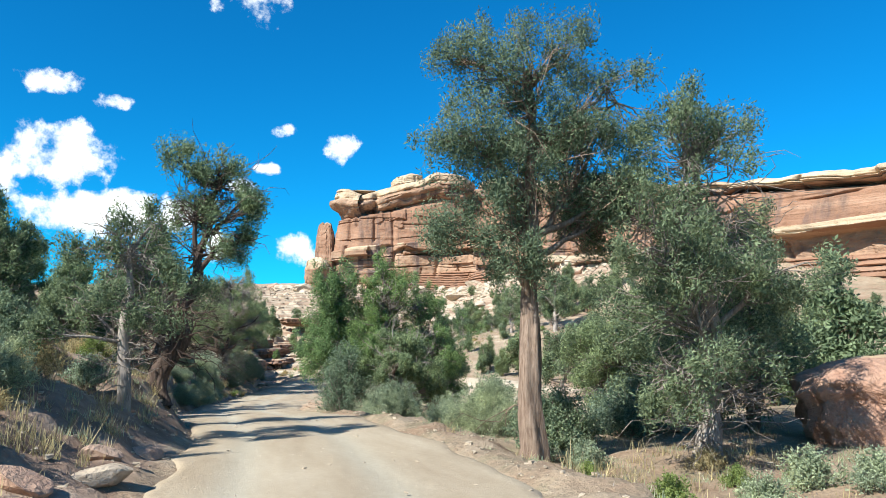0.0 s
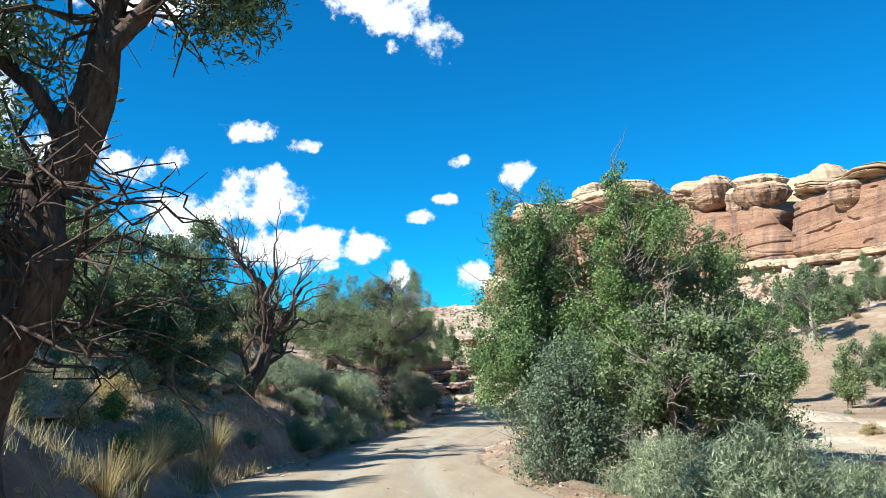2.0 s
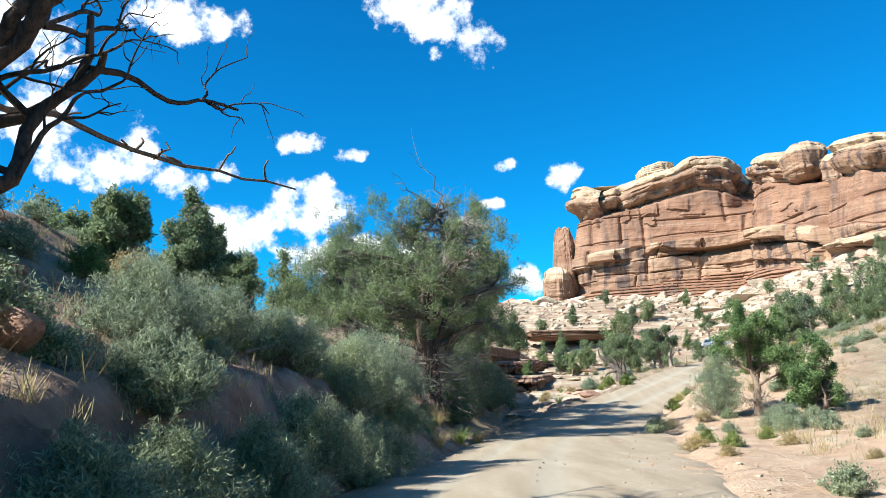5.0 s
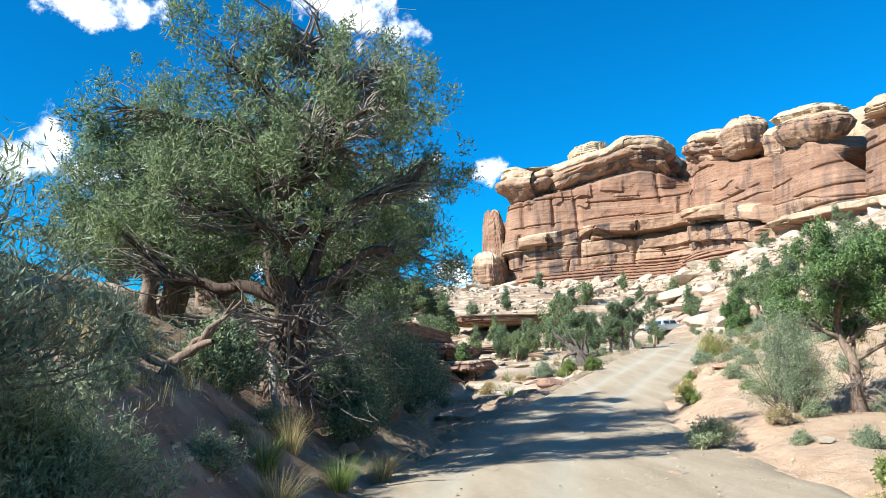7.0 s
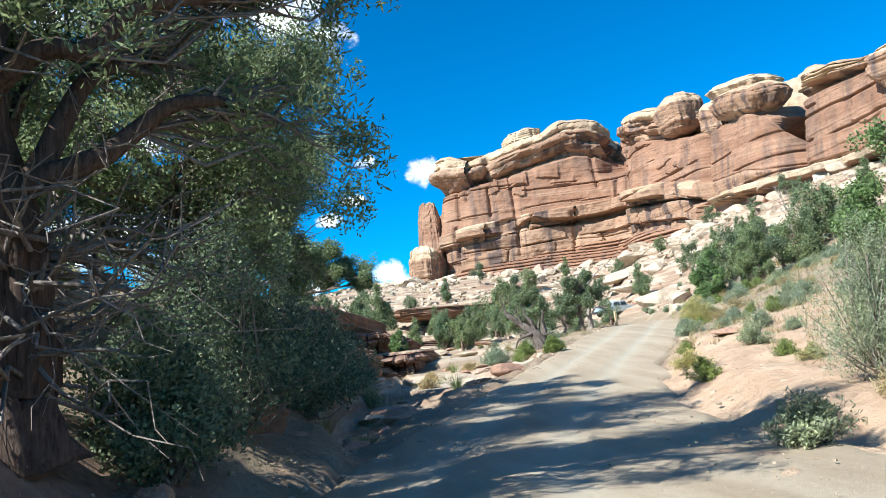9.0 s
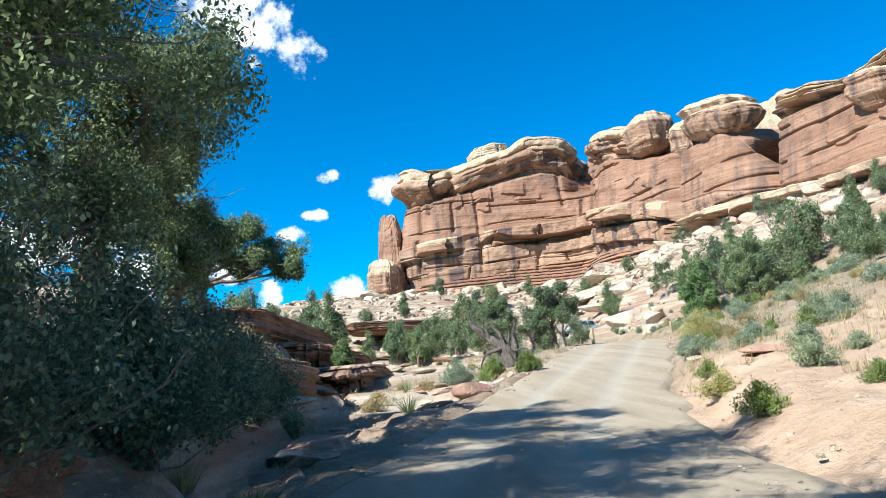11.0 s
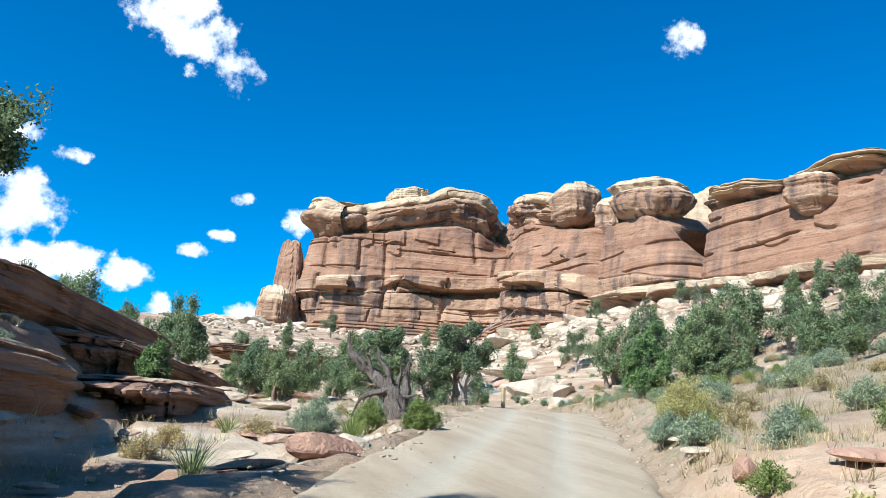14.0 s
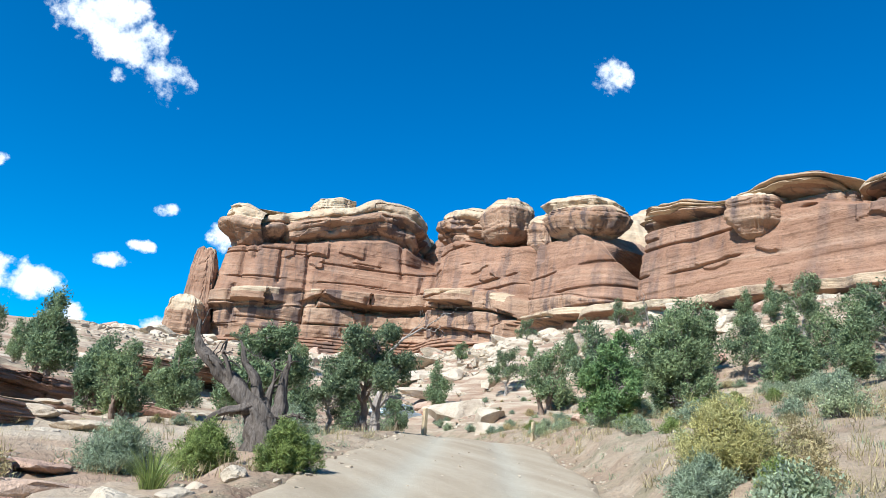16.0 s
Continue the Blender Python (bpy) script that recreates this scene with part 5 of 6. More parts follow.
def plant_trees():
    big = tree("juniper", 8.1, BIG, 11, JUNIPER, DARK_BARK, 0.30, (0.06, 0.02), 0.24, 66, 1150, (0.115, 0.0135), 0.3, 0.8, reach=0.24, snarl=260, strands=7, twig_mat=TWIG)
    tagged(stand(big, -0.1, 22.9, 10), "large spreading juniper with shaggy dark trunk on the cut bank", "tree")
    right = tree("pinyon_pine", 8.2, [(0, 0, 0.6, 0.13, 0.13, 0.12), (-0.15, 0, 0.72, 0.13, 0.12, 0.1), (0.16, 0, 0.7, 0.15, 0.13, 0.12), (0.02, 0, 0.88, 0.13, 0.12, 0.1), (-0.12, 0.05, 0.92, 0.08, 0.08, 0.07), (0.12, 0, 0.95, 0.07, 0.07, 0.05), (-0.13, 0.02, 0.5, 0.1, 0.1, 0.08), (0.2, 0.03, 0.55, 0.1, 0.1, 0.07), (0.02, 0.02, 0.76, 0.15, 0.13, 0.13), (0.22, -0.04, 0.82, 0.11, 0.1, 0.09), (-0.04, -0.05, 0.45, 0.09, 0.09, 0.07), (0.27, 0.0, 0.64, 0.09, 0.09, 0.08)], 12, PINYON, BARK, 0.17, (0.02, 0), 0.36, 112, 960, (0.075, 0.0115), 0.16, 0.35, reach=0.27, snarl=12, strands=5)
    tagged(stand(right, 5.55, -22.2, 0), "tall pinyon pine with pale bare trunk beside the dirt road", "tree")
    second = tree("juniper", 6.8, OPEN[:6] + [(0.1, 0, 0.3, 0.2, 0.2, 0.15), (-0.12, 0, 0.42, 0.2, 0.2, 0.16), (0.0, 0.1, 0.62, 0.2, 0.2, 0.16), (-0.2, 0, 0.25, 0.14, 0.14, 0.1)], 13, PINYON, GREY_WOOD, 0.16, (0.05, 0), 0.2, 105, 760, (0.09, 0.0125), 0.2, 0.7, reach=0.24, snarl=160, strands=5, twig_mat=TWIG)
    tagged(stand(second, 8.7, -23.0, 40), "grey-green juniper with many bare twigs in low brush", "tree")
    leaning = tree("juniper", 5.9, [(0.2, 0, 0.9, 0.12, 0.11, 0.08), (0.3, 0, 0.78, 0.12, 0.1, 0.08), (0.1, 0, 0.7, 0.1, 0.1, 0.09), (0.28, 0.02, 0.6, 0.11, 0.1, 0.07), (0.0, 0, 0.55, 0.12, 0.12, 0.1), (-0.1, 0, 0.4, 0.15, 0.15, 0.1), (0.05, 0, 0.95, 0.08, 0.08, 0.06)], 14, JUNIPER, DARK_BARK, 0.17, (0.2, 0.1), 0.3, 100, 430, (0.09, 0.0125), 0.25, 0.8, reach=0.24, snarl=150, strands=5)
    tagged(stand(leaning, -1.25, -16.6, 0), "dark leaning juniper with dead top on the road bank", "tree")
    post = tree("juniper", 3.7, OPEN, 15, PINYON, GREY_WOOD, 0.09, (0, 0), 0.5, 80, 320, (0.08, 0.012), 0.35, 0.3, reach=0.2, snarl=110, twig_mat=TWIG)
    tagged(stand(post, -1.5, -20.6, 0), "sparse grey juniper with a straight bare stem", "tree")
    for x, y, h, seed, shape, mat, lab in (
        (4.35, -6.0, 6.0, 21, TALL, YELLOW_JUNIPER, "dense bright green juniper beside the road"), (5.9, -6.5, 6.5, 22, TALL, YELLOW_JUNIPER, "tall bright green juniper in a roadside thicket"), (7.8, -5.6, 5.6, 23, ROUND, YELLOW_JUNIPER, "bushy green juniper with grey dead lower limbs"),
        (6.0, -9.4, 3.2, 24, OPEN, JUNIPER, "half-dead juniper with tangled pale bare limbs"), (9.5, -2.0, 3.6, 25, ROUND, JUNIPER, "rounded green juniper at the edge of the wash"),
        (-4.4, -1.4, 4.2, 26, ROUND, JUNIPER, "broad dark juniper on the shaded bank"), (-8.3, 1.0, 3.4, 27, ROUND, JUNIPER, "dark juniper high on the hillside"), (-9.0, 17.0, 2.0, 28, ROUND, JUNIPER, "dark juniper on the skyline of the hill"),
        (-8.7, 22.6, 2.2, 29, TALL, JUNIPER, "sparse juniper above the cut bank"), (-3.6, 27.0, 6.2, 30, ROUND, JUNIPER, "dense juniper behind the large one on the bank"), (1.5, 36.6, 4.7, 31, NARROW, JUNIPER, "dark pinyon standing above the dry wash"),
        (1.8, 39.4, 2.9, 32, CROOKED, JUNIPER, "small crooked juniper on the ledge"), (12.4, 26.2, 4.3, 33, OPEN, YELLOW_JUNIPER, "open juniper with a pale trunk on the sandy flat"), (13.8, 24.6, 2.9, 34, ROUND, YELLOW_JUNIPER, "low bright juniper on the sandy flat"),
        (5.7, 51.6, 1.9, 35, TALL, YELLOW_JUNIPER, "small upright bright green juniper in the wash"), (22.5, 53.6, 2.7, 36, ROUND, YELLOW_JUNIPER, "wide rounded green juniper on the slope"), (25.8, 54.6, 3.7, 37, ROUND, JUNIPER, "dark green juniper on the slope"),
        (-5.7, -2.4, 3.6, 58, ROUND, JUNIPER, "dark juniper spreading over the shaded bank"), (-7.6, -12.0, 4.4, 41, ROUND, JUNIPER, "dense dark juniper on the hillside above the road"), (-7.2, -24.5, 4.2, 42, ROUND, JUNIPER, "dark juniper above the road bank"), (-7.6, -6.0, 4.4, 43, ROUND, JUNIPER, "full dark juniper on the shaded hillside"),
        (11.6, -19.6, 5.2, 44, ROUND, PINYON, "dense pinyon beyond the roadside brush"), (12.5, -12.2, 4.6, 45, ROUND, JUNIPER, "broad juniper at the edge of the wash"), (-6.6, 12.8, 1.9, 46, ROUND, JUNIPER, "dark juniper above the sagebrush bank"), (-7.4, 6.4, 3.0, 47, ROUND, JUNIPER, "dark juniper on the hillside behind sagebrush"), (-3.0, 30.5, 5.4, 48, ROUND, JUNIPER, "dense dark juniper behind the big one"), (0.5, 27.8, 7.6, 49, DENSE, JUNIPER, "dark juniper above the scrub oak"),
        (-6.0, 16.2, 3.0, 54, TALL, JUNIPER, "slender juniper on the hillside skyline"), (-7.1, 20.5, 2.4, 55, OPEN, JUNIPER, "sparse crooked juniper on the hillside"), (-5.4, 18.2, 1.9, 56, ROUND, JUNIPER, "low dark juniper on the hillside"),
        (0.9, 33.0, 6.4, 57, DENSE, JUNIPER, "tall dark juniper standing above the wash"), (13.4, 57.2, 3.0, 38, OPEN, JUNIPER, "grey-green juniper behind the dead snag"), (17.0, 58.6, 3.4, 39, OPEN, PINYON, "dark half-bare pinyon beside the road"), (9.5, 62.0, 2.4, 40, ROUND, JUNIPER, "round juniper in the valley"),
    ):
        t = tree("juniper", h, shape, seed, mat, BARK, 0.05 + 0.022 * h, (0.04, 0.0), 0.2, *((92, int(140 + 110 * h), (0.066, 0.0175)) if (y < 0 and x > 0) or 26 < y < 45 else (66, int(140 + 100 * h), (0.115, 0.02))), 0.1, 0.6, stems=3 if shape is ROUND else 1, reach=(0.09 + 0.022 * h) if mat is YELLOW_JUNIPER else (0.10 + 0.03 * h), snarl=60, twig_mat=TWIG)
        tagged(stand(t, x, y, 0 if shape is CROOKED else 37 * seed), lab, "tree")
    # junipers on the slopes
    rng = random.Random(5)
    kinds = [tree("juniper", 3.6, ROUND, 51, JUNIPER, BARK, 0.13, per=230, tuft=44, size=(0.16, 0.031), stems=3, reach=0.33), tree("juniper", 3.6, TALL, 52, JUNIPER, BARK, 0.12, per=210, tuft=44, size=(0.16, 0.031), reach=0.33), tree("juniper", 3.6, OPEN, 53, PINYON, GREY_WOOD, 0.13, per=200, tuft=42, size=(0.16, 0.029), bare=0.25, reach=0.3, snarl=60, twig_mat=TWIG)]
    spots = [(14, -14, 1.1), (17.5, -17, 1.2), (16, -8, 1.0), (23.7, 108, 1.7), (36.5, 95, 1.1), (40.5, 90.5, 1.0), (36.9, 78.5, 1.3), (15, 105, 1.0), (7.1, 115.6, 0.9), (13.8, 119, 0.8), (47.7, 72.3, 0.9), (48, 68, 1.1), (46.9, 63.4, 1.0), (6.2, 98.4, 1.5), (31.4, 66, 1.2), (41.6, 71, 1.5), (30.4, 51.8, 0.7), (31.5, 34.5, 1.5), (1.0, 78.0, 1.2), (7.4, 86.8, 1.4), (44, 60, 1.2), (39, 62, 1.0), (35, 58, 0.9), (28, 118, 1.2), (33, 128, 1.1), (20, 127, 1.0), (38, 112, 0.9), (44, 120, 0.9), (46, 150, 1.0), (30, 150, 1.1), (-6, 62, 1.2), (-12, 70, 1.4), (-14, 48, 1.3), (-18, 30, 1.4), (-10.4, 22.0, 0.75), (-7.5, 23.2, 0.6), (-14, 12, 1.1), (-11, 6, 1.1), (-4, 92, 1.2), (2, 104, 1.2), (22, 84, 1.0), (17, 72, 0.9), (26, 78, 0.7), (11, 92, 0.9), (14.2, 61.5, 0.8), (15.8, 64.5, 0.9), (12.2, 66, 0.75), (18.4, 66.5, 0.8), (16.5, 69.5, 0.9), (20.5, 70, 0.8), (13, 71, 0.8), (10, 58.5, 0.6), (22.2, 92, 0.9), (26, 101, 1.0), (18, 86, 0.9), (33, 106, 0.8), (30, 60.5, 1.0), (33, 62, 1.1), (37, 66, 1.1), (42, 67, 1.0), (36, 52, 0.8), (40, 55, 0.9), (46, 56, 1.0), (52, 60, 1.0), (22, 20, 1.2), (28, 12, 1.3), (34, 22, 1.3), (24, 2, 1.2), (20, -10, 1.3), (18, -22, 1.4), (26, -18, 1.3), (40, 8, 1.4), (36, 42, 1.2), (-9, 40, 1.2), (-6, 47, 1.0), (-10, 55, 1.2), (-3, 70, 1.0), (-8, 84, 1.2), (-16, 100, 1.4), (4, 112, 1.0), (-13, -4, 1.3), (-12, -16, 1.4), (-10, -30, 1.3), (54, 110, 0.8), (50, 118, 0.7), (41, 126, 0.8), (56, 96, 0.8), (19, -12, 1.1), (21, -6, 1.1), (15, -3, 0.9), (18, 0, 1.0), (24, -2, 1.1), (22, -19, 1.2), (15, -26, 1.1)] + [(20 + 9.3 * (k % 5) + 3 * math.sin(k * 2.1), -8 + 8.2 * (k // 5) + 3 * math.cos(k * 1.7), 0.75 + 0.3 * math.sin(k * 3.3)) for k in range(40) if 20 + 9.3 * (k % 5) + 3 * math.sin(k * 2.1) > float(np.interp(-8 + 8.2 * (k // 5) + 3 * math.cos(k * 1.7), ROAD_Y, ROAD_X)) + 15]
    for i, (x, y, size) in enumerate(spots):
        k = kinds[i % 3]
        lab = ("dense dark green juniper on the rocky slope", "slim green juniper among boulders", "thin grey-green juniper with bare limbs on the slope")[i % 3]
        if i < 3:
            stand(k, x, y, rng.uniform(0, 360), size)
            tagged(k, lab, "tree", "junipers on the slopes")
        else:
            again(k, x, y, rng.uniform(0, 360), size, 0.05, lab, "junipers on the slopes")
    # scattered junipers over the wide slope below the cliff
    count = 0
    while count < 84:
        x, y = (rng.uniform(20, 58), rng.uniform(14, 100)) if count < 48 else (rng.uniform(19, 52), rng.uniform(-18, 22))
        if float(lateral(x, y)) < 12 or float(wall_distance(np.array(x), np.array(y))) < 12:
            continue
        i = rng.randrange(3)
        again(kinds[i], x, y, rng.uniform(0, 360), rng.uniform(0.45, 1.0), 0.05, ("dense dark green juniper on the rocky slope", "slim green juniper among boulders", "thin grey-green juniper with bare limbs on the slope")[i], "junipers on the slopes")
        count += 1
    dead = bare_tree("dead_juniper", 4.8, 61, DARK_BARK, 0.2, (0.03, 0), 17, 0.5, 3, 3, (0.8, 2.6), 2)
    tagged(stand(dead, -3.1, 1.2, 20), "dead juniper with bare forking limbs on the bank", "dead tree")
    tagged(stand(old_snag(), 12.0, 49.8, -24.6), "twisted dead juniper snag, split and weathered grey, beside the road", "dead tree")
    pale = bare_tree("dead_juniper", 3.4, 66, GREY_WOOD, 0.12, (0.05, 0), 12, 0.5, 3, 3, (0.3, 1.4), 1)
    tagged(stand(pale, 6.0, -9.0, 0), "pale tangled dead juniper at the thicket's edge", "dead tree")
    far = bare_tree("dead_juniper", 5.5, 63, GREY_WOOD, 0.2, (0.1, 0), 8, 0.45, 3, 2)
    tagged(stand(far, 41, 74, 0), "bare grey dead juniper standing on the bench", "dead tree")
    near = bare_tree("dead_juniper", 4.0, 64, GREY_WOOD, 0.14, (0.05, 0), 8, 0.45, 3, 2)
    tagged(stand(near, 18.6, 62, 0), "bare dead juniper beside the parked car", "dead tree")


plant_trees()

def plant_shrubs():
    for x, y, h, w, seed, mat, lab, name in (
        (-2.9, 5.4, 1.0, 1.9, 71, SAGE, "large grey-green sagebrush on the cut bank", "sagebrush"), (-2.3, 9.8, 0.9, 2.2, 72, SAGE, "tall grey-green sagebrush overhanging the bank", "sagebrush"), (-2.9, 7.6, 1.0, 2.2, 73, SAGE, "grey-green sagebrush with dry stems", "sagebrush"), (-0.95, 12.7, 1.5, 2.8, 70, SAGE, "pale sagebrush above the bank", "sagebrush"),
        (-1.9, 3.4, 0.7, 1.4, 111, SAGE, "grey-green sagebrush hanging over the cut bank", "sagebrush"), (-1.1, 6.6, 1.0, 1.8, 112, SAGE, "grey-green sagebrush hanging over the cut bank", "sagebrush"), (-0.8, 8.4, 1.0, 1.7, 113, SAGE, "grey-green sagebrush hanging over the cut bank", "sagebrush"), (-1.1, 11.0, 1.3, 2.4, 114, SAGE, "pale sagebrush at the lip of the bank", "sagebrush"), (-0.55, 10.4, 0.95, 1.7, 127, SAGE, "grey-green sagebrush hanging down the cut bank", "sagebrush"), (-0.6, 13.9, 1.0, 1.8, 128, SAGE, "grey-green sagebrush hanging down the cut bank", "sagebrush"), (-0.75, 8.6, 0.8, 1.5, 129, SAGE, "grey-green sagebrush hanging down the cut bank", "sagebrush"), (-1.15, 4.4, 0.95, 1.7, 134, SAGE, "grey-green sagebrush hanging down the cut bank", "sagebrush"), (-1.5, 2.6, 0.8, 1.5, 135, SAGE, "grey-green sagebrush on the lip of the bank", "sagebrush"), (-1.6, 1.4, 0.8, 1.5, 115, SAGE, "low sagebrush at the lip of the bank", "sagebrush"),
        (-0.9, 21.0, 1.0, 1.6, 116, OAK_LEAF, "dark brush at the foot of the big juniper", "brush"), (0.8, 24.4, 1.6, 2.2, 117, OAK_LEAF, "dark leafy scrub oak below the big juniper", "scrub_oak"), (-1.9, 18.6, 0.9, 1.6, 118, SAGE, "dry brush on the eroded bank", "brush"), (2.0, 29.4, 1.9, 2.4, 119, OAK_LEAF, "dark leafy scrub oak in shade", "scrub_oak"),
        (1.2, 26.6, 2.6, 3.2, 74, OAK_LEAF, "dark leafy scrub oak in the big juniper's shade", "scrub_oak"), (2.3, 33.6, 2.0, 2.6, 75, OAK_LEAF, "dark leafy scrub oak at the wash", "scrub_oak"), (2.9, 36.8, 1.5, 2.0, 69, OAK_LEAF, "low dark scrub oak below the ledge", "scrub_oak"),
        (4.3, -8.7, 2.4, 2.5, 76, OAK_LEAF, "dense grey-green roadside scrub oak", "scrub_oak"), (5.0, -11.6, 1.0, 2.0, 77, SAGE, "pale sagebrush at the road's edge", "sagebrush"), (6.8, -12.6, 0.9, 1.8, 78, SAGE, "pale sagebrush in the thicket", "sagebrush"),
        (16.3, 43.3, 1.0, 1.45, 79, RABBIT_BLOOM, "rabbitbrush in yellow bloom beside the road", "rabbitbrush"), (15.7, 43.0, 0.55, 0.95, 68, SAGE, "grey lower half of a roadside brush clump", "brush"), (11.5, 46.4, 0.65, 0.85, 80, GREEN_BRUSH, "fresh green brush at the road's edge", "rabbitbrush"), (10.7, 47.6, 0.7, 1.0, 81, GREEN_BRUSH, "green brush below the dead snag", "rabbitbrush"),
        (6.4, -17.5, 1.3, 2.2, 82, SAGE, "grey sagebrush below the pine", "sagebrush"), (6.8, -20.5, 1.2, 2.0, 83, OAK_LEAF, "low dark scrub below the pine", "scrub_oak"), (4.6, -15.0, 0.9, 1.6, 84, SAGE, "small sagebrush beside the road", "sagebrush"), (7.4, -15.0, 1.2, 2.2, 87, OAK_LEAF, "low scrub oak between the trees", "scrub_oak"), (9.4, -19.0, 1.3, 2.4, 88, OAK_LEAF, "spreading low scrub beside the wash", "scrub_oak"),
        (11.6, 21.8, 0.8, 1.7, 85, SAGE, "blue-grey sagebrush on the sandy flat", "sagebrush"), (11.0, 26.6, 2.4, 2.2, 86, SAGE, "tall grey brush beside the open juniper", "brush"), (9.6, 48.6, 0.8, 1.4, 89, SAGE, "grey brush round the foot of the snag", "brush"), (12.6, 51.5, 0.9, 1.6, 90, SAGE, "grey brush behind the snag", "brush"),
        (-2.4, -8.6, 0.8, 1.5, 91, SAGE, "dry sagebrush on the shaded bank", "sagebrush"), (-3.4, -12.5, 0.9, 1.6, 92, SAGE, "dry sagebrush on the hillside", "sagebrush"), (-2.9, -24.0, 0.7, 1.3, 93, SAGE, "sagebrush on the roadside bank", "sagebrush"), (-3.8, -19.0, 0.9, 1.6, 94, OAK_LEAF, "dark scrub below the leaning juniper", "scrub_oak"),
    ):
        s = shrub(name, h, w, seed, mat, int(150 + 70 * w), *((30, (0.055, 0.018)) if mat is OAK_LEAF else (50, (0.06 + 0.006 * w, 0.0058))), bare=0.12)
        tagged(stand(s, x, y, 50 * seed), lab, "shrub")
    # low brush scattered over the slopes, three makes
    rng = random.Random(9)
    kinds = [shrub("sagebrush", 0.5, 0.9, 95, SAGE, 110, 16, (0.05, 0.0095)), shrub("rabbitbrush", 0.45, 0.7, 96, GREEN_BRUSH, 100, 16, (0.048, 0.0095)), shrub("dry_brush", 0.4, 0.8, 97, STRAW, 100, 14, (0.055, 0.007), bare=0.3), shrub("rabbitbrush", 0.45, 0.8, 98, RABBIT_BLOOM, 100, 16, (0.042, 0.0095))]
    labels = ["low grey-green sagebrush on sandy ground", "small green brush on sandy ground", "dry straw-coloured brush on the bank", "small yellow-flowering rabbitbrush on the slope"]
    spots = []
    while len(spots) < 250:
        y = rng.uniform(-34, 92)
        side = rng.choice((-1, 1)) if y < 24 else rng.choice((1, 1, 1, -1))
        d = side * (3.3 + abs(rng.gauss(0, 5.5 if side > 0 else 3.0)))
        x = float(np.interp(y, ROAD_Y, ROAD_X)) + d
        if all((x - a) ** 2 + (y - b) ** 2 > 0.8 for a, b in spots) and not (side < 0 and 24 < y < 45 and d > -6.5):
            spots.append((x, y))
    for i, (x, y) in enumerate(spots):
        k = rng.choices((0, 1, 2, 3), (6, 2, 4 if y < 24 else 2, 1 if y > 28 else 0))[0] if i > 3 else i
        size = rng.uniform(0.5, 1.2)
        if i < 4:
            stand(kinds[k], x, y, rng.uniform(0, 360), size)
            tagged(kinds[k], labels[k], "shrub", "low brush on the slopes")
        else:
            again(kinds[k], x, y, rng.uniform(0, 360), size, 0.04, labels[k], "low brush on the slopes")
    # grey sage over the sandy slope right of the climbing road
    for i in range(110):
        y = rng.uniform(34, 72)
        x = float(np.interp(y, ROAD_Y, ROAD_X)) + 4.2 + abs(rng.gauss(0, 8.0))
        k = rng.choices((0, 1, 2), (8, 1, 2))[0]
        again(kinds[k], x, y, rng.uniform(0, 360), rng.uniform(0.6, 1.3), 0.04, labels[k], "low brush on the slopes")
    # scrub on the ledges above the wash
    for i in range(46):
        y = rng.uniform(31, 70)
        x = float(np.interp(y, WASH_Y, WASH_X)) - rng.uniform(2.2, 9.0)
        k = rng.choices((0, 1, 2), (5, 2, 3))[0]
        again(kinds[k], x, y, rng.uniform(0, 360), rng.uniform(0.6, 1.4), 0.04, labels[k], "low brush on the slopes")
    # denser growth on the hillside above the cut bank
    for i in range(70):
        x, y = rng.uniform(-8.5, -2.4), rng.uniform(-22, 20)
        k = rng.choices((0, 1, 2), (4, 1, 4))[0]
        again(kinds[k], x, y, rng.uniform(0, 360), rng.uniform(0.7, 1.5), 0.04, labels[k], "low brush on the slopes")
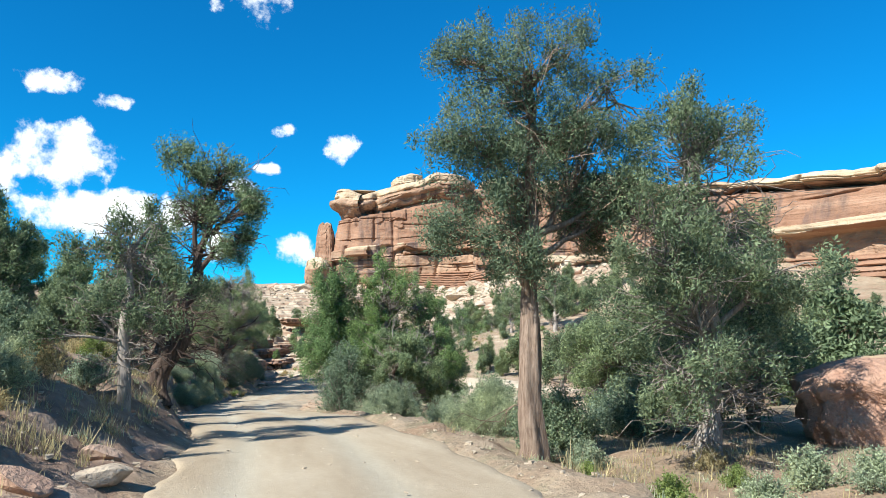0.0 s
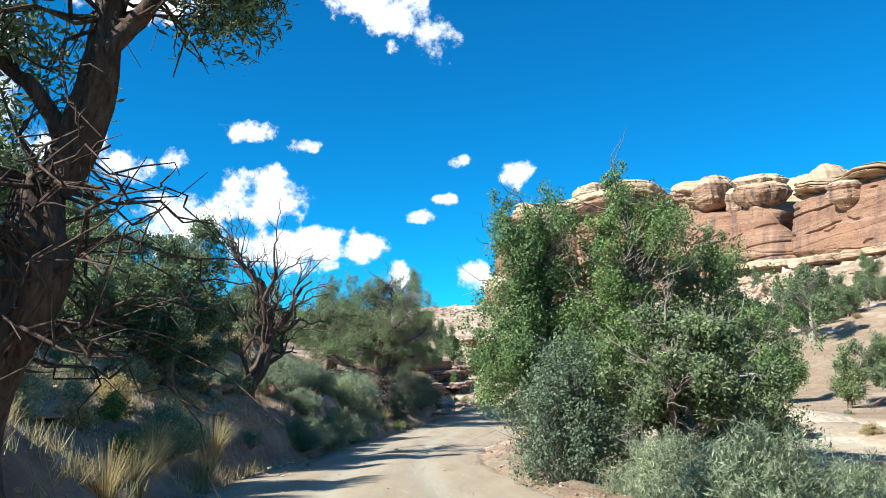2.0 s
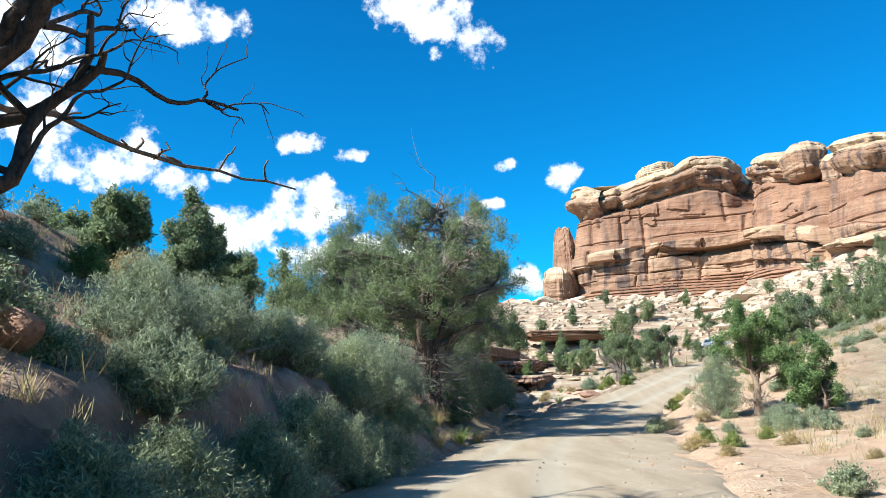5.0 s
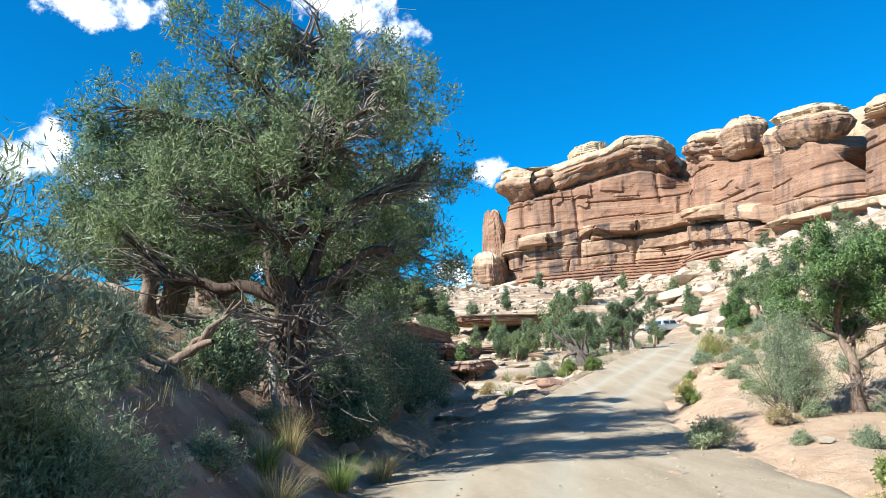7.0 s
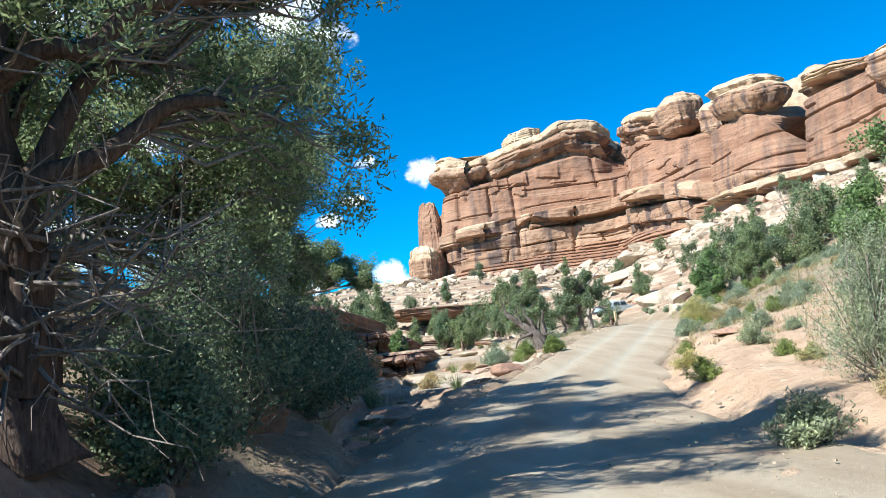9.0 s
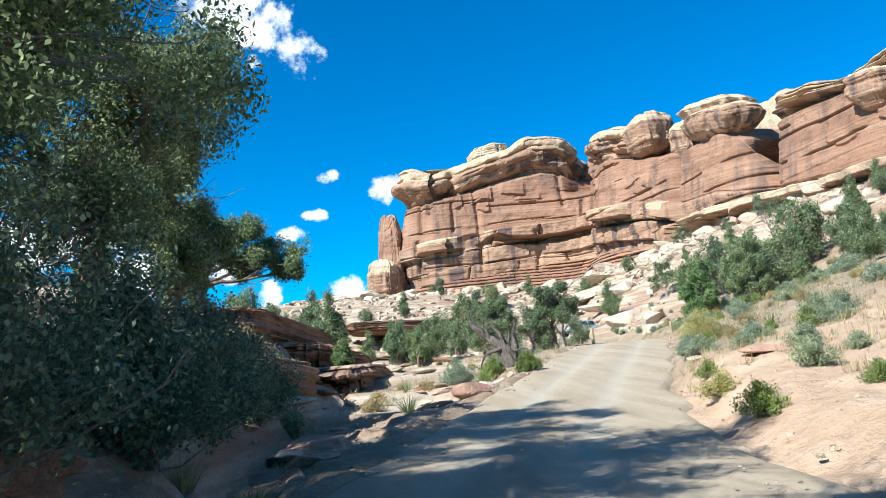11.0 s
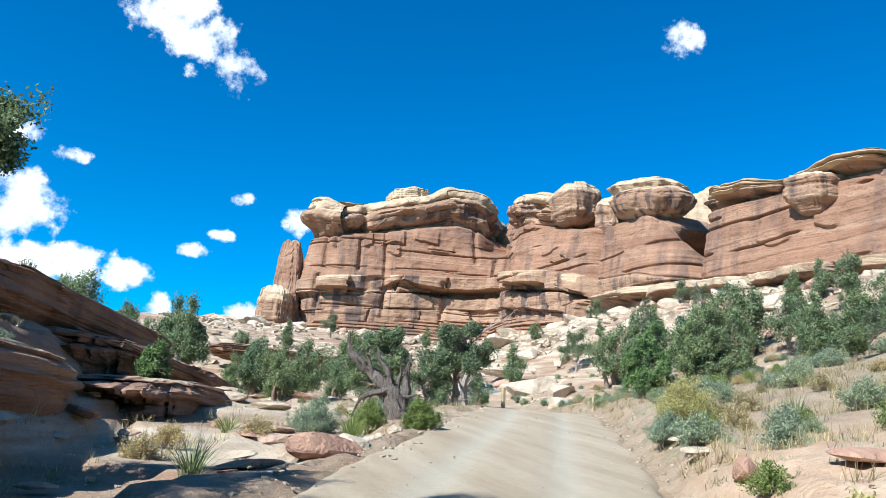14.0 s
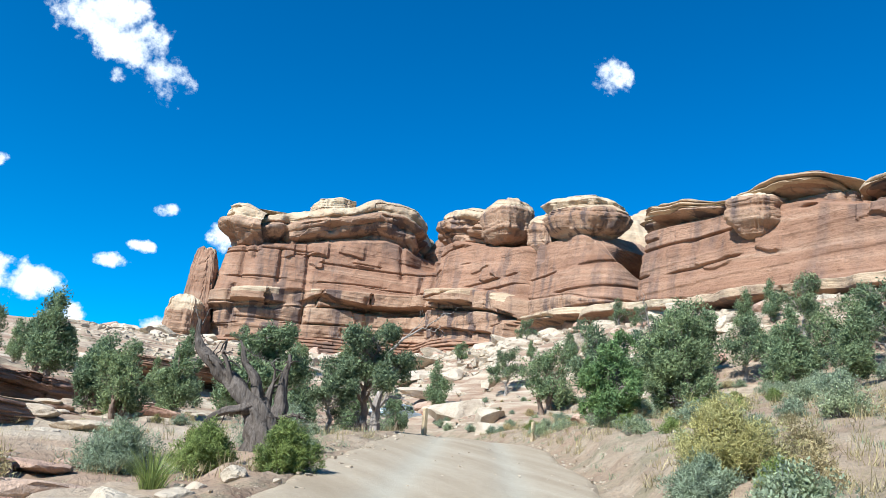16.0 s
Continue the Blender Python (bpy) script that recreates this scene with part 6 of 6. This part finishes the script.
    # yuccas and bunch grass that stand out
    for x, y, n, h, w, seed, mat, lab, name in (
        (6.5, 40.6, 90, 0.62, 1.1, 101, YUCCA_LEAF, "spiky green yucca clump among wash slabs", "yucca"), (7.4, 46.5, 70, 0.5, 0.9, 102, YUCCA_LEAF, "small yucca beside the wash", "yucca"), (17.6, 41.6, 60, 0.5, 0.9, 103, YUCCA_LEAF, "spiky yucca on the sandy slope", "yucca"),
        (-2.2, -6.2, 260, 1.0, 1.3, 104, STRAW, "tall dry bunch grass on the road bank", "bunch_grass"), (-1.9, -8.0, 220, 0.85, 1.2, 105, STRAW, "yellowed bunch grass on the road bank", "bunch_grass"), (-2.6, -15.5, 200, 0.8, 1.1, 106, STRAW, "dry bunch grass below the leaning juniper", "bunch_grass"),
        (0.3, 18.6, 260, 0.6, 1.4, 121, STRAW, "dry grass at the foot of the bank", "bunch_grass"), (0.9, 20.4, 260, 0.55, 1.4, 122, GREEN_BRUSH, "green grass in the big juniper's shade", "bunch_grass"), (1.5, 22.0, 240, 0.5, 1.3, 123, STRAW, "dry grass beside the shaded road", "bunch_grass"), (0.0, 19.6, 240, 0.6, 1.3, 124, GREEN_BRUSH, "green grass on the shaded bank", "bunch_grass"), (-2.0, -10.4, 240, 0.8, 1.3, 125, STRAW, "yellowed bunch grass on the road bank", "bunch_grass"), (-1.7, -12.0, 220, 0.7, 1.2, 126, STRAW, "yellowed bunch grass on the road bank", "bunch_grass"),
        (3.1, 31.5, 200, 0.45, 1.1, 131, GREEN_BRUSH, "green grass among stones by the wash", "bunch_grass"), (2.4, 30.2, 180, 0.5, 1.2, 132, STRAW, "dry grass among stones by the wash", "bunch_grass"), (3.4, 34.2, 160, 0.4, 1.0, 133, STRAW, "dry grass at the edge of the wash", "bunch_grass"), (-1.6, 17.2, 220, 0.8, 1.4, 107, STRAW, "dry grass on the eroded bank", "bunch_grass"), (0.2, 20.6, 200, 0.8, 1.1, 108, STRAW, "dry brush grass beside the big juniper", "bunch_grass"), (9.8, 45.6, 240, 0.55, 1.2, 109, GREEN_BRUSH, "fresh green grass below the snag", "bunch_grass"), (-1.4, -13.6, 180, 0.7, 1.0, 110, STRAW, "straw-coloured grass at the bank's top", "bunch_grass"),
    ):
        b = blades(name, n, h, w, seed, mat, 0.85 if name == "yucca" else 0.5, 0.02 if name == "yucca" else 0.006)
        tagged(stand(b, x, y, 31 * seed, 1.0, 0.03), lab, "plant")


def scatter_grass(name, mat, label, seed, clumps, per, tall, wide):
    """Sparse low growth over banks and slopes, too fine to count."""
    rng = np.random.default_rng(seed)
    y = rng.uniform(-38, 78, clumps)
    left = rng.random(clumps) < np.where(y < 24, 0.55, 0.3)
    d = np.where(left, -(2.7 + np.abs(rng.normal(0, 4.5, clumps))), 2.9 + np.abs(rng.normal(0, 8.0, clumps)))
    x = np.interp(y, ROAD_Y, ROAD_X) + d
    keep = (fbm(x * 0.35, y * 0.35, 90.0 + seed, 3) > 0.42) & ~((y > 22) & (y < 46) & (d < 0) & (d > -6.5)) & ~((y > 0) & (y < 36) & (d > 0) & (d < right_edge(y) + 2.2))
    x, y = x[keep], y[keep]
    z = ground_height(x, y) - 0.02
    n = len(x) * per
    h = np.repeat(rng.uniform(0.35, 1.0, len(x)) * tall, per)
    fx, fy = np.repeat(x, per) + rng.normal(0, wide, n), np.repeat(y, per) + rng.normal(0, wide, n)
    fz = np.repeat(z, per)
    a, t = rng.uniform(0, 6.28, n), rng.uniform(0.1, 0.9, n)
    tip = np.stack([fx + np.cos(a) * t * h, fy + np.sin(a) * t * h, fz + h * rng.uniform(0.5, 1.1, n)], 1)
    foot = np.stack([fx, fy, fz], 1)
    side = np.stack([-np.sin(a), np.cos(a), 0 * a], 1) * 0.006
    v = np.stack([foot - side, foot + side, tip + side * 0.25, tip - side * 0.25], 1).reshape(-1, 3)
    me = mesh_from(name, v, np.arange(4 * n).reshape(-1, 4), [mat], smooth=False)
    tagged(new(name, me), label, "grass", kind="stuff")


plant_shrubs()
scatter_grass("dry_grass", STRAW, "sparse dry straw-coloured grass on banks and slopes", 17, 9000, 14, 0.34, 0.06)
scatter_grass("low_forbs", SAGE, "scattered low grey-green herbs on sandy ground", 18, 4200, 16, 0.16, 0.08)
scatter_grass("twig_litter", TWIG, "fallen grey twigs and dry litter on the ground", 19, 6000, 9, 0.10, 0.14)

# ---------------------------------------------------------------- loose rock
def boulder_mesh(name, seed, mat, level=3, flat=0.7, cuts=11):
    """An angular block: a ball cut by chance planes, then worn."""
    rng = np.random.default_rng(seed)
    bm = bmesh.new()
    bmesh.ops.create_icosphere(bm, subdivisions=level, radius=1.0)
    ways = rng.normal(0, 1, (cuts, 3))
    ways /= np.linalg.norm(ways, axis=1)[:, None]
    reach = rng.uniform(0.5, 0.82, cuts)
    for v in bm.verts:
        p = np.array(v.co)
        for w, r in zip(ways, reach):
            over = p @ w - r
            if over > 0:
                p = p - w * over * 0.93
        p = p * (1 + 0.05 * noise.noise(Vector(p * 2.3) + Vector((seed, 0, 0))) + 0.025 * noise.noise(Vector(p * 6) + Vector((0, seed, 0))))
        v.co = (p[0], p[1] * 0.85, p[2] * flat)
    me = bpy.data.meshes.new(name)
    bm.to_mesh(me)
    bm.free()
    me.materials.append(mat)
    return me


def lay(ob, x, y, size, rng, stretch=1.0, sink=0.35, tilt=10):
    ob.matrix_basis = pose(x, y, float(ground_height(x, y)) + size * 0.6 * (0.5 - sink), rng.uniform(-tilt, tilt), rng.uniform(-tilt, tilt), rng.uniform(0, 360)) @ Matrix.Diagonal((size * stretch, size, size, 1))
    return ob


def scatter_rocks():
    rng = random.Random(21)
    pale = [boulder_mesh("boulder", 200 + k, PALE_BOULDER, 3, 0.62) for k in range(5)]
    red = [boulder_mesh("boulder", 210 + k, RED_BOULDER, 3, 0.6) for k in range(5)]
    slab = [boulder_mesh("slab", 220 + k, RED_BOULDER if k % 2 else PALE_BOULDER, 3, 0.26, 9) for k in range(4)]
    # blocks fallen from the cliff
    done = 0
    while done < 285:
        x, y = rng.uniform(8, 66), rng.uniform(62, 188)
        far = float(wall_distance(np.array(x), np.array(y)))
        if far < 3 or far > 52 or abs(float(lateral(x, y))) < 4.5 and y < 100:
            continue
        if rng.random() > math.exp(-far / 34):
            continue
        big = rng.random() ** 3
        size = 0.35 + 1.9 * big
        is_pale = rng.random() < 0.8
        ob = lay(new("boulder", rng.choice(pale if is_pale else red)), x, y, size, rng, rng.uniform(1, 1.7), 0.3, 16)
        tagged(ob, "pale angular sandstone boulder on the talus slope" if is_pale else "red sandstone boulder on the talus slope", "boulder", "boulders on the talus")
        done += 1
    for x, y, s, st in ((44, 118, 2.6, 1.6), (50, 128, 3.0, 1.4), (40, 103, 2.2, 1.9), (54, 112, 2.4, 1.5), (36, 132, 2.2, 1.5), (47, 140, 2.6, 1.5), (45, 98, 1.8, 1.8), (33, 140, 1.9, 1.6)):
        tagged(lay(new("boulder", rng.choice(slab[0::2])), x, y, s * 1.25, rng, st, 0.3, 12), "large pale block of fallen caprock on the talus", "boulder", "boulders on the talus")
    # slabs in the dry wash and on the ledges beside it
    for k in range(70):
        y = rng.uniform(26, 70)
        x = float(np.interp(y, WASH_Y, WASH_X)) + rng.uniform(-4.5, 1.6)
        if float(lateral(x, y)) > -3.0:
            x = float(np.interp(y, ROAD_Y, ROAD_X)) - rng.uniform(3.6, 5.5)
        s = 0.22 + 0.7 * rng.random() ** 2
        tagged(lay(new("stone_slab", rng.choice(slab)), x, y, s, rng, rng.uniform(1, 1.8), 0.3, 8), "flat sandstone slab in the dry wash", "rock", "slabs in the wash")
    # slabs strewn where the wash meets the road
    for k in range(34):
        x, y = rng.uniform(1.2, 4.4), rng.uniform(27, 38)
        if float(lateral(x, y)) < -2.7:
            s = 0.12 + 0.45 * rng.random() ** 2
            tagged(lay(new("stone_slab", rng.choice(slab + red)), x, y, s, rng, rng.uniform(1, 1.9), 0.3, 10), "flat sandstone slab in the dry wash", "rock", "slabs in the wash")
    # stones along the road
    for x, y, s, st, kind in ((8.5, 41.8, 0.42, 1.7, red), (9.3, 43.4, 0.34, 1.2, pale), (9.9, 44.3, 0.22, 1.2, pale), (10.2, 44.9, 0.2, 1.3, pale), (10.7, 45.6, 0.2, 1.0, pale), (7.3, 41.2, 0.35, 1.6, slab), (14.6, 40.4, 0.3, 1.9, slab), (13.4, 38.2, 0.3, 1.5, red), (15.6, 42.3, 0.25, 1.7, slab), (13.9, 36.6, 0.35, 1.6, slab), (9.4, 22.6, 0.22, 1.4, slab), (10.2, 25.4, 0.3, 1.6, slab), (-1.1, -26.2, 0.32, 1.5, pale), (-1.3, -24.9, 0.28, 1.2, red), (-0.9, -23.0, 0.26, 1.2, red), (-1.6, -27.6, 0.3, 1.3, red), (0.4, 24.8, 0.3, 1.2, red), (0.9, 23.6, 0.22, 1.2, red)):
        ob = lay(new("roadside_rock", rng.choice(kind)), x, y, s, rng, st, 0.3, 8)
        tagged(ob, "sandstone rock at the edge of the dirt road", "rock", "rocks along the road")
    # broken ledge rock on the hillside
    for k in range(60):
        x, y = rng.uniform(-9, -2.2), rng.uniform(-30, 21)
        s = 0.12 + 0.42 * rng.random() ** 2
        tagged(lay(new("stone_slab", rng.choice(slab[1::2] + red)), x, y, s, rng, rng.uniform(1, 1.9), 0.3, 12), "broken red sandstone slab on the hillside", "rock", "slabs on the hillside")
    # red sandstone shelf right of the road
    for x, y, s, st in ((9.6, 2.4, 1.6, 2.2), (12.4, 4.2, 1.8, 2.0), (8.6, -1.2, 1.1, 1.8), (15.0, 7.5, 2.2, 2.0), (11.0, -4.2, 1.2, 1.8), (11.5, -17.5, 1.7, 1.6), (12.6, -13.5, 1.3, 1.6)):
        tagged(lay(new("stone_slab", rng.choice(slab)), x, y, s, rng, st, 0.42, 4), "broad flat shelf of red sandstone beside the wash", "rock", "slabs in the wash")


def scatter_rubble():
    """Broken blocks that cover the talus, past counting."""
    rng = np.random.default_rng(35)
    n = 9000
    x, y = rng.uniform(4, 66, n), rng.uniform(72, 190, n)
    far = wall_distance(x, y)
    keep = (far > 2) & (far < 58) & (rng.random(n) < np.exp(-far / 40)) & (np.abs(lateral(x, y)) > 4.0) & (fbm(x * 0.12, y * 0.12, 99.0, 3) > 0.4)
    x, y = x[keep], y[keep]
    n = len(x)
    me = mesh_from("rubble", *chips(rng, x, y, ground_height(x, y), 0.18 + 0.75 * rng.random(n) ** 2.5, np.array([1.3, 1.0, 0.55])), [PALE_BOULDER], smooth=False)
    tagged(new("rubble", me), "pale broken sandstone blocks covering the talus slope", "rubble", kind="stuff")


def chips(rng, x, y, z, s, form):
    """Corners and faces of many small broken blocks."""
    n = len(x)
    corner = np.array([(-1, -1, -1), (1, -1, -1), (1, 1, -1), (-1, 1, -1), (-1, -1, 1), (1, -1, 1), (1, 1, 1), (-1, 1, 1)], float)
    quads = np.array([(0, 3, 2, 1), (4, 5, 6, 7), (0, 1, 5, 4), (1, 2, 6, 5), (2, 3, 7, 6), (3, 0, 4, 7)])
    shape = corner[None] * rng.uniform(0.35, 1.0, (n, 8, 3)) * s[:, None, None] * form
    a = rng.uniform(0, 6.28, n)[:, None]
    px = shape[..., 0] * np.cos(a) - shape[..., 1] * np.sin(a) + x[:, None]
    py = shape[..., 0] * np.sin(a) + shape[..., 1] * np.cos(a) + y[:, None]
    pz = shape[..., 2] + z[:, None] - 0.05 * s[:, None]
    return np.stack([px, py, pz], -1).reshape(-1, 3), (quads[None] + 8 * np.arange(n)[:, None, None]).reshape(-1, 4)


def scatter_gravel():
    """Pebbles and chips along road edges, banks and wash, past counting."""
    rng = np.random.default_rng(33)
    n = 18000
    y = rng.uniform(-38, 75, n)
    side = np.where(rng.random(n) < 0.5, -1, 1)
    d = side * (2.0 + np.abs(rng.normal(0, 1.6, n)) + np.where(rng.random(n) < 0.45, rng.uniform(0, 7, n), 0))
    d = np.where(rng.random(n) < 0.12, rng.uniform(-2, 2, n), d)
    x = np.interp(y, ROAD_Y, ROAD_X) + d
    z = ground_height(x, y)
    s = 0.008 + 0.055 * rng.random(n) ** 6
    s = np.where((d > -2.0) & (d < right_edge(y)), s * 0.45, s)
    me = mesh_from("gravel", *chips(rng, x, y, z, s, np.array([1.2, 1.0, 0.6])), [PALE_BOULDER], smooth=False)
    tagged(new("gravel", me), "loose sandstone chips and pebbles along the road", "gravel", kind="stuff")


scatter_rocks()
scatter_rubble()
scatter_gravel()

# ---------------------------------------------------------------- wood, posts and the parked car
def ripple_log(name, path, radius, mat, seed, stubs=0):
    """A weathered log along a crooked way, with broken branch stubs as parts."""
    rng = np.random.default_rng(seed)
    root = new(name)
    v, f = [], []
    path = np.asarray(path, float)
    way = np.concatenate([wander(rng, a, b, 5, 0.25)[: 4 if i < len(path) - 2 else 5] for i, (a, b) in enumerate(zip(path, path[1:]))])
    k = np.linspace(0, 1, len(way))
    tube(v, f, way, radius * (1 - 0.72 * k) * (1 + 0.12 * np.sin(k * 23)), 8)
    part("stem", mesh_from("stem", v, f, [mat]), root)
    for _ in range(stubs):
        p = way[int(rng.integers(2, len(way) - 1))]
        w = rng.normal(0, 1, 3)
        w[2] = abs(w[2])
        w /= np.linalg.norm(w)
        v, f = [], []
        tube(v, f, wander(rng, p, p + w * radius * rng.uniform(4, 9), 5, 0.4), np.linspace(radius * 0.4, 0.01, 5), 6)
        part("branch_stub", mesh_from("branch_stub", v, f, [mat]), root)
    return root


def rounded_box(name, size, mat, bevel=0.05, taper=(1, 1), parent=None, at=(0, 0, 0)):
    bm = bmesh.new()
    bmesh.ops.create_cube(bm, size=1)
    for vt in bm.verts:
        top = vt.co.z > 0
        vt.co = Vector((vt.co.x * size[0] * (taper[0] if top else 1), vt.co.y * size[1] * (taper[1] if top else 1), vt.co.z * size[2]))
    bmesh.ops.bevel(bm, geom=bm.edges[:], offset=bevel, segments=3, affect="EDGES", profile=0.6)
    me = bpy.data.meshes.new(name)
    bm.to_mesh(me)
    bm.free()
    me.polygons.foreach_set("use_smooth", np.ones(len(me.polygons), bool))
    me.materials.append(mat)
    ob = new(name, me)
    ob.parent = parent
    ob.location = at
    return ob


def drum(name, radius, depth, mat, parent, at, sides=28, bevel=0.02):
    bm = bmesh.new()
    bmesh.ops.create_cone(bm, cap_ends=True, segments=sides, radius1=radius, radius2=radius, depth=depth, matrix=Matrix.Rotation(radians(90), 4, "X"))
    bmesh.ops.bevel(bm, geom=[e for e in bm.edges if len(e.link_faces) == 2 and e.calc_face_angle(0) > 1], offset=bevel, segments=2, affect="EDGES")
    me = bpy.data.meshes.new(name)
    bm.to_mesh(me)
    bm.free()
    me.materials.append(mat)
    ob = new(name, me)
    ob.parent = parent
    ob.location = at
    return ob


def parked_car(x, y, turn):
    paint, glass, black = plain_material("silver_blue_paint", (0.50, 0.58, 0.64), 0.25, 0.4), plain_material("tinted_glass", (0.03, 0.04, 0.05), 0.08, 0.0, 0.6), plain_material("black_rubber", (0.025, 0.025, 0.027), 0.8)
    alloy, lamp = plain_material("alloy_rim", (0.55, 0.56, 0.58), 0.35, 0.9), plain_material("clear_lamp", (0.75, 0.76, 0.78), 0.12)
    car = new("car")
    car.matrix_basis = pose(x, y, float(ground_height(x, y)) + 0.02, 0, 0, turn)
    body = rounded_box("body", (4.5, 1.8, 0.62), paint, 0.12, (0.97, 0.93), car, (0, 0, 0.66))
    rounded_box("bumper", (0.25, 1.74, 0.24), black, 0.06, (1, 1), car, (2.2, 0, 0.46))
    rounded_box("bumper", (0.25, 1.74, 0.24), black, 0.06, (1, 1), car, (-2.2, 0, 0.46))
    cabin = rounded_box("cabin", (2.5, 1.64, 0.60), paint, 0.09, (0.70, 0.82), car, (-0.25, 0, 1.22))
    rounded_box("windscreen", (0.06, 1.34, 0.46), glass, 0.02, (1, 0.85), car, (0.86, 0, 1.2)).rotation_euler = (0, radians(-38), 0)
    rounded_box("rear_window", (0.06, 1.30, 0.44), glass, 0.02, (1, 0.85), car, (-1.36, 0, 1.2)).rotation_euler = (0, radians(38), 0)
    for side in (-1, 1):
        rounded_box("side_window", (0.86, 0.05, 0.36), glass, 0.02, (0.82, 1), car, (0.22, side * 0.775, 1.22)).rotation_euler = (radians(side * 14), 0, 0)
        rounded_box("side_window", (0.80, 0.05, 0.36), glass, 0.02, (0.82, 1), car, (-0.72, side * 0.775, 1.22)).rotation_euler = (radians(side * 14), 0, 0)
        rounded_box("door_handle", (0.16, 0.03, 0.035), paint, 0.01, (1, 1), car, (-0.1, side * 0.89, 0.86))
        rounded_box("mirror", (0.12, 0.18, 0.13), paint, 0.03, (1, 1), car, (0.75, side * 0.98, 1.03))
        rounded_box("headlight", (0.16, 0.36, 0.14), lamp, 0.03, (1, 1), car, (2.17, side * 0.66, 0.76))
        rounded_box("tail_light", (0.12, 0.28, 0.2), plain_material("red_lamp", (0.45, 0.03, 0.03), 0.2), 0.03, (1, 1), car, (-2.19, side * 0.70, 0.82))
        for wx in (-1.36, 1.38):
            tyre = drum("tyre", 0.34, 0.22, black, car, (wx, side * 0.80, 0.34), 32, 0.04)
            rim = drum("rim", 0.22, 0.03, alloy, tyre, (0, side * 0.108, 0), 20, 0.006)
    tagged(car, "silver-blue car parked on the gravel pull-out behind junipers", "car")


def marker_post(x, y, h):
    wood = bark_material("post_wood", (0.36, 0.27, 0.16), (0.58, 0.47, 0.31))
    post = new("marker_post")
    post.matrix_basis = pose(x, y, float(ground_height(x, y)) - 0.06, 1, -1.5, 12)
    rounded_box("shaft", (0.13, 0.13, h), wood, 0.012, (0.96, 0.96), post, (0, 0, h / 2))
    rounded_box("cap", (0.15, 0.15, 0.05), wood, 0.015, (0.6, 0.6), post, (0, 0, h + 0.02))
    return tagged(post, "weathered wooden marker post beside the dirt road", "post", "marker posts")


def place_things():
    parked_car(33.2, 95.5, 200)
    marker_post(18.9, 58.2, 0.85)
    marker_post(25.6, 62.5, 0.8)
    g = lambda x, y, h=0.0: (x, y, float(ground_height(x, y)) + h)  # noqa: E731
    log = ripple_log("fallen_log", [g(-3.6, 19.2, 0.9), g(-2.4, 19.8, 0.35), g(-1.4, 20.4, 0.1)], 0.11, GREY_WOOD, 301, 3)
    tagged(log, "bleached fallen juniper log lying on the eroded bank", "log")
    stump = ripple_log("broken_stump", [g(-1.5, 20.3, -0.1), g(-1.2, 20.2, 0.3), g(-0.75, 20.0, 0.75)], 0.14, BARK, 302, 2)
    tagged(stump, "broken brown stump leaning out of the bank", "stump")
    root = ripple_log("exposed_root", [g(-0.35, 22.3, 0.9), g(-0.05, 21.6, 0.25), g(0.0, 21.3, -0.1)], 0.08, GREY_WOOD, 303, 2)
    tagged(root, "pale exposed juniper root over the eroded bank", "root")
    snag = ripple_log("burnt_snag", [g(-5.2, 18.4, -0.1), g(-5.1, 18.4, 0.7), g(-5.2, 18.3, 1.5)], 0.07, DARK_BARK, 304, 1)
    tagged(snag, "thin dark dead stem standing on the hillside", "dead tree")
    bough = ripple_log("fallen_bough", [g(-5.4, 18.8, 0.1), g(-4.8, 18.5, 0.6), g(-4.2, 18.2, 1.0)], 0.09, DARK_BARK, 305, 3)
    tagged(bough, "dark broken bough leaning on the hillside", "log")
    dead = ripple_log("dead_branch", [g(-2.6, 9.0, 0.1), g(-2.1, 9.3, 0.5), g(-1.8, 9.6, 0.5)], 0.035, GREY_WOOD, 306, 2)
    tagged(dead, "pale dead branch caught in the sagebrush", "branch")
    limb = ripple_log("overhanging_branch", [g(-3.1, 1.3, 2.4), (-2.8, 3.0, 4.2), (-2.0, 4.3, 4.0), (-0.9, 5.2, 3.9)], 0.042, BARK, 307, 16)
    tagged(limb, "bare dead branch of the dead juniper reaching over the road", "branch")


place_things()
